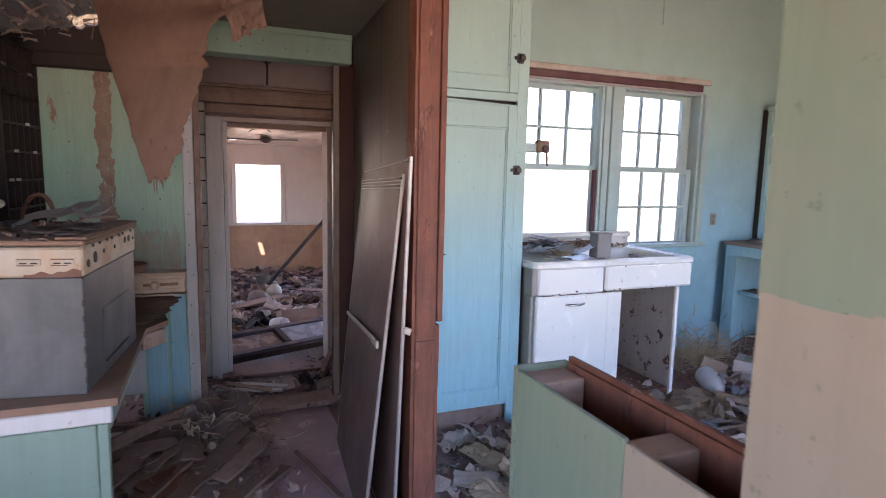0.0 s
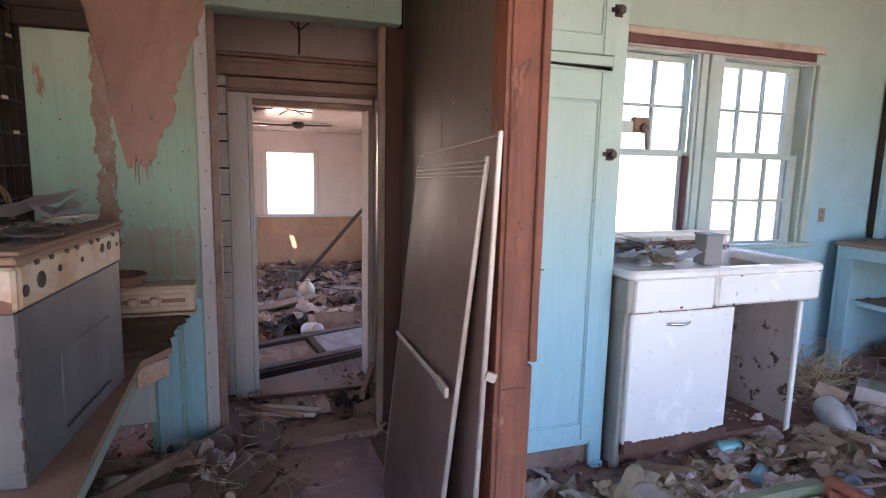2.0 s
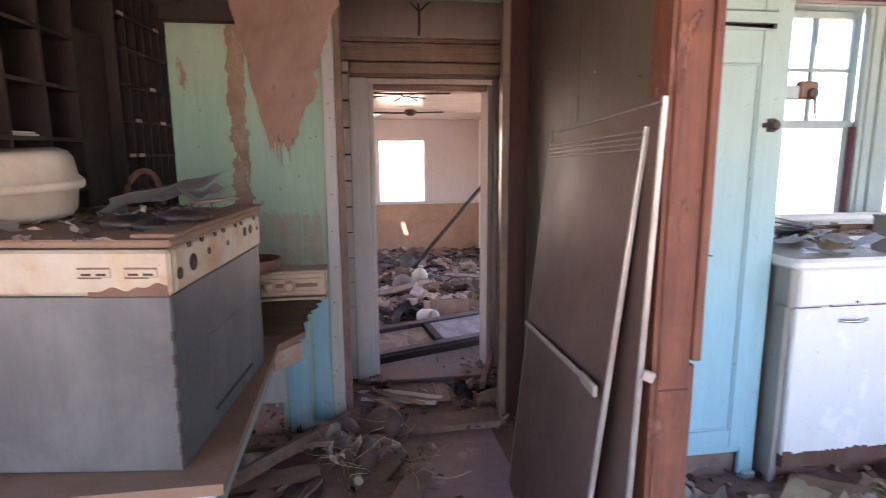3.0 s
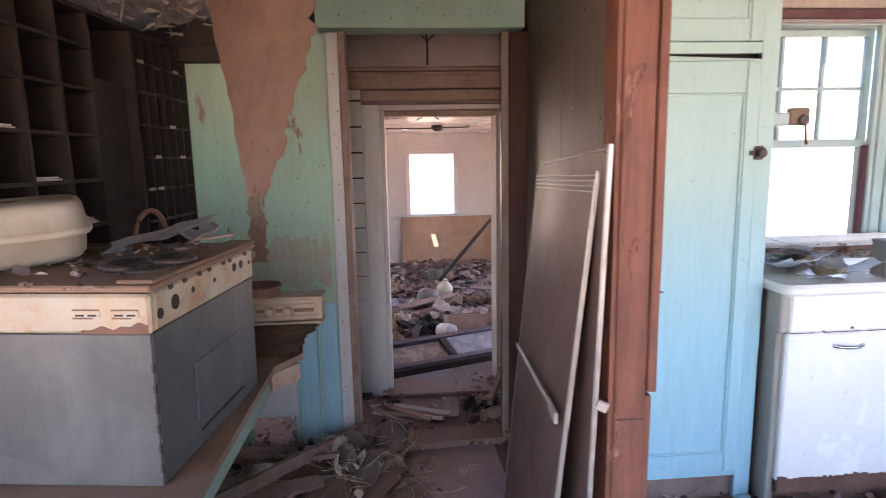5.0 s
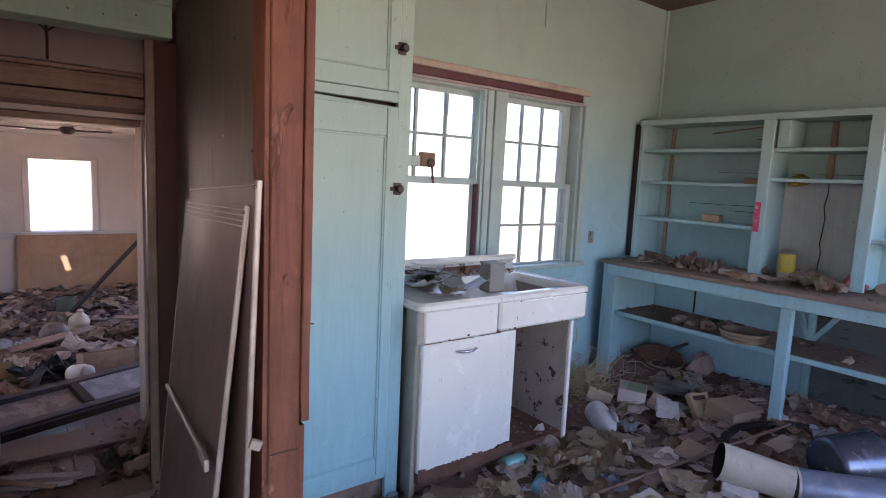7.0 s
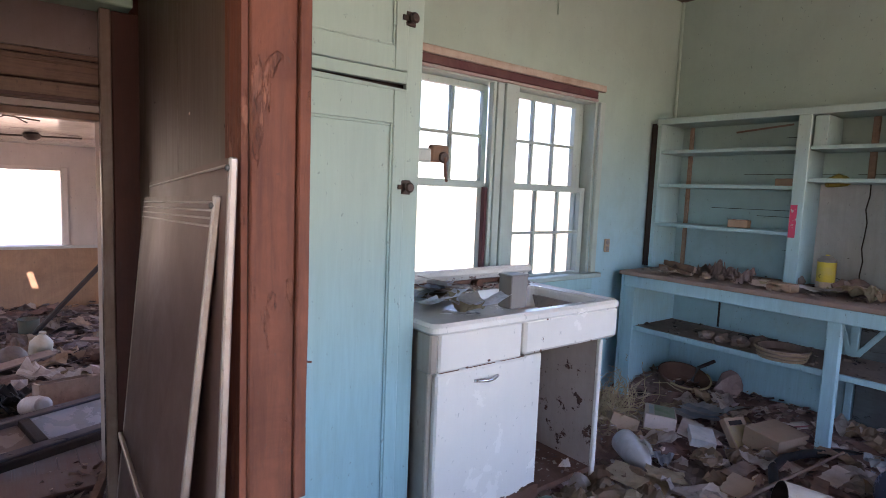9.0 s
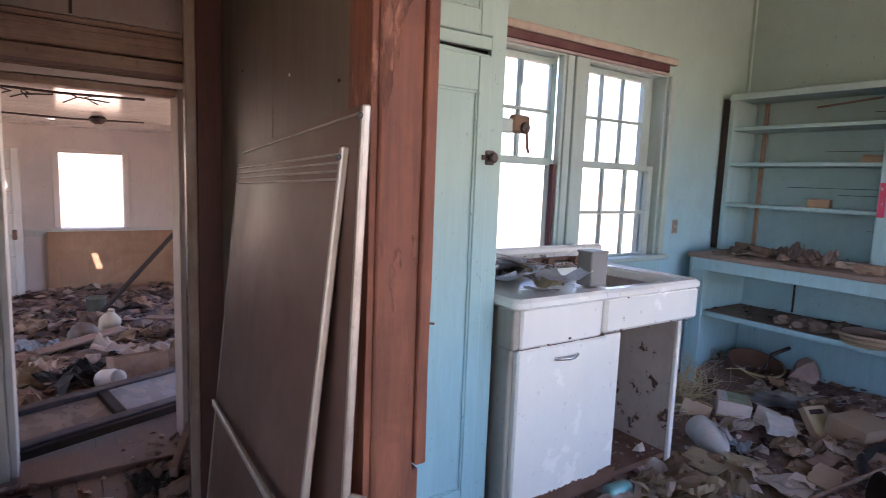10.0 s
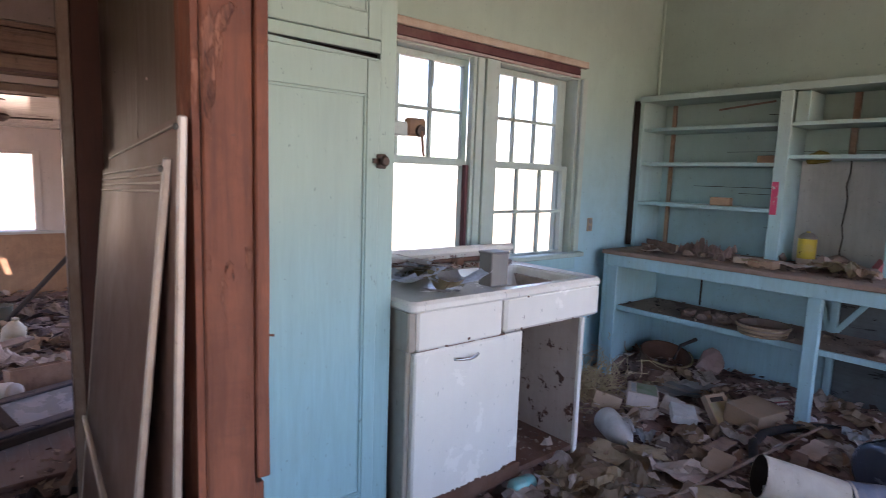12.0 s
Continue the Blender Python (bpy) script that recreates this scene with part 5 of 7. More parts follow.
def heap(name, x0, x1, y0, y1, step, height, material, label):
    bm = bmesh.new()
    nx, ny = int((x1 - x0) / step), int((y1 - y0) / step)
    g = [[bm.verts.new((x0 + i * step, y0 + j * step, height(x0 + i * step, y0 + j * step) + 0.008 * noise.noise(Vector((i * 0.9, j * 0.9, 2))))) for j in range(ny + 1)] for i in range(nx + 1)]
    for i in range(nx):
        for j in range(ny):
            bm.faces.new((g[i][j], g[i + 1][j], g[i + 1][j + 1], g[i][j + 1]))
    ob = mesh_object(name, bm, material)
    return tagged(ob, label, "rubbish", "", "stuff")


m_soil = surface("trodden_rubbish", (0.25, 0.145, 0.125), 0.45, 0.9, 24, bump=0.8, dirt=(0.36, 0.235, 0.21), dirt_amount=0.45, dirt_scale=9)
heap("floor_rubbish", 0.76, 4.24, 0.0, 3.40, 0.04, mound, m_soil, "trodden layer of dirt and shredded rubbish on the kitchen floor")
m_dust = surface("plaster_dust_and_dirt", (0.30, 0.215, 0.18), 0.5, 0.9, 24, bump=0.8, dirt=(0.50, 0.39, 0.33), dirt_amount=0.45, dirt_scale=9)
heap("hall_rubbish", -0.9, 0.24, 1.9, 3.36, 0.03, mound, m_dust, "dirt and plaster dust on the hall floor")
heap("back_room_rubbish", -2.4, 1.7, 4.32, 8.84, 0.06, back_mound, m_floor, "deep layer of rubbish on the back room floor")


def litter(name, n, x0, x1, y0, y1, size, height, material, label, seed, lift=0.02, tilt=0.5, keep=None):
    """Many small torn scraps, each an uneven flat flake with a crease."""
    r = rng(seed)
    verts, faces = [], []
    made = 0
    while made < n:
        x, y = r.uniform(x0, x1), r.uniform(y0, y1)
        made += 1
        if keep and not keep(x, y):
            continue
        s = size[0] + (size[1] - size[0]) * r.random() ** 2.2
        k = r.choice((4, 4, 5, 6))
        m = Matrix.Translation((x, y, height(x, y) + lift * r.random() + 0.004)) @ Euler((r.gauss(0, tilt), r.gauss(0, tilt), r.uniform(0, 6.28))).to_matrix().to_4x4()
        b = len(verts)
        asp = r.uniform(0.35, 1.0)
        fold = r.uniform(-0.35, 0.35) * s
        verts.append(m @ Vector((0, 0, fold)))
        for i in range(k):
            a = 6.283 * (i + r.uniform(-0.22, 0.22)) / k
            q = s * r.uniform(0.6, 1.0)
            verts.append(m @ Vector((q * math.cos(a), asp * q * math.sin(a), 0.15 * s * r.uniform(-1, 1))))
        for i in range(k):
            faces.append((b, b + 1 + i, b + 1 + (i + 1) % k))
    data = bpy.data.meshes.new(name)
    data.from_pydata([v[:] for v in verts], [], faces)
    data.materials.append(material)
    ob = new(name, data)
    return tagged(ob, label, "litter", "", "stuff")


litter("paper_litter", 3400, 0.80, 4.22, 0.6, 3.38, (0.012, 0.075), mound, m_litter, "torn paper, card and plastic scraps on the kitchen floor", 1, 0.02, 0.28)
litter("dark_litter", 2600, 0.80, 4.22, 0.6, 3.38, (0.008, 0.05), mound, m_earth, "dark crumbs and splinters among the kitchen rubbish", 2, 0.02, 0.3)
litter("hall_litter", 900, -0.85, 0.25, 1.95, 3.9, (0.008, 0.045), mound, m_earth, "splinters and crumbs on the hall floor", 3)
litter("hall_paper", 200, -0.75, 0.30, 2.3, 3.8, (0.01, 0.05), mound, m_litter, "scraps of paper on the hall floor", 4)
litter("sill_litter", 170, 0.05, 0.72, 3.3, 4.3, (0.006, 0.03), lambda x, y: 0.004, m_litter, "small scraps by the doorway", 5, 0.005, 0.3)
litter("corner_litter", 260, 0.42, 0.73, 3.25, 4.1, (0.01, 0.05), lambda x, y: 0.01 + 0.10 * max(0, x - 0.5), m_earth, "dark scraps heaped by the door post", 6)
litter("back_litter", 3600, -2.2, 1.68, 4.45, 8.8, (0.03, 0.13), back_mound, m_backlitter, "torn paper, card and cloth scraps over the back room", 7, 0.05, 0.22)
litter("back_dark_litter", 2600, -2.2, 1.68, 4.45, 8.8, (0.02, 0.10), back_mound, m_earth, "dark scraps over the back room", 8, 0.05, 0.22)
litter("counter_litter", 520, 3.63, 4.24, 0.3, 3.3, (0.006, 0.03), lambda x, y: 0.894, m_earth, "crumbs and dust on the counter", 9, 0.006, 0.25)
litter("shelf_litter", 520, 3.77, 4.22, 0.3, 3.28, (0.006, 0.03), lambda x, y: 0.501, m_earth, "crumbs and dust on the lower shelf", 10, 0.006, 0.25)
litter("sink_litter", 160, 2.08, 2.46, 2.67, 3.12, (0.006, 0.02), lambda x, y: 0.111, m_earth, "dirt on the sink cabinet's bottom", 11, 0.004, 0.2)

# linoleum strip and loose boards of the hall
bm = bmesh.new()
g = [[bm.verts.new((0.12 + 0.036 * i + 0.012 * noise.noise(Vector((i, j * 0.5, 0))) * (i in (0, 12)), 0.2 + 0.12 * j, 0.006 + 0.004 * noise.noise(Vector((i * 0.4, j * 0.3, 1))))) for j in range(27)] for i in range(13)]
for i in range(12):
    for j in range(26):
        bm.faces.new((g[i][j], g[i + 1][j], g[i + 1][j + 1], g[i][j + 1]))
bmesh.ops.solidify(bm, geom=list(bm.faces), thickness=-0.003)
solid("linoleum_strip", bm, m_vinyl, "worn purple-brown linoleum strip on the hall floor", "linoleum", smooth=True)
r = rng(15)
for i in range(9):
    x = 0.0 + i * 0.085
    ob = solid("floor_plank", boxed((x, x + 0.081, 3.58 + r.uniform(-0.02, 0.02), 4.5, 0.0005, 0.012), bev=0.002), m_darkplank, "dusty brown floor plank by the doorway", "plank", "floor planks")


def plank(p, q, w, t, label, seed, material=m_oldwood, up=(0, 0, 1), rough=0.004, name="loose_board", group=""):
    return solid(name, board(p, q, w, t, up, 0.001, seed, rough, 8), material, label, "board", group)


plank((-0.70, 2.55, 0.17), (-0.06, 3.36, 0.095), 0.055, 0.022, "long grey-brown lath lying across the rubbish", 1)
plank((-0.06, 3.31, 0.026), (0.60, 3.36, 0.026), 0.12, 0.035, "thick weathered board lying before the doorway", 2, up=(0, 1, 0.1))
plank((-0.62, 2.55, 0.05), (-0.12, 3.30, 0.04), 0.10, 0.018, "grey broken floor board", 3, up=(1, -0.6, 0.2))
plank((-0.30, 2.30, 0.04), (0.10, 3.05, 0.05), 0.09, 0.018, "grey broken floor board", 4, up=(1, -0.6, 0.1))
plank((-0.14, 2.20, 0.03), (0.24, 2.62, 0.02), 0.07, 0.014, "grey broken floor board", 5, up=(1, -0.6, 0.1))
plank((-0.45, 2.25, 0.06), (-0.20, 2.75, 0.05), 0.12, 0.016, "grey broken floor board", 6, up=(1, -0.4, 0.25))
plank((-0.20, 2.05, 0.05), (0.02, 2.45, 0.04), 0.11, 0.016, "grey broken floor board", 16, up=(1, -0.5, 0.1))
r = rng(70)
for i in range(16):
    x, y = r.uniform(-0.62, 0.10), r.uniform(2.15, 3.0)
    a, ln = radians(r.gauss(62, 18)), r.uniform(0.18, 0.45)
    z = 0.035 + r.uniform(0, 0.035)
    plank((x - 0.5 * ln * math.cos(a), y - 0.5 * ln * math.sin(a), z), (x + 0.5 * ln * math.cos(a), y + 0.5 * ln * math.sin(a), z + r.uniform(-0.015, 0.02)), r.uniform(0.035, 0.10), r.uniform(0.008, 0.018), "broken dark floor board among the rubbish", 200 + i, r.choice((m_oldwood, m_oldwood, m_stud)), (math.sin(a), -math.cos(a), r.uniform(-0.25, 0.25)), 0.007, group="broken hall boards")
plank((-0.55, 3.05, 0.12), (0.05, 3.10, 0.10), 0.025, 0.02, "thin grey lath on the rubbish", 7)
plank((0.60, 2.10, 0.02), (0.64, 2.85, 0.02), 0.05, 0.03, "board lying along the partition", 8, up=(1, 0, 0))
plank((0.30, 2.75, 0.02), (0.42, 2.30, 0.02), 0.03, 0.012, "short flat splinter of wood", 9, up=(1, 0.3, 0))
for i, (p, q) in enumerate((((-0.05, 3.62, 0.05), (0.32, 3.50, 0.05)), ((0.02, 3.66, 0.07), (0.25, 3.48, 0.06)), ((0.05, 3.70, 0.05), (0.36, 3.58, 0.04)), ((-0.04, 3.58, 0.09), (0.14, 3.46, 0.05)))):
    plank(p, q, 0.03, 0.006, "pale split lath on the door sill", 20 + i, m_lintel if i % 2 else m_white, (0, 1, 0.2))


# ---- containers and other loose things ----
def turned(name, profile, m, material, label, category, cap=None, cap_mat=None, group="", n=20):
    t = thing(name, m.translation[:], label, category, group)
    part("body", lathe(bmesh.new(), profile, m, n), material, t, "", True)
    if cap:
        part("cap", lathe(bmesh.new(), cap, m, n), cap_mat, t)
    return t


def laid(x, y, z, yaw, pitch=90, roll=0):
    return Matrix.Translation((x, y, z)) @ Matrix.Rotation(radians(yaw), 4, "Z") @ Matrix.Rotation(radians(pitch), 4, "Y") @ Matrix.Rotation(radians(roll), 4, "Z")


JUG = [(0.005, 0), (0.055, 0.003), (0.066, 0.015), (0.068, 0.09), (0.064, 0.10), (0.067, 0.11), (0.066, 0.16), (0.045, 0.21), (0.022, 0.245), (0.019, 0.262)]
CAP = [(0.02, 0.262), (0.021, 0.265), (0.021, 0.285), (0.005, 0.287)]
m_jugwhite = surface("dusty_white_plastic", (0.60, 0.57, 0.55), 0.9, 0.4, 6, bump=0.1, dirt=(0.46, 0.38, 0.34), dirt_amount=0.35, dirt_scale=10)
jug = turned("plastic_jug", JUG, laid(2.86, 2.745, 0.115, -116, 97), m_jugwhite, "dusty white plastic jug lying on its side", "jug", CAP, m_plastic)
part("handle", tube(bmesh.new(), [laid(2.86, 2.745, 0.115, -116, 97) @ Vector((-0.05, 0.03, z)) + Vector((0.0, 0, 0.03 * math.sin((z - 0.12) * 30))) for z in (0.12, 0.15, 0.18, 0.21, 0.225)], 0.010, 8), m_jug, jug, "", True)
m_teal = surface("teal_can_paint", (0.10, 0.36, 0.34), 0.85, 0.35, 14, bump=0.05, metal=0.3, dirt=(0.35, 0.33, 0.29), dirt_amount=0.4, dirt_scale=14)
can = turned("drink_can", [(0.020, 0), (0.026, 0.004), (0.033, 0.014), (0.033, 0.108), (0.027, 0.119), (0.026, 0.122), (0.018, 0.120)], laid(1.99, 2.585, 0.085, -6), m_teal, "faded teal drink can lying in the rubbish", "can")
turned("drink_can", [(0.020, 0), (0.026, 0.004), (0.033, 0.014), (0.033, 0.108), (0.027, 0.119), (0.026, 0.122), (0.018, 0.120)], laid(1.99, 2.36, 0.06, 30), surface("sky_blue_can", (0.14, 0.42, 0.55), 0.85, 0.35, 14, bump=0.05, metal=0.3, dirt=(0.35, 0.3, 0.27), dirt_amount=0.35), "faded blue drink can lying in the rubbish", "can")


def carton(name, m, w, d, h, materials, label, open_top=False):
    t = thing(name, m.translation[:], label, "box")
    part("body", boxed((-w / 2, w / 2, -d / 2, d / 2, 0, h), bev=0.003, m=m), materials[0], t)
    if len(materials) > 1:
        part("printed_panel", boxed((-w / 2 + 0.008, w / 2 - 0.008, -d / 2 + 0.008, d / 2 - 0.05, h + 0.0005, h + 0.002), m=m), materials[1], t)
        part("printed_bar", boxed((-w / 2 + 0.02, w / 2 - 0.03, d / 2 - 0.045, d / 2 - 0.02, h + 0.0005, h + 0.002), m=m), materials[-1], t)
    return t


m_green_ink = surface("faded_green_print", (0.22, 0.30, 0.17), 0.8, 0.6, 12, bump=0.05, dirt=(0.40, 0.38, 0.33), dirt_amount=0.4, dirt_scale=9)
m_blue_ink = surface("faded_blue_print", (0.44, 0.49, 0.55), 0.8, 0.6, 12, bump=0.05, dirt=(0.45, 0.41, 0.37), dirt_amount=0.4, dirt_scale=9)
m_red_ink = surface("faded_red_print", (0.42, 0.10, 0.12), 0.8, 0.6, 12, bump=0.05, dirt=(0.40, 0.25, 0.22), dirt_amount=0.35, dirt_scale=9)
m_yellow = surface("faded_yellow_label", (0.62, 0.48, 0.07), 0.85, 0.5, 10, bump=0.05, dirt=(0.5, 0.4, 0.22), dirt_amount=0.3, dirt_scale=9)
Z = lambda x, y, z, a, b=0, c=0: Matrix.Translation((x, y, z)) @ Euler((radians(b), radians(c), radians(a))).to_matrix().to_4x4()
carton("food_carton", Z(3.34, 2.82, 0.05, 32, 4, 3), 0.22, 0.17, 0.09, (m_sheet, m_green_ink, m_blue_ink), "crushed cardboard carton with faded green and blue print")
carton("food_carton", Z(3.55, 2.47, 0.06, -20, 50, 0), 0.14, 0.20, 0.045, (m_card, m_tanlabel, m_dark), "small carton with a faded tan panel")
carton("cardboard_box", Z(3.62, 2.30, 0.03, -12, 5, 0), 0.26, 0.20, 0.12, (m_card,), "dented brown cardboard box on the rubbish")
carton("food_carton", Z(3.86, 2.28, 0.10, -25, 8, 0), 0.16, 0.07, 0.03, (m_sheet, m_red_ink, m_sheet), "flattened white and red carton")
carton("paper_block", Z(3.40, 2.66, 0.06, 20, 12, -6), 0.17, 0.12, 0.028, (m_sheet,), "swollen block of dirty white paper")
carton("paper_block", Z(3.50, 2.60, 0.04, -10, 4, 8), 0.15, 0.10, 0.022, (m_sheet,), "swollen block of dirty paper")
carton("cardboard_box", Z(3.12, 2.94, 0.03, 50, 18, 10), 0.12, 0.16, 0.10, (m_card,), "torn brown cardboard box")


def loose_sheet(name, x, y, z, w, d, seed, material, label, category, crumple=0.03, yaw=None, tilt=(0, 0), n=7, curl=0.0, group="", thick=0.0015):
    r = rng(seed)
    a = r.uniform(0, 360) if yaw is None else yaw
    return solid(name, sheet(Z(x, y, z, a, *tilt), w, d, seed, crumple, n, thick, 0.18, curl), material, label, category, group)


# papers on the drainboard
m_news = surface("bluish_white_print", (0.80, 0.83, 0.88), 0.8, 0.5, 30, bump=0.2, dirt=(0.34, 0.33, 0.36), dirt_amount=0.33, dirt_scale=26)
r = rng(40)
for i in range(20):
    x, y = 1.685 + r.uniform(-0.12, 0.13), 2.82 + r.uniform(-0.13, 0.20)
    loose_sheet("paper_sheet", x, y, 0.908 + 0.0022 * i, r.uniform(0.10, 0.20), r.uniform(0.06, 0.13), 400 + i, (m_news, m_page, m_tanrag, m_news, m_page, m_tanrag)[i % 6],
                "crumpled old paper in a pile on the drainboard", "paper", r.uniform(0.008, 0.024), yaw=r.uniform(-70, 70), tilt=(r.uniform(-12, 4), r.uniform(-10, 10)), n=6, curl=r.uniform(0, 0.2), group="papers on the drainboard")
for k in range(3):
    loose_sheet("envelope", 1.74 + 0.03 * k, 2.90 + 0.03 * k, 0.965 + 0.010 * k, 0.24, 0.11, 430 + k, m_sheet, "large buff envelope on the paper pile", "envelope", 0.008, yaw=-20 - 14 * k, tilt=(-8, 8), n=4)
tub = thing("grey_tub", (1.97, 2.72, 0.906), "small square grey plastic tub standing on the sink", "tub")
bm = boxed((1.925, 2.02, 2.685, 2.76, 0.906, 1.042), bev=0.004)
part("body", bm, m_grey, tub)
part("rim", boxed((1.922, 2.023, 2.682, 2.763, 1.034, 1.044), bev=0.003), m_grey, tub)
litter("sink_rubbish", 90, 2.05, 2.5, 3.05, 3.15, (0.01, 0.03), lambda x, y: 0.91, m_litter, "scraps along the back of the sink", 12, 0.01)

# big papers, cards and cloths on the kitchen floor
r = rng(50)
spots = [(1.05, 2.20), (1.22, 2.42), (1.10, 2.52), (1.30, 2.20), (1.60, 2.48), (1.72, 2.40), (1.86, 2.44), (1.62, 2.30), (1.80, 2.22), (2.1, 2.2), (2.3, 2.3), (2.15, 2.44), (2.5, 2.2),
         (2.55, 2.5), (2.7, 2.35), (2.95, 2.55), (3.05, 2.75), (3.15, 2.45), (3.3, 2.3), (3.45, 2.2), (3.75, 2.6), (3.86, 2.75), (3.9, 2.05), (3.6, 1.95), (3.4, 1.8), (3.8, 1.8), (2.9, 2.25), (2.6, 1.95), (2.35, 1.9), (1.9, 2.0), (1.5, 2.1), (3.0, 1.7), (2.4, 2.65), (2.75, 2.9), (3.7, 2.9)]
for i, (x, y) in enumerate(spots):
    for k in range(2):
        px, py = x + r.uniform(-0.09, 0.09), y + r.uniform(-0.07, 0.07)
        mat = r.choice((m_sheet, m_sheet, m_card, m_card, m_blue_ink if i % 5 == 0 else m_sheet))
        loose_sheet("paper_sheet" if mat is not m_card else "cardboard_piece", px, py, mound(px, py) + 0.018 + 0.012 * k, r.uniform(0.10, 0.26), r.uniform(0.08, 0.17), 500 + 10 * i + k, mat,
                    "crumpled dirty paper on the kitchen floor" if mat is not m_card else "torn piece of brown cardboard on the kitchen floor", "paper" if mat is not m_card else "cardboard", 0.05, tilt=(r.gauss(0, 9), r.gauss(0, 9)), group="papers on the kitchen floor" if mat is not m_card else "cardboard on the kitchen floor")
for i, (x, y, w, d) in enumerate(((2.32, 2.50, 0.34, 0.24), (2.22, 2.40, 0.30, 0.20), (2.42, 2.36, 0.26, 0.22))):
    loose_sheet("brown_cloth", x, y, 0.075, w, d, 900 + i, m_cloth, "crumpled tan cloth thrown on the rubbish", "cloth", 0.075, n=14, thick=0.003)
loose_sheet("cardboard_sheet", 2.45, 2.24, 0.05, 0.5, 0.20, 910, m_card, "large flattened sheet of brown cardboard", "cardboard", 0.03, yaw=12, thick=0.004)
loose_sheet("floor_slab", 2.98, 2.36, 0.05, 0.34, 0.22, 911, m_stone, "dark flat slab of dried mud", "slab", 0.03, yaw=-10, thick=0.03, tilt=(6, 4))
for k in range(5):
    loose_sheet("newspaper", 3.66 + 0.03 * k, 2.74 - 0.015 * k, 0.075 + 0.012 * k, 0.34, 0.20, 912 + 20 * k, (m_page, m_blue_ink)[k % 2], "folded newspaper in a slumped pile on the rubbish", "newspaper", 0.012, yaw=-24 + 5 * k, thick=0.007, tilt=(-4, 6), group="slumped newspapers")
carton("plaster_block", Z(2.80, 1.86, 0.06, 25, 8, -6), 0.20, 0.15, 0.035, (m_page,), "pale broken slab of plasterboard on the rubbish")
carton("plaster_block", Z(2.62, 2.04, 0.05, -30, 10, 5), 0.17, 0.15, 0.03, (m_sheet,), "pale broken slab of plasterboard on the rubbish")
carton("plaster_block", Z(3.33, 2.56, 0.055, 35, 6, -8), 0.15, 0.13, 0.05, (m_page,), "chunky dirty white block on the rubbish")
loose_sheet("paper_sheet", 4.05, 2.02, 0.135, 0.16, 0.12, 941, m_page, "loose page on the rubbish under the counter", "paper", 0.012, yaw=12, tilt=(8, 0))
for k, (x, y) in enumerate(((2.55, 2.12), (2.30, 2.05), (2.95, 2.18), (3.12, 2.28), (2.75, 2.20), (2.05, 2.10), (3.25, 1.95), (3.45, 1.98))):
    plank((x - 0.11, y - 0.02, 0.075), (x + 0.11, y + 0.03 * (-1) ** k, 0.08), 0.07 + 0.02 * (k % 3), 0.008, "split weathered shingle on the rubbish", 1300 + k, (m_oldwood, m_sheet, m_card)[k % 3], (0.1, 1, 0.15), 0.006, "shingle", "shingles on the rubbish")


def lump(x, y, z, sx, sy, sz, seed, material, name, label, category, group=""):
    bm = bmesh.new()
    bmesh.ops.create_icosphere(bm, subdivisions=2, radius=1)
    for v in bm.verts:
        k = 1 + 0.5 * noise.noise(v.co * 1.4 + Vector((seed * 3.7, seed, 0)))
        v.co = Vector((v.co.x * sx * k, v.co.y * sy * k, max(-0.55, v.co.z) * sz * k))
    low_z = min(v.co.z for v in bm.verts)
    bmesh.ops.translate(bm, verts=list(bm.verts), vec=(x, y, z - low_z))
    return solid(name, bm, material, label, category, group)


r = rng(60)
for i, (x, y, s) in enumerate(((3.80, 3.12, 0.035), (3.78, 2.84, 0.03), (3.84, 2.76, 0.035), (3.80, 2.66, 0.03), (3.86, 2.60, 0.035), (4.0, 2.18, 0.05), (3.75, 2.36, 0.025), (4.12, 2.14, 0.06), (3.85, 1.9, 0.04), (4.05, 1.75, 0.05), (4.10, 2.44, 0.045))):
    lump(x, y, 0.893, s * 1.3, s, s * 0.8, i, m_stone, "clay_lump", "dusty broken lump on the counter", "lump", "lumps on the counter")
for i, (x, y, w, d, cr_, mat) in enumerate(((3.86, 3.10, 0.26, 0.08, 0.05, m_stone), (3.76, 3.02, 0.24, 0.10, 0.015, m_sheet), (3.98, 2.92, 0.17, 0.16, 0.13, m_pinkrag), (3.93, 2.80, 0.12, 0.11, 0.10, m_pinkrag), (3.86, 2.72, 0.10, 0.08, 0.08, m_pinkrag), (3.82, 2.64, 0.14, 0.11, 0.10, m_pinkrag),
                                             (4.06, 2.08, 0.24, 0.16, 0.04, m_sheet), (4.0, 2.12, 0.20, 0.12, 0.03, m_tanrag), (3.92, 2.10, 0.24, 0.14, 0.05, m_tanrag), (3.80, 2.26, 0.26, 0.12, 0.012, m_page), (3.78, 2.20, 0.22, 0.10, 0.014, m_sheet), (3.72, 2.42, 0.14, 0.08, 0.01, m_tanrag), (3.84, 2.02, 0.20, 0.12, 0.06, m_tanrag), (3.78, 1.92, 0.16, 0.1, 0.03, m_card))):
    loose_sheet("rag" if mat is m_pinkrag else "paper_scrap", x, y, 0.905 + 0.002 * i, w, d, 920 + i, mat, "crumpled dusty pinkish rag on the counter" if mat is m_pinkrag else "crumpled paper scrap on the counter", "rag" if mat is m_pinkrag else "paper", cr_, n=12, tilt=(r.uniform(-8, 8), r.uniform(-8, 8)))
plank((3.82, 3.18, 0.93), (3.72, 2.90, 0.915), 0.02, 0.012, "thin dusty stick on the counter", 1310, m_oldwood)
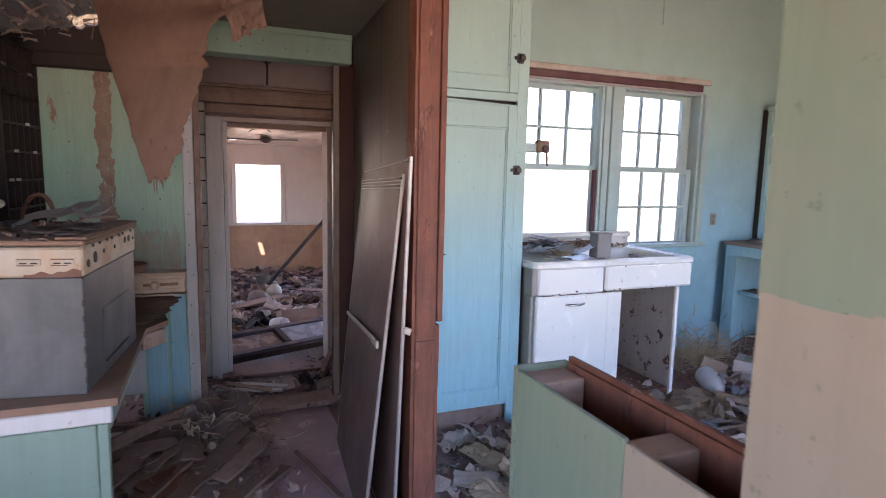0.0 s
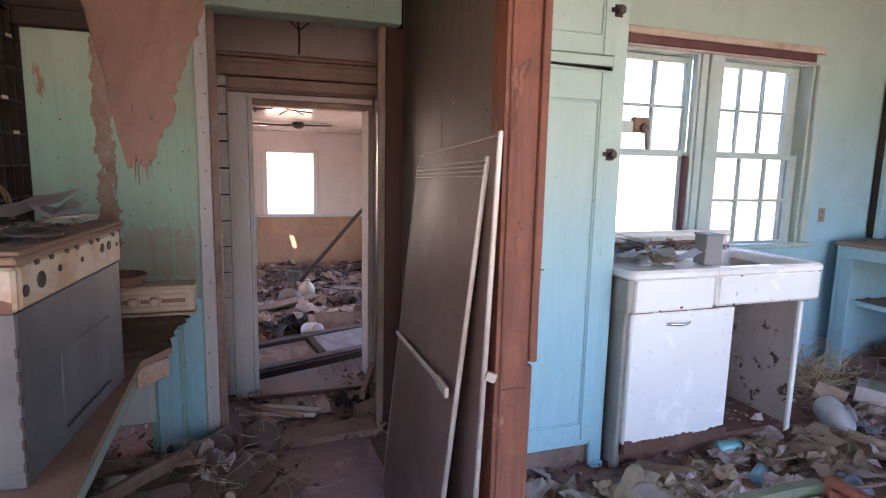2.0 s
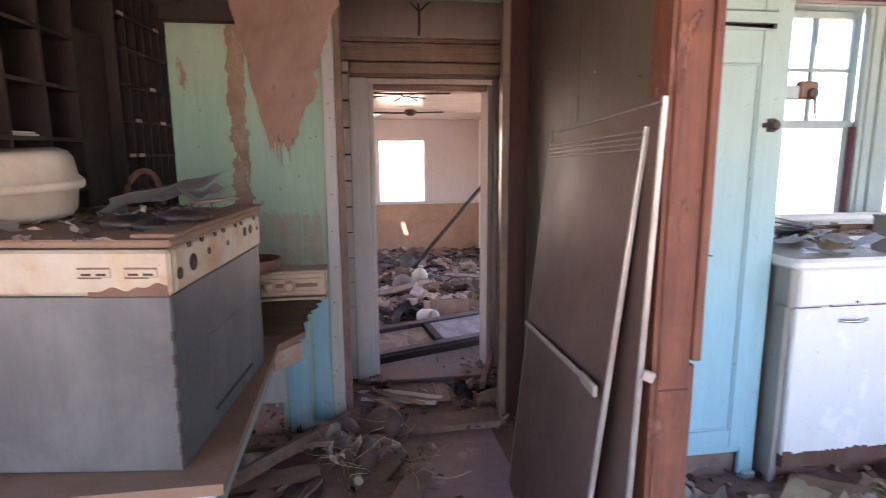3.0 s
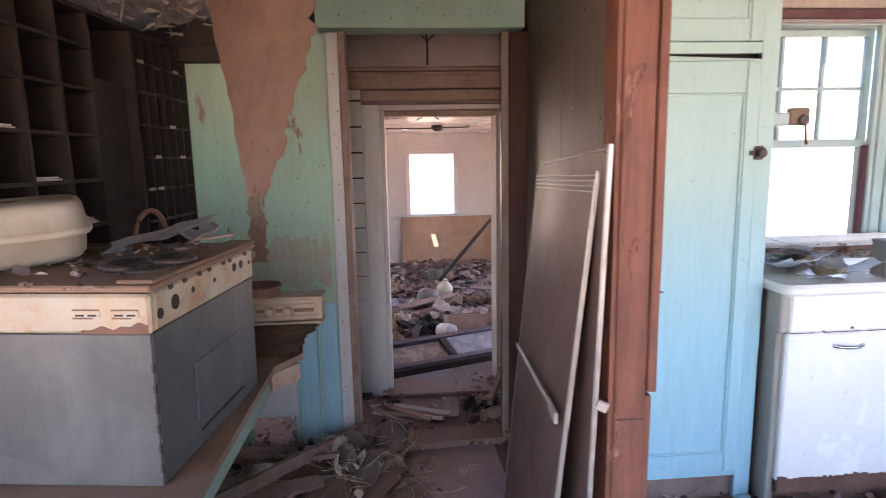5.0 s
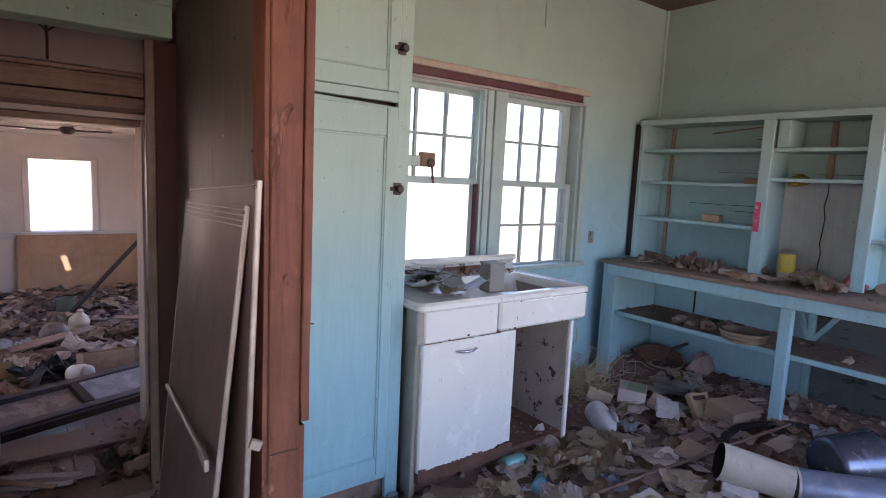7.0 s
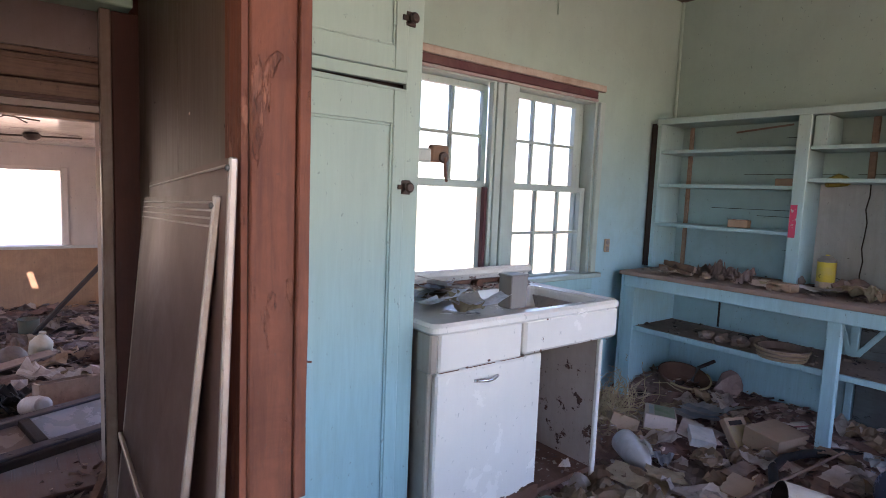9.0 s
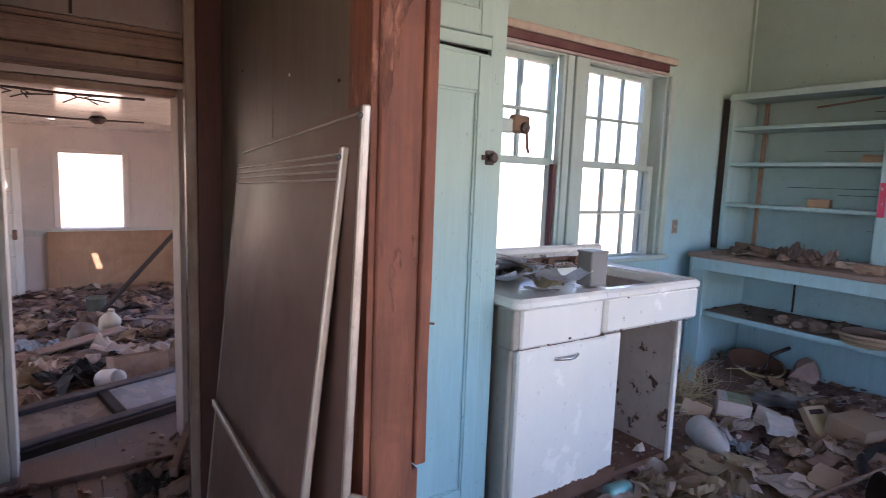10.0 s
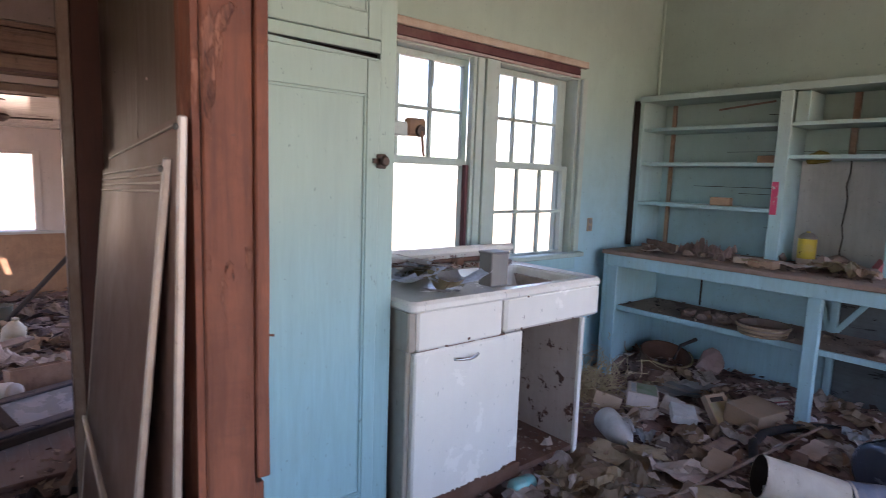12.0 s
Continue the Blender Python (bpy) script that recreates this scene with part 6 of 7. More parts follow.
plank((3.95, 3.22, 0.945), (3.84, 2.94, 0.93), 0.035, 0.02, "short dusty board on the counter", 1311, m_oldwood)
carton("matchbox", Z(3.83, 2.53, 0.893, 10), 0.06, 0.09, 0.035, (m_sheet,), "small white carton on the counter")
carton("red_packet", Z(4.02, 1.90, 0.905, 25, 30), 0.12, 0.10, 0.06, (m_red_ink,), "faded red packet leaning on the rags")
carton("brick_piece", Z(3.74, 2.38, 0.893, -10), 0.08, 0.14, 0.045, (m_lintel,), "short block of bare wood on the counter")
oil = turned("yellow_can", [(0.045, 0), (0.048, 0.003), (0.048, 0.165), (0.045, 0.168), (0.030, 0.185), (0.012, 0.190), (0.010, 0.198)], Matrix.Translation((4.11, 2.295, 0.893)), m_yellow, "faded yellow tin can with a dark top", "can",
             [(0.0475, 0.155), (0.0488, 0.157), (0.0488, 0.168), (0.030, 0.186), (0.012, 0.192)], m_grey)
part("label_band", lathe(bmesh.new(), [(0.0484, 0.004), (0.0492, 0.005), (0.0492, 0.040), (0.0484, 0.041)], Matrix.Translation((4.11, 2.295, 0.893)), 20), m_sheet, oil, "white label band")
txt = bpy.data.curves.new("lettering", "FONT")
txt.body, txt.size, txt.extrude = "Coat", 0.034, 0.0008
lt = new("lettering", txt)
lt.parent = oil
lt.matrix_world = Matrix.Translation((4.060, 2.317, 0.955)) @ Euler((radians(90), 0, radians(-66))).to_matrix().to_4x4()
lt.matrix_parent_inverse = Matrix.Translation(-ORIGIN[oil])
lt.data.materials.append(m_dark)
carton("soap_box", Z(4.08, 2.80, 1.212, 8), 0.07, 0.12, 0.05, (m_card, m_sheet, m_red_ink), "crumpled small carton on the shelf")
carton("soap_box", Z(4.10, 2.54, 1.467, -10), 0.08, 0.12, 0.06, (m_card,), "dark small carton on the shelf")
lump(4.15, 2.30, 1.48, 0.05, 0.07, 0.04, 5, surface("yellow_moss_stain", (0.25, 0.20, 0.04), 0.8, 0.9, 14, bump=0.3), "sponge", "dried yellow sponge on the shelf", "sponge")
for i, (x, y, s) in enumerate(((3.86, 2.84, 0.045), (3.88, 2.75, 0.045), (3.94, 2.70, 0.04), (3.88, 2.64, 0.05), (3.95, 2.56, 0.05), (3.88, 1.83, 0.03), (3.95, 1.6, 0.04))):
    lump(x, y, 0.501, s * 1.4, s, s * 0.8, i + 30, m_stone, "clay_lump", "dusty lump on the lower shelf", "lump", "lumps on the lower shelf")
plank((3.98, 2.70, 0.526), (4.02, 2.48, 0.526), 0.05, 0.05, "short charred block of wood on the lower shelf", 61, m_dark)
bsk = thing("basket", (3.80, 2.37, 0.501), "low round wicker basket on the lower shelf", "basket")
part("bowl", lathe(bmesh.new(), [(0.10, 0.0), (0.125, 0.03), (0.135, 0.06), (0.138, 0.068), (0.125, 0.068), (0.115, 0.03), (0.09, 0.012)], Matrix.Translation((3.80, 2.37, 0.501)), 28), m_stone, bsk)
for k in range(3):
    part("weave", tube(bmesh.new(), [(3.80 + (0.118 + 0.008 * k) * math.cos(a * 0.2618), 2.37 + (0.118 + 0.008 * k) * math.sin(a * 0.2618), 0.513 + 0.022 * k) for a in range(25)], 0.008, 6), m_cloth, bsk)

# pot, stone and hose under the counter
pot = turned("enamel_pot", [(0.12, 0), (0.15, 0.02), (0.165, 0.10), (0.172, 0.108), (0.160, 0.108), (0.14, 0.03)], Z(3.97, 3.04, 0.09, 0, 14, -8), m_rust, "rusty wide enamel pot half buried in rubbish", "pot", n=28)
part("handle", tube(bmesh.new(), [(3.86, 2.91, 0.20), (3.89, 2.89, 0.29), (4.0, 2.84, 0.33)], 0.012, 8), m_black, pot)
lump(4.09, 2.77, 0.10, 0.15, 0.07, 0.095, 71, m_redstone, "flat_stone", "reddish smooth stone leaning below the shelf", "stone")
part("rim_band", tube(bmesh.new(), [Z(3.97, 3.04, 0.09, 0, 14, -8) @ Vector((0.169 * math.cos(radians(a)), 0.169 * math.sin(radians(a)), 0.112)) for a in range(180, 331, 10)], 0.007, 6), m_tanlabel, pot, "pale rim edge")
hose_line = [(2.98, 1.98, 0.05), (3.10, 2.09, 0.07), (3.27, 2.165, 0.085), (3.42, 2.175, 0.09), (3.58, 2.13, 0.09), (3.74, 2.03, 0.09), (3.88, 1.88, 0.09), (3.95, 1.70, 0.08), (3.97, 1.45, 0.07)]
solid("hose", tube(bmesh.new(), hose_line, 0.022, 10), m_black, "thick black rubber hose curled on the floor", "hose", smooth=True)
solid("stick", tube(bmesh.new(), [(2.10, 2.215, 0.055), (2.85, 2.10, 0.10), (3.62, 1.98, 0.145)], [0.008, 0.009, 0.007], 8), m_oldwood, "long bare wooden stick across the rubbish", "stick")
m_pipe = surface("painted_stove_pipe", (0.60, 0.52, 0.42), 0.85, 0.55, 8, bump=0.1, dirt=(0.42, 0.31, 0.22), dirt_amount=0.35, dirt_scale=6)
pipe = thing("stove_pipe", (3.1, 1.8, 0.05), "bent cream-painted stove pipe lying on the floor", "pipe")
axis = [Vector((2.757, 1.945, 0.178)), Vector((2.862, 1.812, 0.145)), Vector((2.93, 1.69, 0.128)), Vector((2.975, 1.635, 0.124)), Vector((3.07, 1.54, 0.12)), Vector((3.20, 1.41, 0.118))]
part("tube", tube(bmesh.new(), [axis[0], axis[0].lerp(axis[1], 0.5), axis[1], axis[1].lerp(axis[2], 0.5), axis[2]], [0.086, 0.085, 0.083, 0.080, 0.078], 24, False), m_pipe, pipe, "", True)
part("tube", tube(bmesh.new(), axis[2:], [0.081, 0.082, 0.080, 0.079], 24, False), surface("blue_grey_duct", (0.19, 0.21, 0.27), 0.85, 0.4, 8, bump=0.08, metal=0.3, dirt=(0.42, 0.38, 0.36), dirt_amount=0.35, dirt_scale=6), pipe, "", True)
part("lining", tube(bmesh.new(), axis[:4], [0.0835, 0.081, 0.076, 0.075], 24, False), m_dark, pipe, "dark inner tube", True)
for a in (0, 2):
    d = (axis[a + 1] - axis[a]).normalized()
    part("seam", tube(bmesh.new(), [axis[a] + d * 0.002, axis[a] + d * 0.012], 0.0875 - 0.005 * (a > 0), 24, False), m_pipe, pipe)
drum = turned("metal_bucket", [(0.10, 0), (0.12, 0.005), (0.128, 0.02), (0.14, 0.24), (0.147, 0.25), (0.138, 0.25), (0.12, 0.03)], laid(3.20, 1.66, 0.165, -28, 88), surface("blue_steel_pail", (0.11, 0.14, 0.21), 0.8, 0.25, 8, bump=0.05, metal=0.6, dirt=(0.25, 0.24, 0.25), dirt_amount=0.35), "dented blue steel pail lying on its side", "bucket", n=28)

# dry weeds beside the sink
r = rng(80)
bm = bmesh.new()
for i in range(380):
    x, y = 3.14 + r.gauss(0, 0.17), 3.10 + r.gauss(0, 0.09)
    z = 0.04 + abs(r.gauss(0, 0.09))
    p = Vector((min(3.57, max(2.62, x)), min(3.36, y), z))
    d = Vector((r.gauss(0, 1), r.gauss(0, 0.6), r.gauss(0.25, 0.5))).normalized()
    pts = [p]
    for k in range(4):
        d = (d + Vector((r.gauss(0, 0.35), r.gauss(0, 0.35), r.gauss(-0.05, 0.3)))).normalized()
        q = pts[-1] + d * r.uniform(0.03, 0.06)
        q.z = min(0.36, max(0.02, q.z))
        q.y = min(3.40, q.y)
        pts.append(q)
    tube(bm, pts, r.uniform(0.0014, 0.0028), 4, False)
tagged(mesh_object("dry_weeds", bm, m_twig), "tangle of dry straw-coloured weeds beside the sink", "weeds", "", "stuff")
bm = bmesh.new()
for i in range(46):
    p = Vector((-0.05 + r.gauss(0, 0.16), 2.95 + r.gauss(0, 0.18), 0.08 + abs(r.gauss(0, 0.04))))
    d = Vector((r.gauss(0, 1), r.gauss(0, 1), r.gauss(0.1, 0.3))).normalized()
    pts = [p]
    for k in range(4):
        d = (d + Vector((r.gauss(0, 0.3), r.gauss(0, 0.3), r.gauss(0, 0.2)))).normalized()
        q = pts[-1] + d * r.uniform(0.03, 0.07)
        q.z = min(0.22, max(0.03, q.z))
        pts.append(q)
    tube(bm, pts, r.uniform(0.001, 0.002), 4, False)
tagged(mesh_object("dry_stalks", bm, m_twig), "thin dry stalks and wire over the hall rubbish", "stalks", "", "stuff")

# bottles and pots among the hall boards
BOT = [(0.02, 0), (0.042, 0.004), (0.045, 0.02), (0.045, 0.13), (0.036, 0.16), (0.018, 0.18), (0.016, 0.21), (0.018, 0.212), (0.018, 0.222), (0.012, 0.223)]
m_dustyglass = surface("dust_caked_glass", (0.075, 0.055, 0.045), 0.7, 0.6, 9, bump=0.2, dirt=(0.17, 0.12, 0.095), dirt_amount=0.5, dirt_scale=7)
turned("bottle", BOT, laid(-0.012, 3.07, 0.085, 256, 94), m_dustyglass, "dust-caked brown bottle lying on the boards", "bottle", [(0.018, 0.222), (0.019, 0.224), (0.019, 0.236), (0.004, 0.237)], m_plastic)
turned("bottle", BOT, laid(-0.15, 3.14, 0.085, 285, 90), m_dustyglass, "dust-caked brown bottle lying on the boards", "bottle")
turned("round_pot", [(0.03, 0), (0.07, 0.01), (0.10, 0.06), (0.105, 0.10), (0.09, 0.15), (0.06, 0.17), (0.05, 0.165)], Z(0.02, 3.28, 0.03, 20, 35, 20) @ Matrix.Scale(0.78, 4), m_dustyglass, "round dusty pot tipped on its side", "pot", n=24)
turned("round_pot", [(0.03, 0), (0.06, 0.01), (0.085, 0.05), (0.085, 0.09), (0.07, 0.12), (0.04, 0.13)], Z(-0.14, 3.24, 0.03, 60, 25, -20) @ Matrix.Scale(0.8, 4), m_dustyglass, "round dusty pot among the boards", "pot", n=24)
turned("porcelain_socket", [(0.045, 0), (0.05, 0.012), (0.03, 0.02), (0.024, 0.024), (0.024, 0.055), (0.018, 0.06)], Z(-0.50, 3.08, 0.05, 0, 12, -10), m_enamel, "small white porcelain lamp socket on a plate", "lamp socket")
loose_sheet("plastic_bag", -0.12, 3.05, 0.08, 0.16, 0.13, 931, m_sheet, "crumpled clear plastic bag on the boards", "bag", 0.09, n=10)
loose_sheet("plastic_bag", -0.2, 3.18, 0.09, 0.14, 0.10, 932, m_sheet, "crumpled whitish plastic bag on the boards", "bag", 0.08, n=10)
loose_sheet("black_rag", 0.55, 3.66, 0.03, 0.20, 0.12, 933, m_black, "crumpled black rag by the door post", "rag", 0.08, n=10)
plank((0.58, 3.62, 0.07), (0.70, 3.92, 0.12), 0.05, 0.03, "short broken board by the door post", 63)
plank((0.52, 3.50, 0.05), (0.70, 3.58, 0.06), 0.05, 0.03, "short broken board by the door post", 64)

# ---- on the cooker ----
tank = thing("plastic_tank", (-0.72, 2.12, 1.155), "yellowed white moulded plastic tank with an open filler hole", "tank")
bm = bmesh.new()
turn = Z(-0.80, 2.12, 1.158, 27, 2, -3)
rings = []
for z, k in ((0.0, 0.78), (0.006, 0.86), (0.018, 0.92), (0.056, 0.95), (0.060, 1.0), (0.064, 1.02), (0.074, 1.02), (0.078, 1.0), (0.080, 0.97), (0.120, 0.945), (0.132, 0.91), (0.138, 0.84), (0.140, 0.5)):
    row = []
    for i in range(48):
        a = 2 * math.pi * (i + 0.5) / 48
        rad = 0.150 * k * (abs(math.cos(a) / 1.25) ** 5 + abs(math.sin(a)) ** 5) ** (-1 / 5)
        row.append(bm.verts.new(turn @ Vector((rad * math.cos(a), rad * math.sin(a), z))))
    rings.append(row)
for a, b in zip(rings, rings[1:]):
    for k in range(48):
        bm.faces.new((a[k], a[(k + 1) % 48], b[(k + 1) % 48], b[k]))
bm.faces.new(rings[0][::-1])
bm.faces.new(rings[-1])
part("body", bm, m_plastic, tank, "", True)
part("filler_neck", lathe(bmesh.new(), [(0.045, 0.125), (0.043, 0.142), (0.036, 0.147), (0.030, 0.145), (0.030, 0.13)], turn @ Matrix.Translation((0.03, -0.03, -0.005)), 20), m_plastic, tank, "", True)
part("filler_hole", lathe(bmesh.new(), [(0.029, 0.137), (0.029, 0.1455), (0.02, 0.146)], turn @ Matrix.Translation((0.03, -0.03, -0.0045)), 16), m_dark, tank, "dark filler opening")
HOB = 1.154
loose_sheet("bent_plate", -0.47, 2.22, HOB + 0.05, 0.28, 0.12, 951, m_jug, "bent dirty white metal plate on the hob", "plate", 0.012, yaw=48, tilt=(-22, -10), thick=0.004)
loose_sheet("bent_plate", -0.42, 2.30, HOB + 0.025, 0.12, 0.10, 952, m_jug, "curled dirty white metal scrap on the hob", "plate", 0.02, yaw=30, curl=0.2, thick=0.003)
plank((-0.44, 2.30, HOB + 0.02), (-0.36, 2.40, HOB + 0.02), 0.03, 0.006, "thin splinter of board on the hob", 65, m_lintel, (1, 0, 0))
for i, (x, y, s) in enumerate(((-0.40, 1.96, 0.05), (-0.46, 1.99, 0.055), (-0.38, 2.03, 0.05))):
    turned("burner_ring", [(s * 0.5, 0), (s, 0.002), (s, 0.010), (s * 0.6, 0.012), (s * 0.4, 0.004)], Z(x, y, HOB + 0.003 + 0.004 * i, 0, 3, 3), m_iron, "loose rusted burner ring on the hob", "burner ring", group="burner rings")
turned("jar_lid", [(0.035, 0), (0.038, 0.004), (0.038, 0.016), (0.03, 0.018)], Matrix.Translation((-0.60, 2.24, HOB + 0.002)), m_galv, "dusty metal jar lid on the hob", "lid")
solid("wire_loop", tube(bmesh.new(), [(-0.58 + 0.045 * math.cos(a * 0.26), 2.40 + 0.02 * math.sin(a * 0.26), HOB + 0.008 + 0.085 * math.sin(a * 0.26)) for a in range(13)], 0.008, 6), m_rust, "bent brown wire loop standing on the hob", "wire")
litter("hob_litter", 120, -0.8, -0.36, 1.9, 2.36, (0.006, 0.03), lambda x, y: HOB, m_earth, "rust flakes and crumbs on the hob", 13, 0.006, 0.3)

# lower boards of the green wall
wb = bpy.data.objects["wall_green"]
m_wornband = surface("worn_tan_undercoat", (0.40, 0.31, 0.225), 0.7, 0.8, 14, (5, 5, 0.8), 0.4, dirt=(0.31, 0.43, 0.33), dirt_amount=0.44, dirt_scale=12)
m_barestrip = surface("bare_flaking_wood", (0.27, 0.165, 0.115), 0.55, 0.85, 14, (5, 5, 0.6), 0.6, dirt=(0.40, 0.35, 0.26), dirt_amount=0.35, dirt_scale=7, peel=(0.34, 0.42, 0.33), peel_at=0.62, peel_scale=8, peel_stretch=(3, 3, 0.7))
for x0, x1, d in ((-0.37, -0.275, 0.03), (-0.26, -0.178, 0.012)):
    part("panel_board", boxed((x0, x1, 3.379 - d, 3.379, 0.03, 0.72), bev=0.003), m_bluepeel, wb, "flaking blue board")
bm = bmesh.new()
for k in range(70):
    z = 0.92 + 0.93 * k / 70
    a = -0.55 + 0.024 * noise.noise(Vector((z * 9, 0, 1))) + 0.016 * noise.noise(Vector((z * 31, 0, 1)))
    b = -0.482 + 0.026 * noise.noise(Vector((z * 8, 5, 1))) + 0.018 * noise.noise(Vector((z * 37, 2, 1)))
    box(bm, a, b, 3.3765, 3.379, z, z + 0.0132)
part("bare_strip", bm, m_barestrip, wb, "bare brown strip where the paint has come off")
bm = bmesh.new()
for k in range(60):
    x = -0.60 + 0.405 * k / 60
    hi = 1.02 + 0.07 * noise.noise(Vector((x * 11, 4, 1))) + 0.05 * noise.noise(Vector((x * 47, 2, 1)))
    lo = 0.80 + 0.05 * noise.noise(Vector((x * 13, 9, 1)))
    if noise.noise(Vector((x * 90, 1, 5))) < 0.25:
        box(bm, x, x + 0.0068, 3.3772, 3.379, lo, hi)
part("bare_band", bm, m_wornband, wb, "tan worn band above the counter")
part("bare_board", boxed((-0.62, -0.385, 3.372, 3.379, 0.165, 0.70), bev=0.002), m_white, wb, "bare board with white flakes")
part("skirting", boxed((-0.26, -0.10, 3.345, 3.366, 0.0, 0.06), bev=0.003), m_bluepeel, wb)

# ---- back room things ----
m_bucket = surface("dull_green_bucket", (0.085, 0.095, 0.07), 0.8, 0.5, 8, bump=0.1, dirt=(0.14, 0.11, 0.085), dirt_amount=0.4, dirt_scale=9)
m_dooredge = surface("dark_blue_door_edge", (0.032, 0.034, 0.055), 0.7, 0.35, 8, ALONG_X, 0.1, dirt=(0.10, 0.085, 0.08), dirt_amount=0.35, dirt_scale=9, spec=0.5)
m_dustpane = surface("dusty_door_panel", (0.17, 0.135, 0.125), 0.8, 0.28, 8, bump=0.05, dirt=(0.24, 0.20, 0.19), dirt_amount=0.4, dirt_scale=5, spec=0.5)
m_greypane = surface("pale_grey_blue_panel", (0.20, 0.225, 0.27), 0.85, 0.3, 8, bump=0.04, dirt=(0.25, 0.23, 0.23), dirt_amount=0.35, dirt_scale=6, spec=0.5)
fd = thing("fallen_door", (0.45, 4.4, -0.05), "fallen glazed door with blue-white paint lying behind the threshold", "door")
fm = Matrix.Translation((-0.30, 3.99, 0.055)) @ Matrix.Rotation(radians(20.5), 4, "Z") @ Matrix.Rotation(radians(16), 4, "X")
part("rail", boxed((0, 1.7, 0, 0.045, 0, 0.04), bev=0.004, m=fm), m_dooredge, fd, "dark lower edge")
part("rail", boxed((0, 1.7, 0.25, 0.29, 0, 0.045), bev=0.004, m=fm), m_dooredge, fd)
part("cross_rail", boxed((0.80, 0.85, 0.046, 0.249, 0.0, 0.042), bev=0.004, m=fm), m_dark, fd)
part("panel", boxed((0.0, 0.798, 0.046, 0.249, 0.004, 0.014), m=fm), m_dustpane, fd)
part("panel", boxed((0.852, 1.7, 0.046, 0.249, 0.018, 0.032), m=fm), m_greypane, fd)
part("edge", boxed((0, 1.7, -0.02, -0.001, -0.02, 0.03), bev=0.004, m=fm), m_dark, fd)
bx = thing("wooden_drawer", (0.64, 5.0, 0), "empty dark brown wooden drawer tipped on the heap", "drawer")
bxm = Z(0.62, 5.05, 0.0, 8, -12, 0)
for s in ((-0.15, 0.15, -0.10, -0.085, 0, 0.16), (-0.15, 0.15, 0.085, 0.10, 0, 0.16), (-0.15, -0.135, -0.085, 0.085, 0, 0.16), (0.135, 0.15, -0.085, 0.085, 0, 0.16), (-0.135, 0.135, -0.085, 0.085, 0, 0.012)):
    part("side", boxed(s, bev=0.002, m=bxm), m_oldwood, bx)
loose_sheet("drawer_front", 0.86, 5.12, 0.06, 0.26, 0.26, 961, m_oldwood, "loose brown drawer bottom lying on the heap", "board", 0.006, yaw=-10, tilt=(18, 6), thick=0.012)
turned("plastic_jug", JUG, Z(0.56, 6.45, -0.04, 0, 10, 6) @ Matrix.Diagonal((1.2, 1.2, 0.7, 1)), m_plastic, "white plastic jug standing on the heap", "jug", CAP, m_plastic)
turned("glass_globe", [(0.03, 0), (0.07, 0.02), (0.10, 0.07), (0.105, 0.11), (0.09, 0.16), (0.06, 0.19), (0.05, 0.2)], Z(0.36, 6.2, -0.06, 0, 30, 10), m_dustyglass, "dusty round glass globe on the heap", "globe", n=24)
turned("bottle", [(0.03, 0), (0.05, 0.005), (0.055, 0.02), (0.055, 0.12), (0.045, 0.14), (0.04, 0.16), (0.046, 0.162), (0.046, 0.18), (0.02, 0.182)], laid(0.42, 4.98, 0.06, -65, 75), m_jug, "milky plastic bottle lying on the heap", "bottle")
turned("bucket", [(0.09, 0), (0.10, 0.01), (0.115, 0.20), (0.12, 0.21), (0.11, 0.21), (0.095, 0.02)], Matrix.Translation((0.53, 7.45, -0.10)) @ Matrix.Scale(0.75, 4), m_bucket, "grey-green bucket standing before the wainscot", "bucket", n=24)
r = rng(90)
for i, (x, y, w, d, mat, nm, lb, ct_) in enumerate(((0.26, 5.15, 0.34, 0.26, m_black, "black_cloth", "crumpled black cloth on the heap", "cloth"), (0.38, 5.25, 0.26, 0.2, m_black, "black_cloth", "crumpled black cloth on the heap", "cloth"),
                                          (0.12, 5.40, 0.30, 0.14, m_sheet, "white_cloth", "long whitish cloth on the heap", "cloth"), (0.06, 6.0, 0.22, 0.30, m_blue_ink, "blue_jeans", "faded blue jeans on the heap", "trousers"),
                                          (0.60, 5.55, 0.36, 0.2, m_sheet, "paper_sheet", "large crumpled paper on the heap", "paper"), (0.98, 5.4, 0.26, 0.2, m_cloth, "brown_cloth", "tan cloth on the heap", "cloth"),
                                          (0.15, 4.8, 0.3, 0.16, m_card, "cardboard_piece", "dark cardboard on the heap", "cardboard"), (0.5, 4.75, 0.12, 0.1, m_cloth, "brown_cloth", "small tan cloth on the heap", "cloth"),
                                          (0.95, 6.0, 0.26, 0.2, m_oldwood, "cardboard_piece", "dark box side on the heap", "cardboard"))):
    loose_sheet(nm, x, y, back_mound(x, y) + 0.06, w, d, 970 + i, mat, lb, ct_, 0.10, n=12, thick=0.003)
for i in range(26):
    x, y = r.uniform(-0.3, 1.5), r.uniform(4.9, 8.4)
    mat = r.choice((m_card, m_card, m_cloth, m_oldwood))
    loose_sheet("paper_sheet", x, y, back_mound(x, y) + 0.05, r.uniform(0.15, 0.35), r.uniform(0.12, 0.25), 1000 + i, mat, "crumpled paper on the back room heap", "paper", 0.07, tilt=(r.gauss(0, 12), r.gauss(0, 12)), group="papers on the heap")
plank((0.10, 5.75, 0.05), (0.62, 6.05, 0.08), 0.07, 0.015, "flat grey board on the heap", 66, up=(0, 1, 0.3))
plank((0.85, 6.6, 0.02), (1.25, 6.2, 0.06), 0.06, 0.015, "flat grey board on the heap", 67, up=(1, 0.6, 0.3))
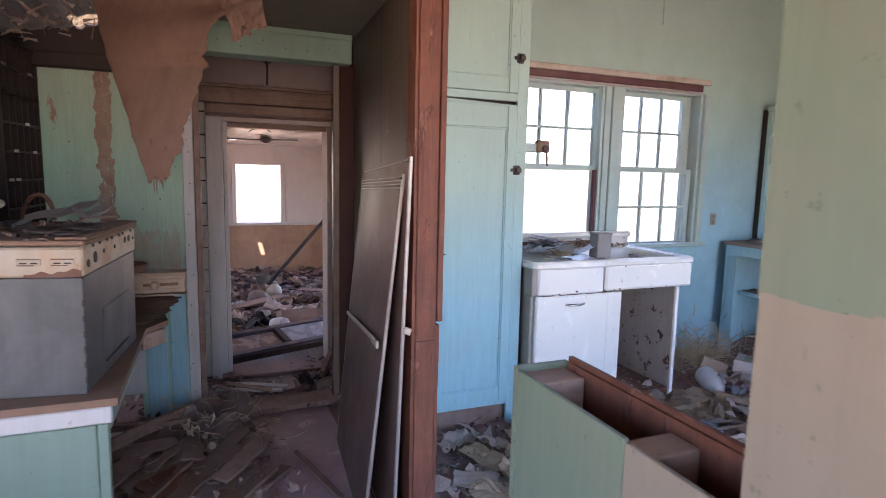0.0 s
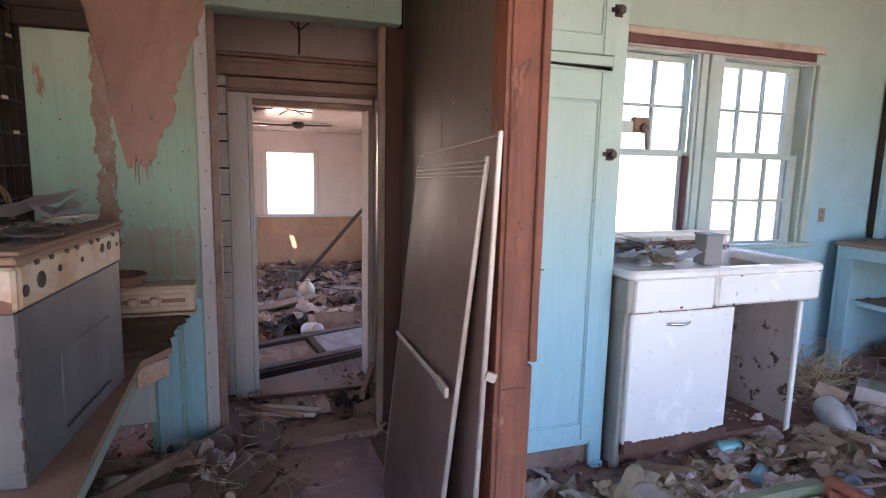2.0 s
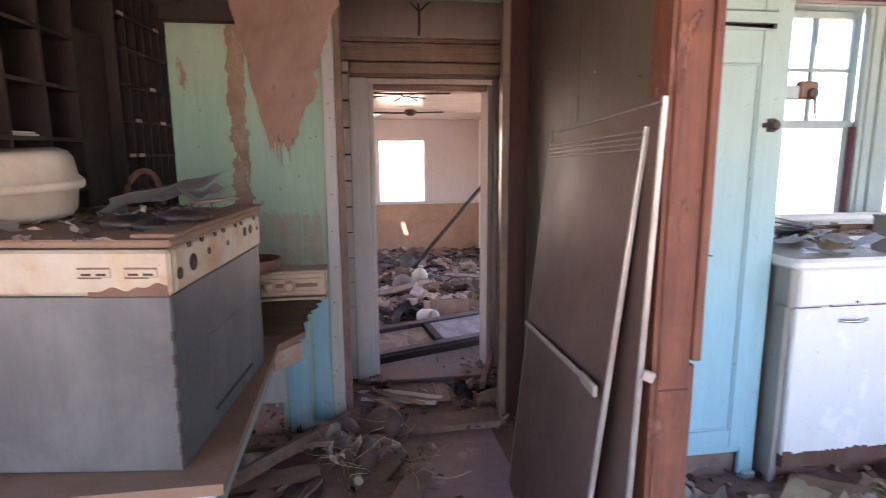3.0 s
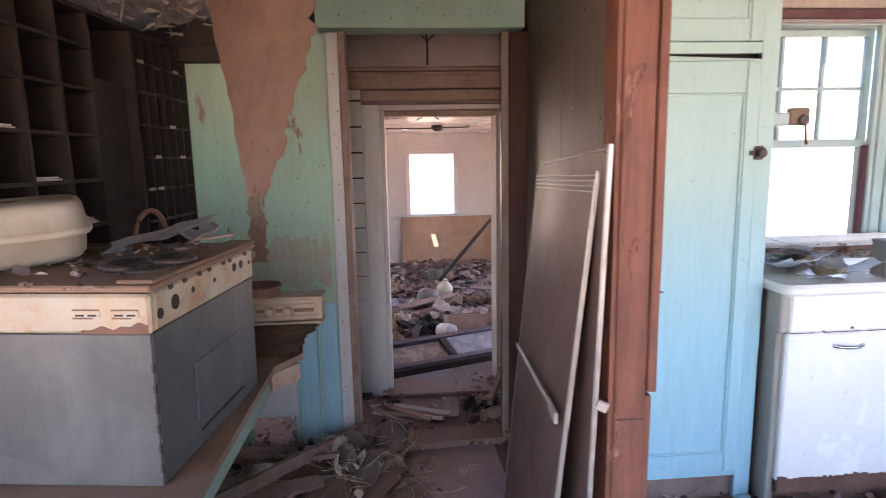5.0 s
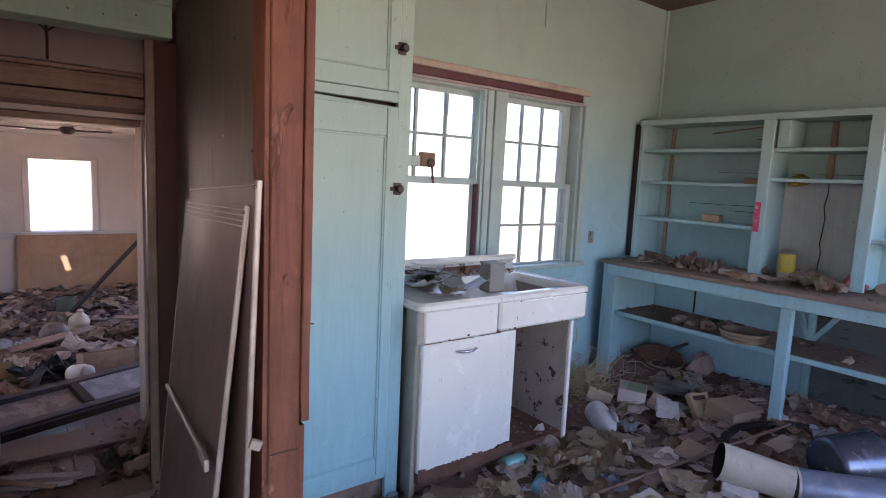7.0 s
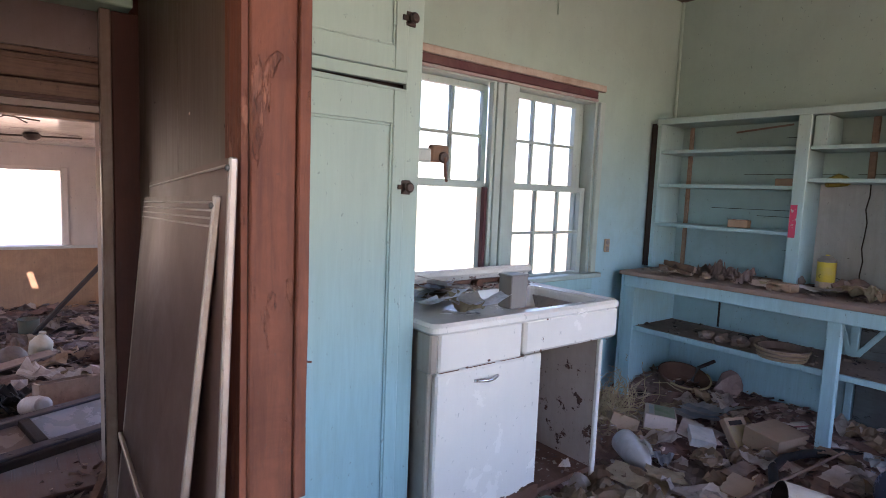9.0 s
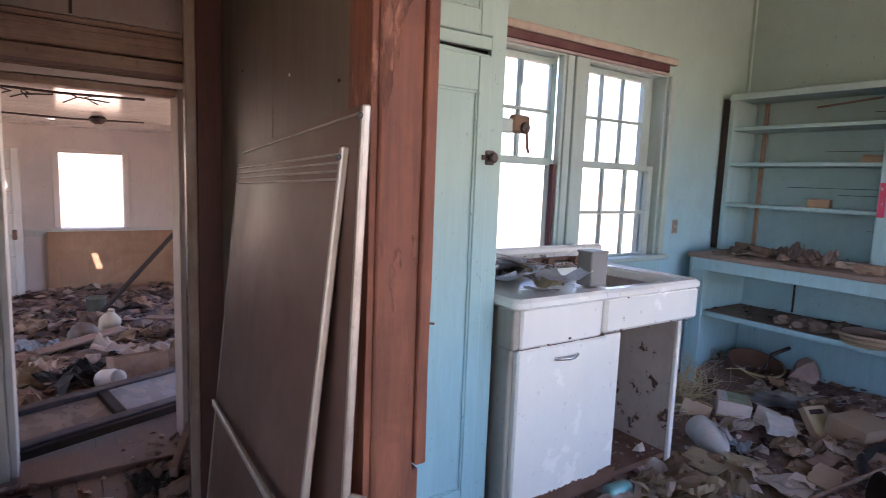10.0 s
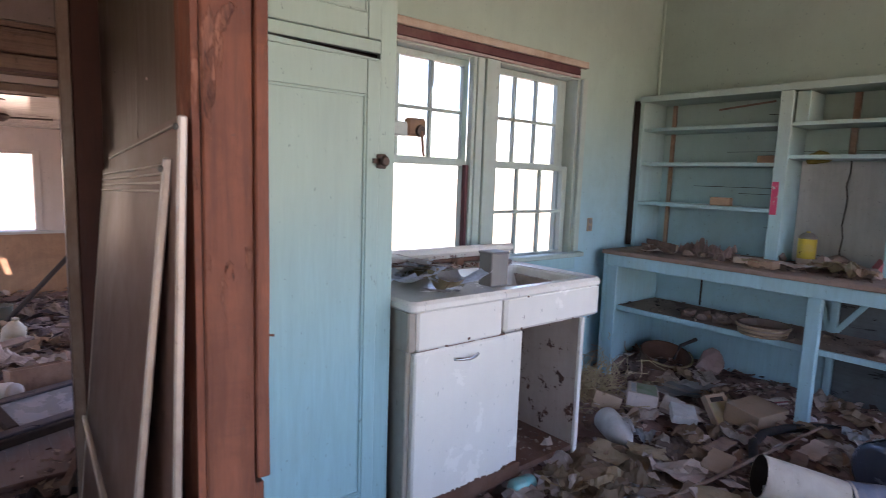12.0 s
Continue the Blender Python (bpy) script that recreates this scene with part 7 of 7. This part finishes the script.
dl = thing("door_leaf", (-0.15, 8.62, -0.15), "open white panelled door with flaking paint and a rim lock", "door")
for k in range(7):
    part("panel", boxed((-0.44, -0.12, 8.615, 8.63, -0.13 + k * 0.225, 0.085 + k * 0.225), bev=0.004), m_white, dl)
part("stile", boxed((-0.118, -0.045, 8.60, 8.64, -0.14, 1.45), bev=0.004), m_white, dl)
part("lock", boxed((-0.13, -0.09, 8.585, 8.599, 0.50, 0.60), bev=0.004), m_rust, dl, "rusty rim lock")
solid("leaning_pole", tube(bmesh.new(), [(0.545, 7.02, 0.0), (1.66, 7.0, 1.28)], 0.022, 8), m_dark, "long dark pole leaning in the back room", "pole")
cl = thing("ceiling_wreckage", (0.45, 8.0, 1.6), "torn wiring and laths hanging from the back room ceiling", "wiring")
part("lath", tube(bmesh.new(), [(-0.2, 5.9, 1.785), (0.3, 5.88, 1.77), (0.80, 5.95, 1.785)], 0.009, 6), m_dark, cl)
part("lath", tube(bmesh.new(), [(-0.4, 7.6, 1.735), (0.4, 7.55, 1.715), (1.0, 7.65, 1.735)], 0.009, 6), m_dark, cl)
part("ceiling_rose", lathe(bmesh.new(), [(0.03, -0.05), (0.06, -0.03), (0.075, 0.0), (0.05, 0.02)], Matrix.Translation((0.60, 7.5, 1.73)), 14), m_dark, cl)
r = rng(95)
for k in range(9):
    x = r.uniform(-0.2, 0.55)
    part("wire", tube(bmesh.new(), [(x, 5.9, 1.78), (x + r.uniform(-0.1, 0.1), 5.85, 1.75), (x + r.uniform(-0.2, 0.2), 5.8, 1.70 + r.uniform(0, 0.05))], 0.005, 5), m_dark, cl)

# nail heads and screw holes
r = rng(99)
for name, spots in (("trim_left", [(-0.145 + r.uniform(-0.015, 0.015), 3.3505, 0.15 + 0.16 * i) for i in range(11)]),
                    ("beam", [(-0.1 + 0.11 * i, 3.2685, 1.95 + r.uniform(0, 0.06)) for i in range(7)]),
                    ("wall_green", [(r.uniform(-0.75, -0.2), 3.3785, r.uniform(0.9, 1.75)) for i in range(9)])):
    for x, y, z in spots:
        part("nail_head", lathe(bmesh.new(), [(0.0035, 0), (0.003, 0.0015)], Matrix.Translation((x, y, z)) @ Matrix.Rotation(radians(90), 4, "X"), 8), m_rust, bpy.data.objects[name])
for i in range(12):
    y, z = r.uniform(2.2, 3.2), r.uniform(1.0, 2.0)
    part("nail_head", lathe(bmesh.new(), [(0.0035, 0), (0.003, 0.002)], Matrix.Translation((0.654 + 0.0454 * (y - 2.09), y, z)) @ Matrix.Rotation(radians(-90), 4, "Y"), 8), m_sheet if i % 3 == 0 else m_dark, bpy.data.objects["wall_panel"])

litter("hob_scraps", 80, -0.80, -0.42, 1.75, 2.36, (0.005, 0.026), lambda x, y: HOB + 0.002, m_earth, "splinters and flakes on the hob", 61, 0.006)

# pale crumpled papers in front of the sink and along the tall cabinet
m_tanpaper = surface("tan_crumpled_paper", (0.62, 0.49, 0.34), 0.8, 0.85, 12, bump=0.2, dirt=(0.42, 0.31, 0.20), dirt_amount=0.35, dirt_scale=12)
r = rng(77)
for i in range(26):
    x, y = r.uniform(0.95, 2.35), r.uniform(1.95, 2.52)
    loose_sheet("crumpled_paper", x, y, mound(x, y) + 0.048, r.uniform(0.09, 0.20), r.uniform(0.07, 0.15), 700 + i, (m_tanpaper, m_tanpaper, m_sheet)[i % 3],
                "crumpled tan paper on the kitchen floor rubbish", "paper", 0.032, tilt=(r.uniform(-15, 15), r.uniform(-15, 15)), n=7, curl=r.uniform(0, 0.1), group="crumpled floor papers")
r = rng(88)
for i in range(26):
    x, y = r.uniform(0.90, 2.75), r.uniform(1.75, 2.50)
    loose_sheet("cardboard_piece", x, y, mound(x, y) + 0.055, r.uniform(0.14, 0.27), r.uniform(0.10, 0.18), 1400 + i, (m_tanpaper, m_sheet, m_card, m_tanpaper)[i % 4],
                "flat torn piece of tan card on the kitchen floor", "cardboard", 0.014, tilt=(r.uniform(-9, 9), r.uniform(-9, 9)), n=5, group="flat cards on the kitchen floor")
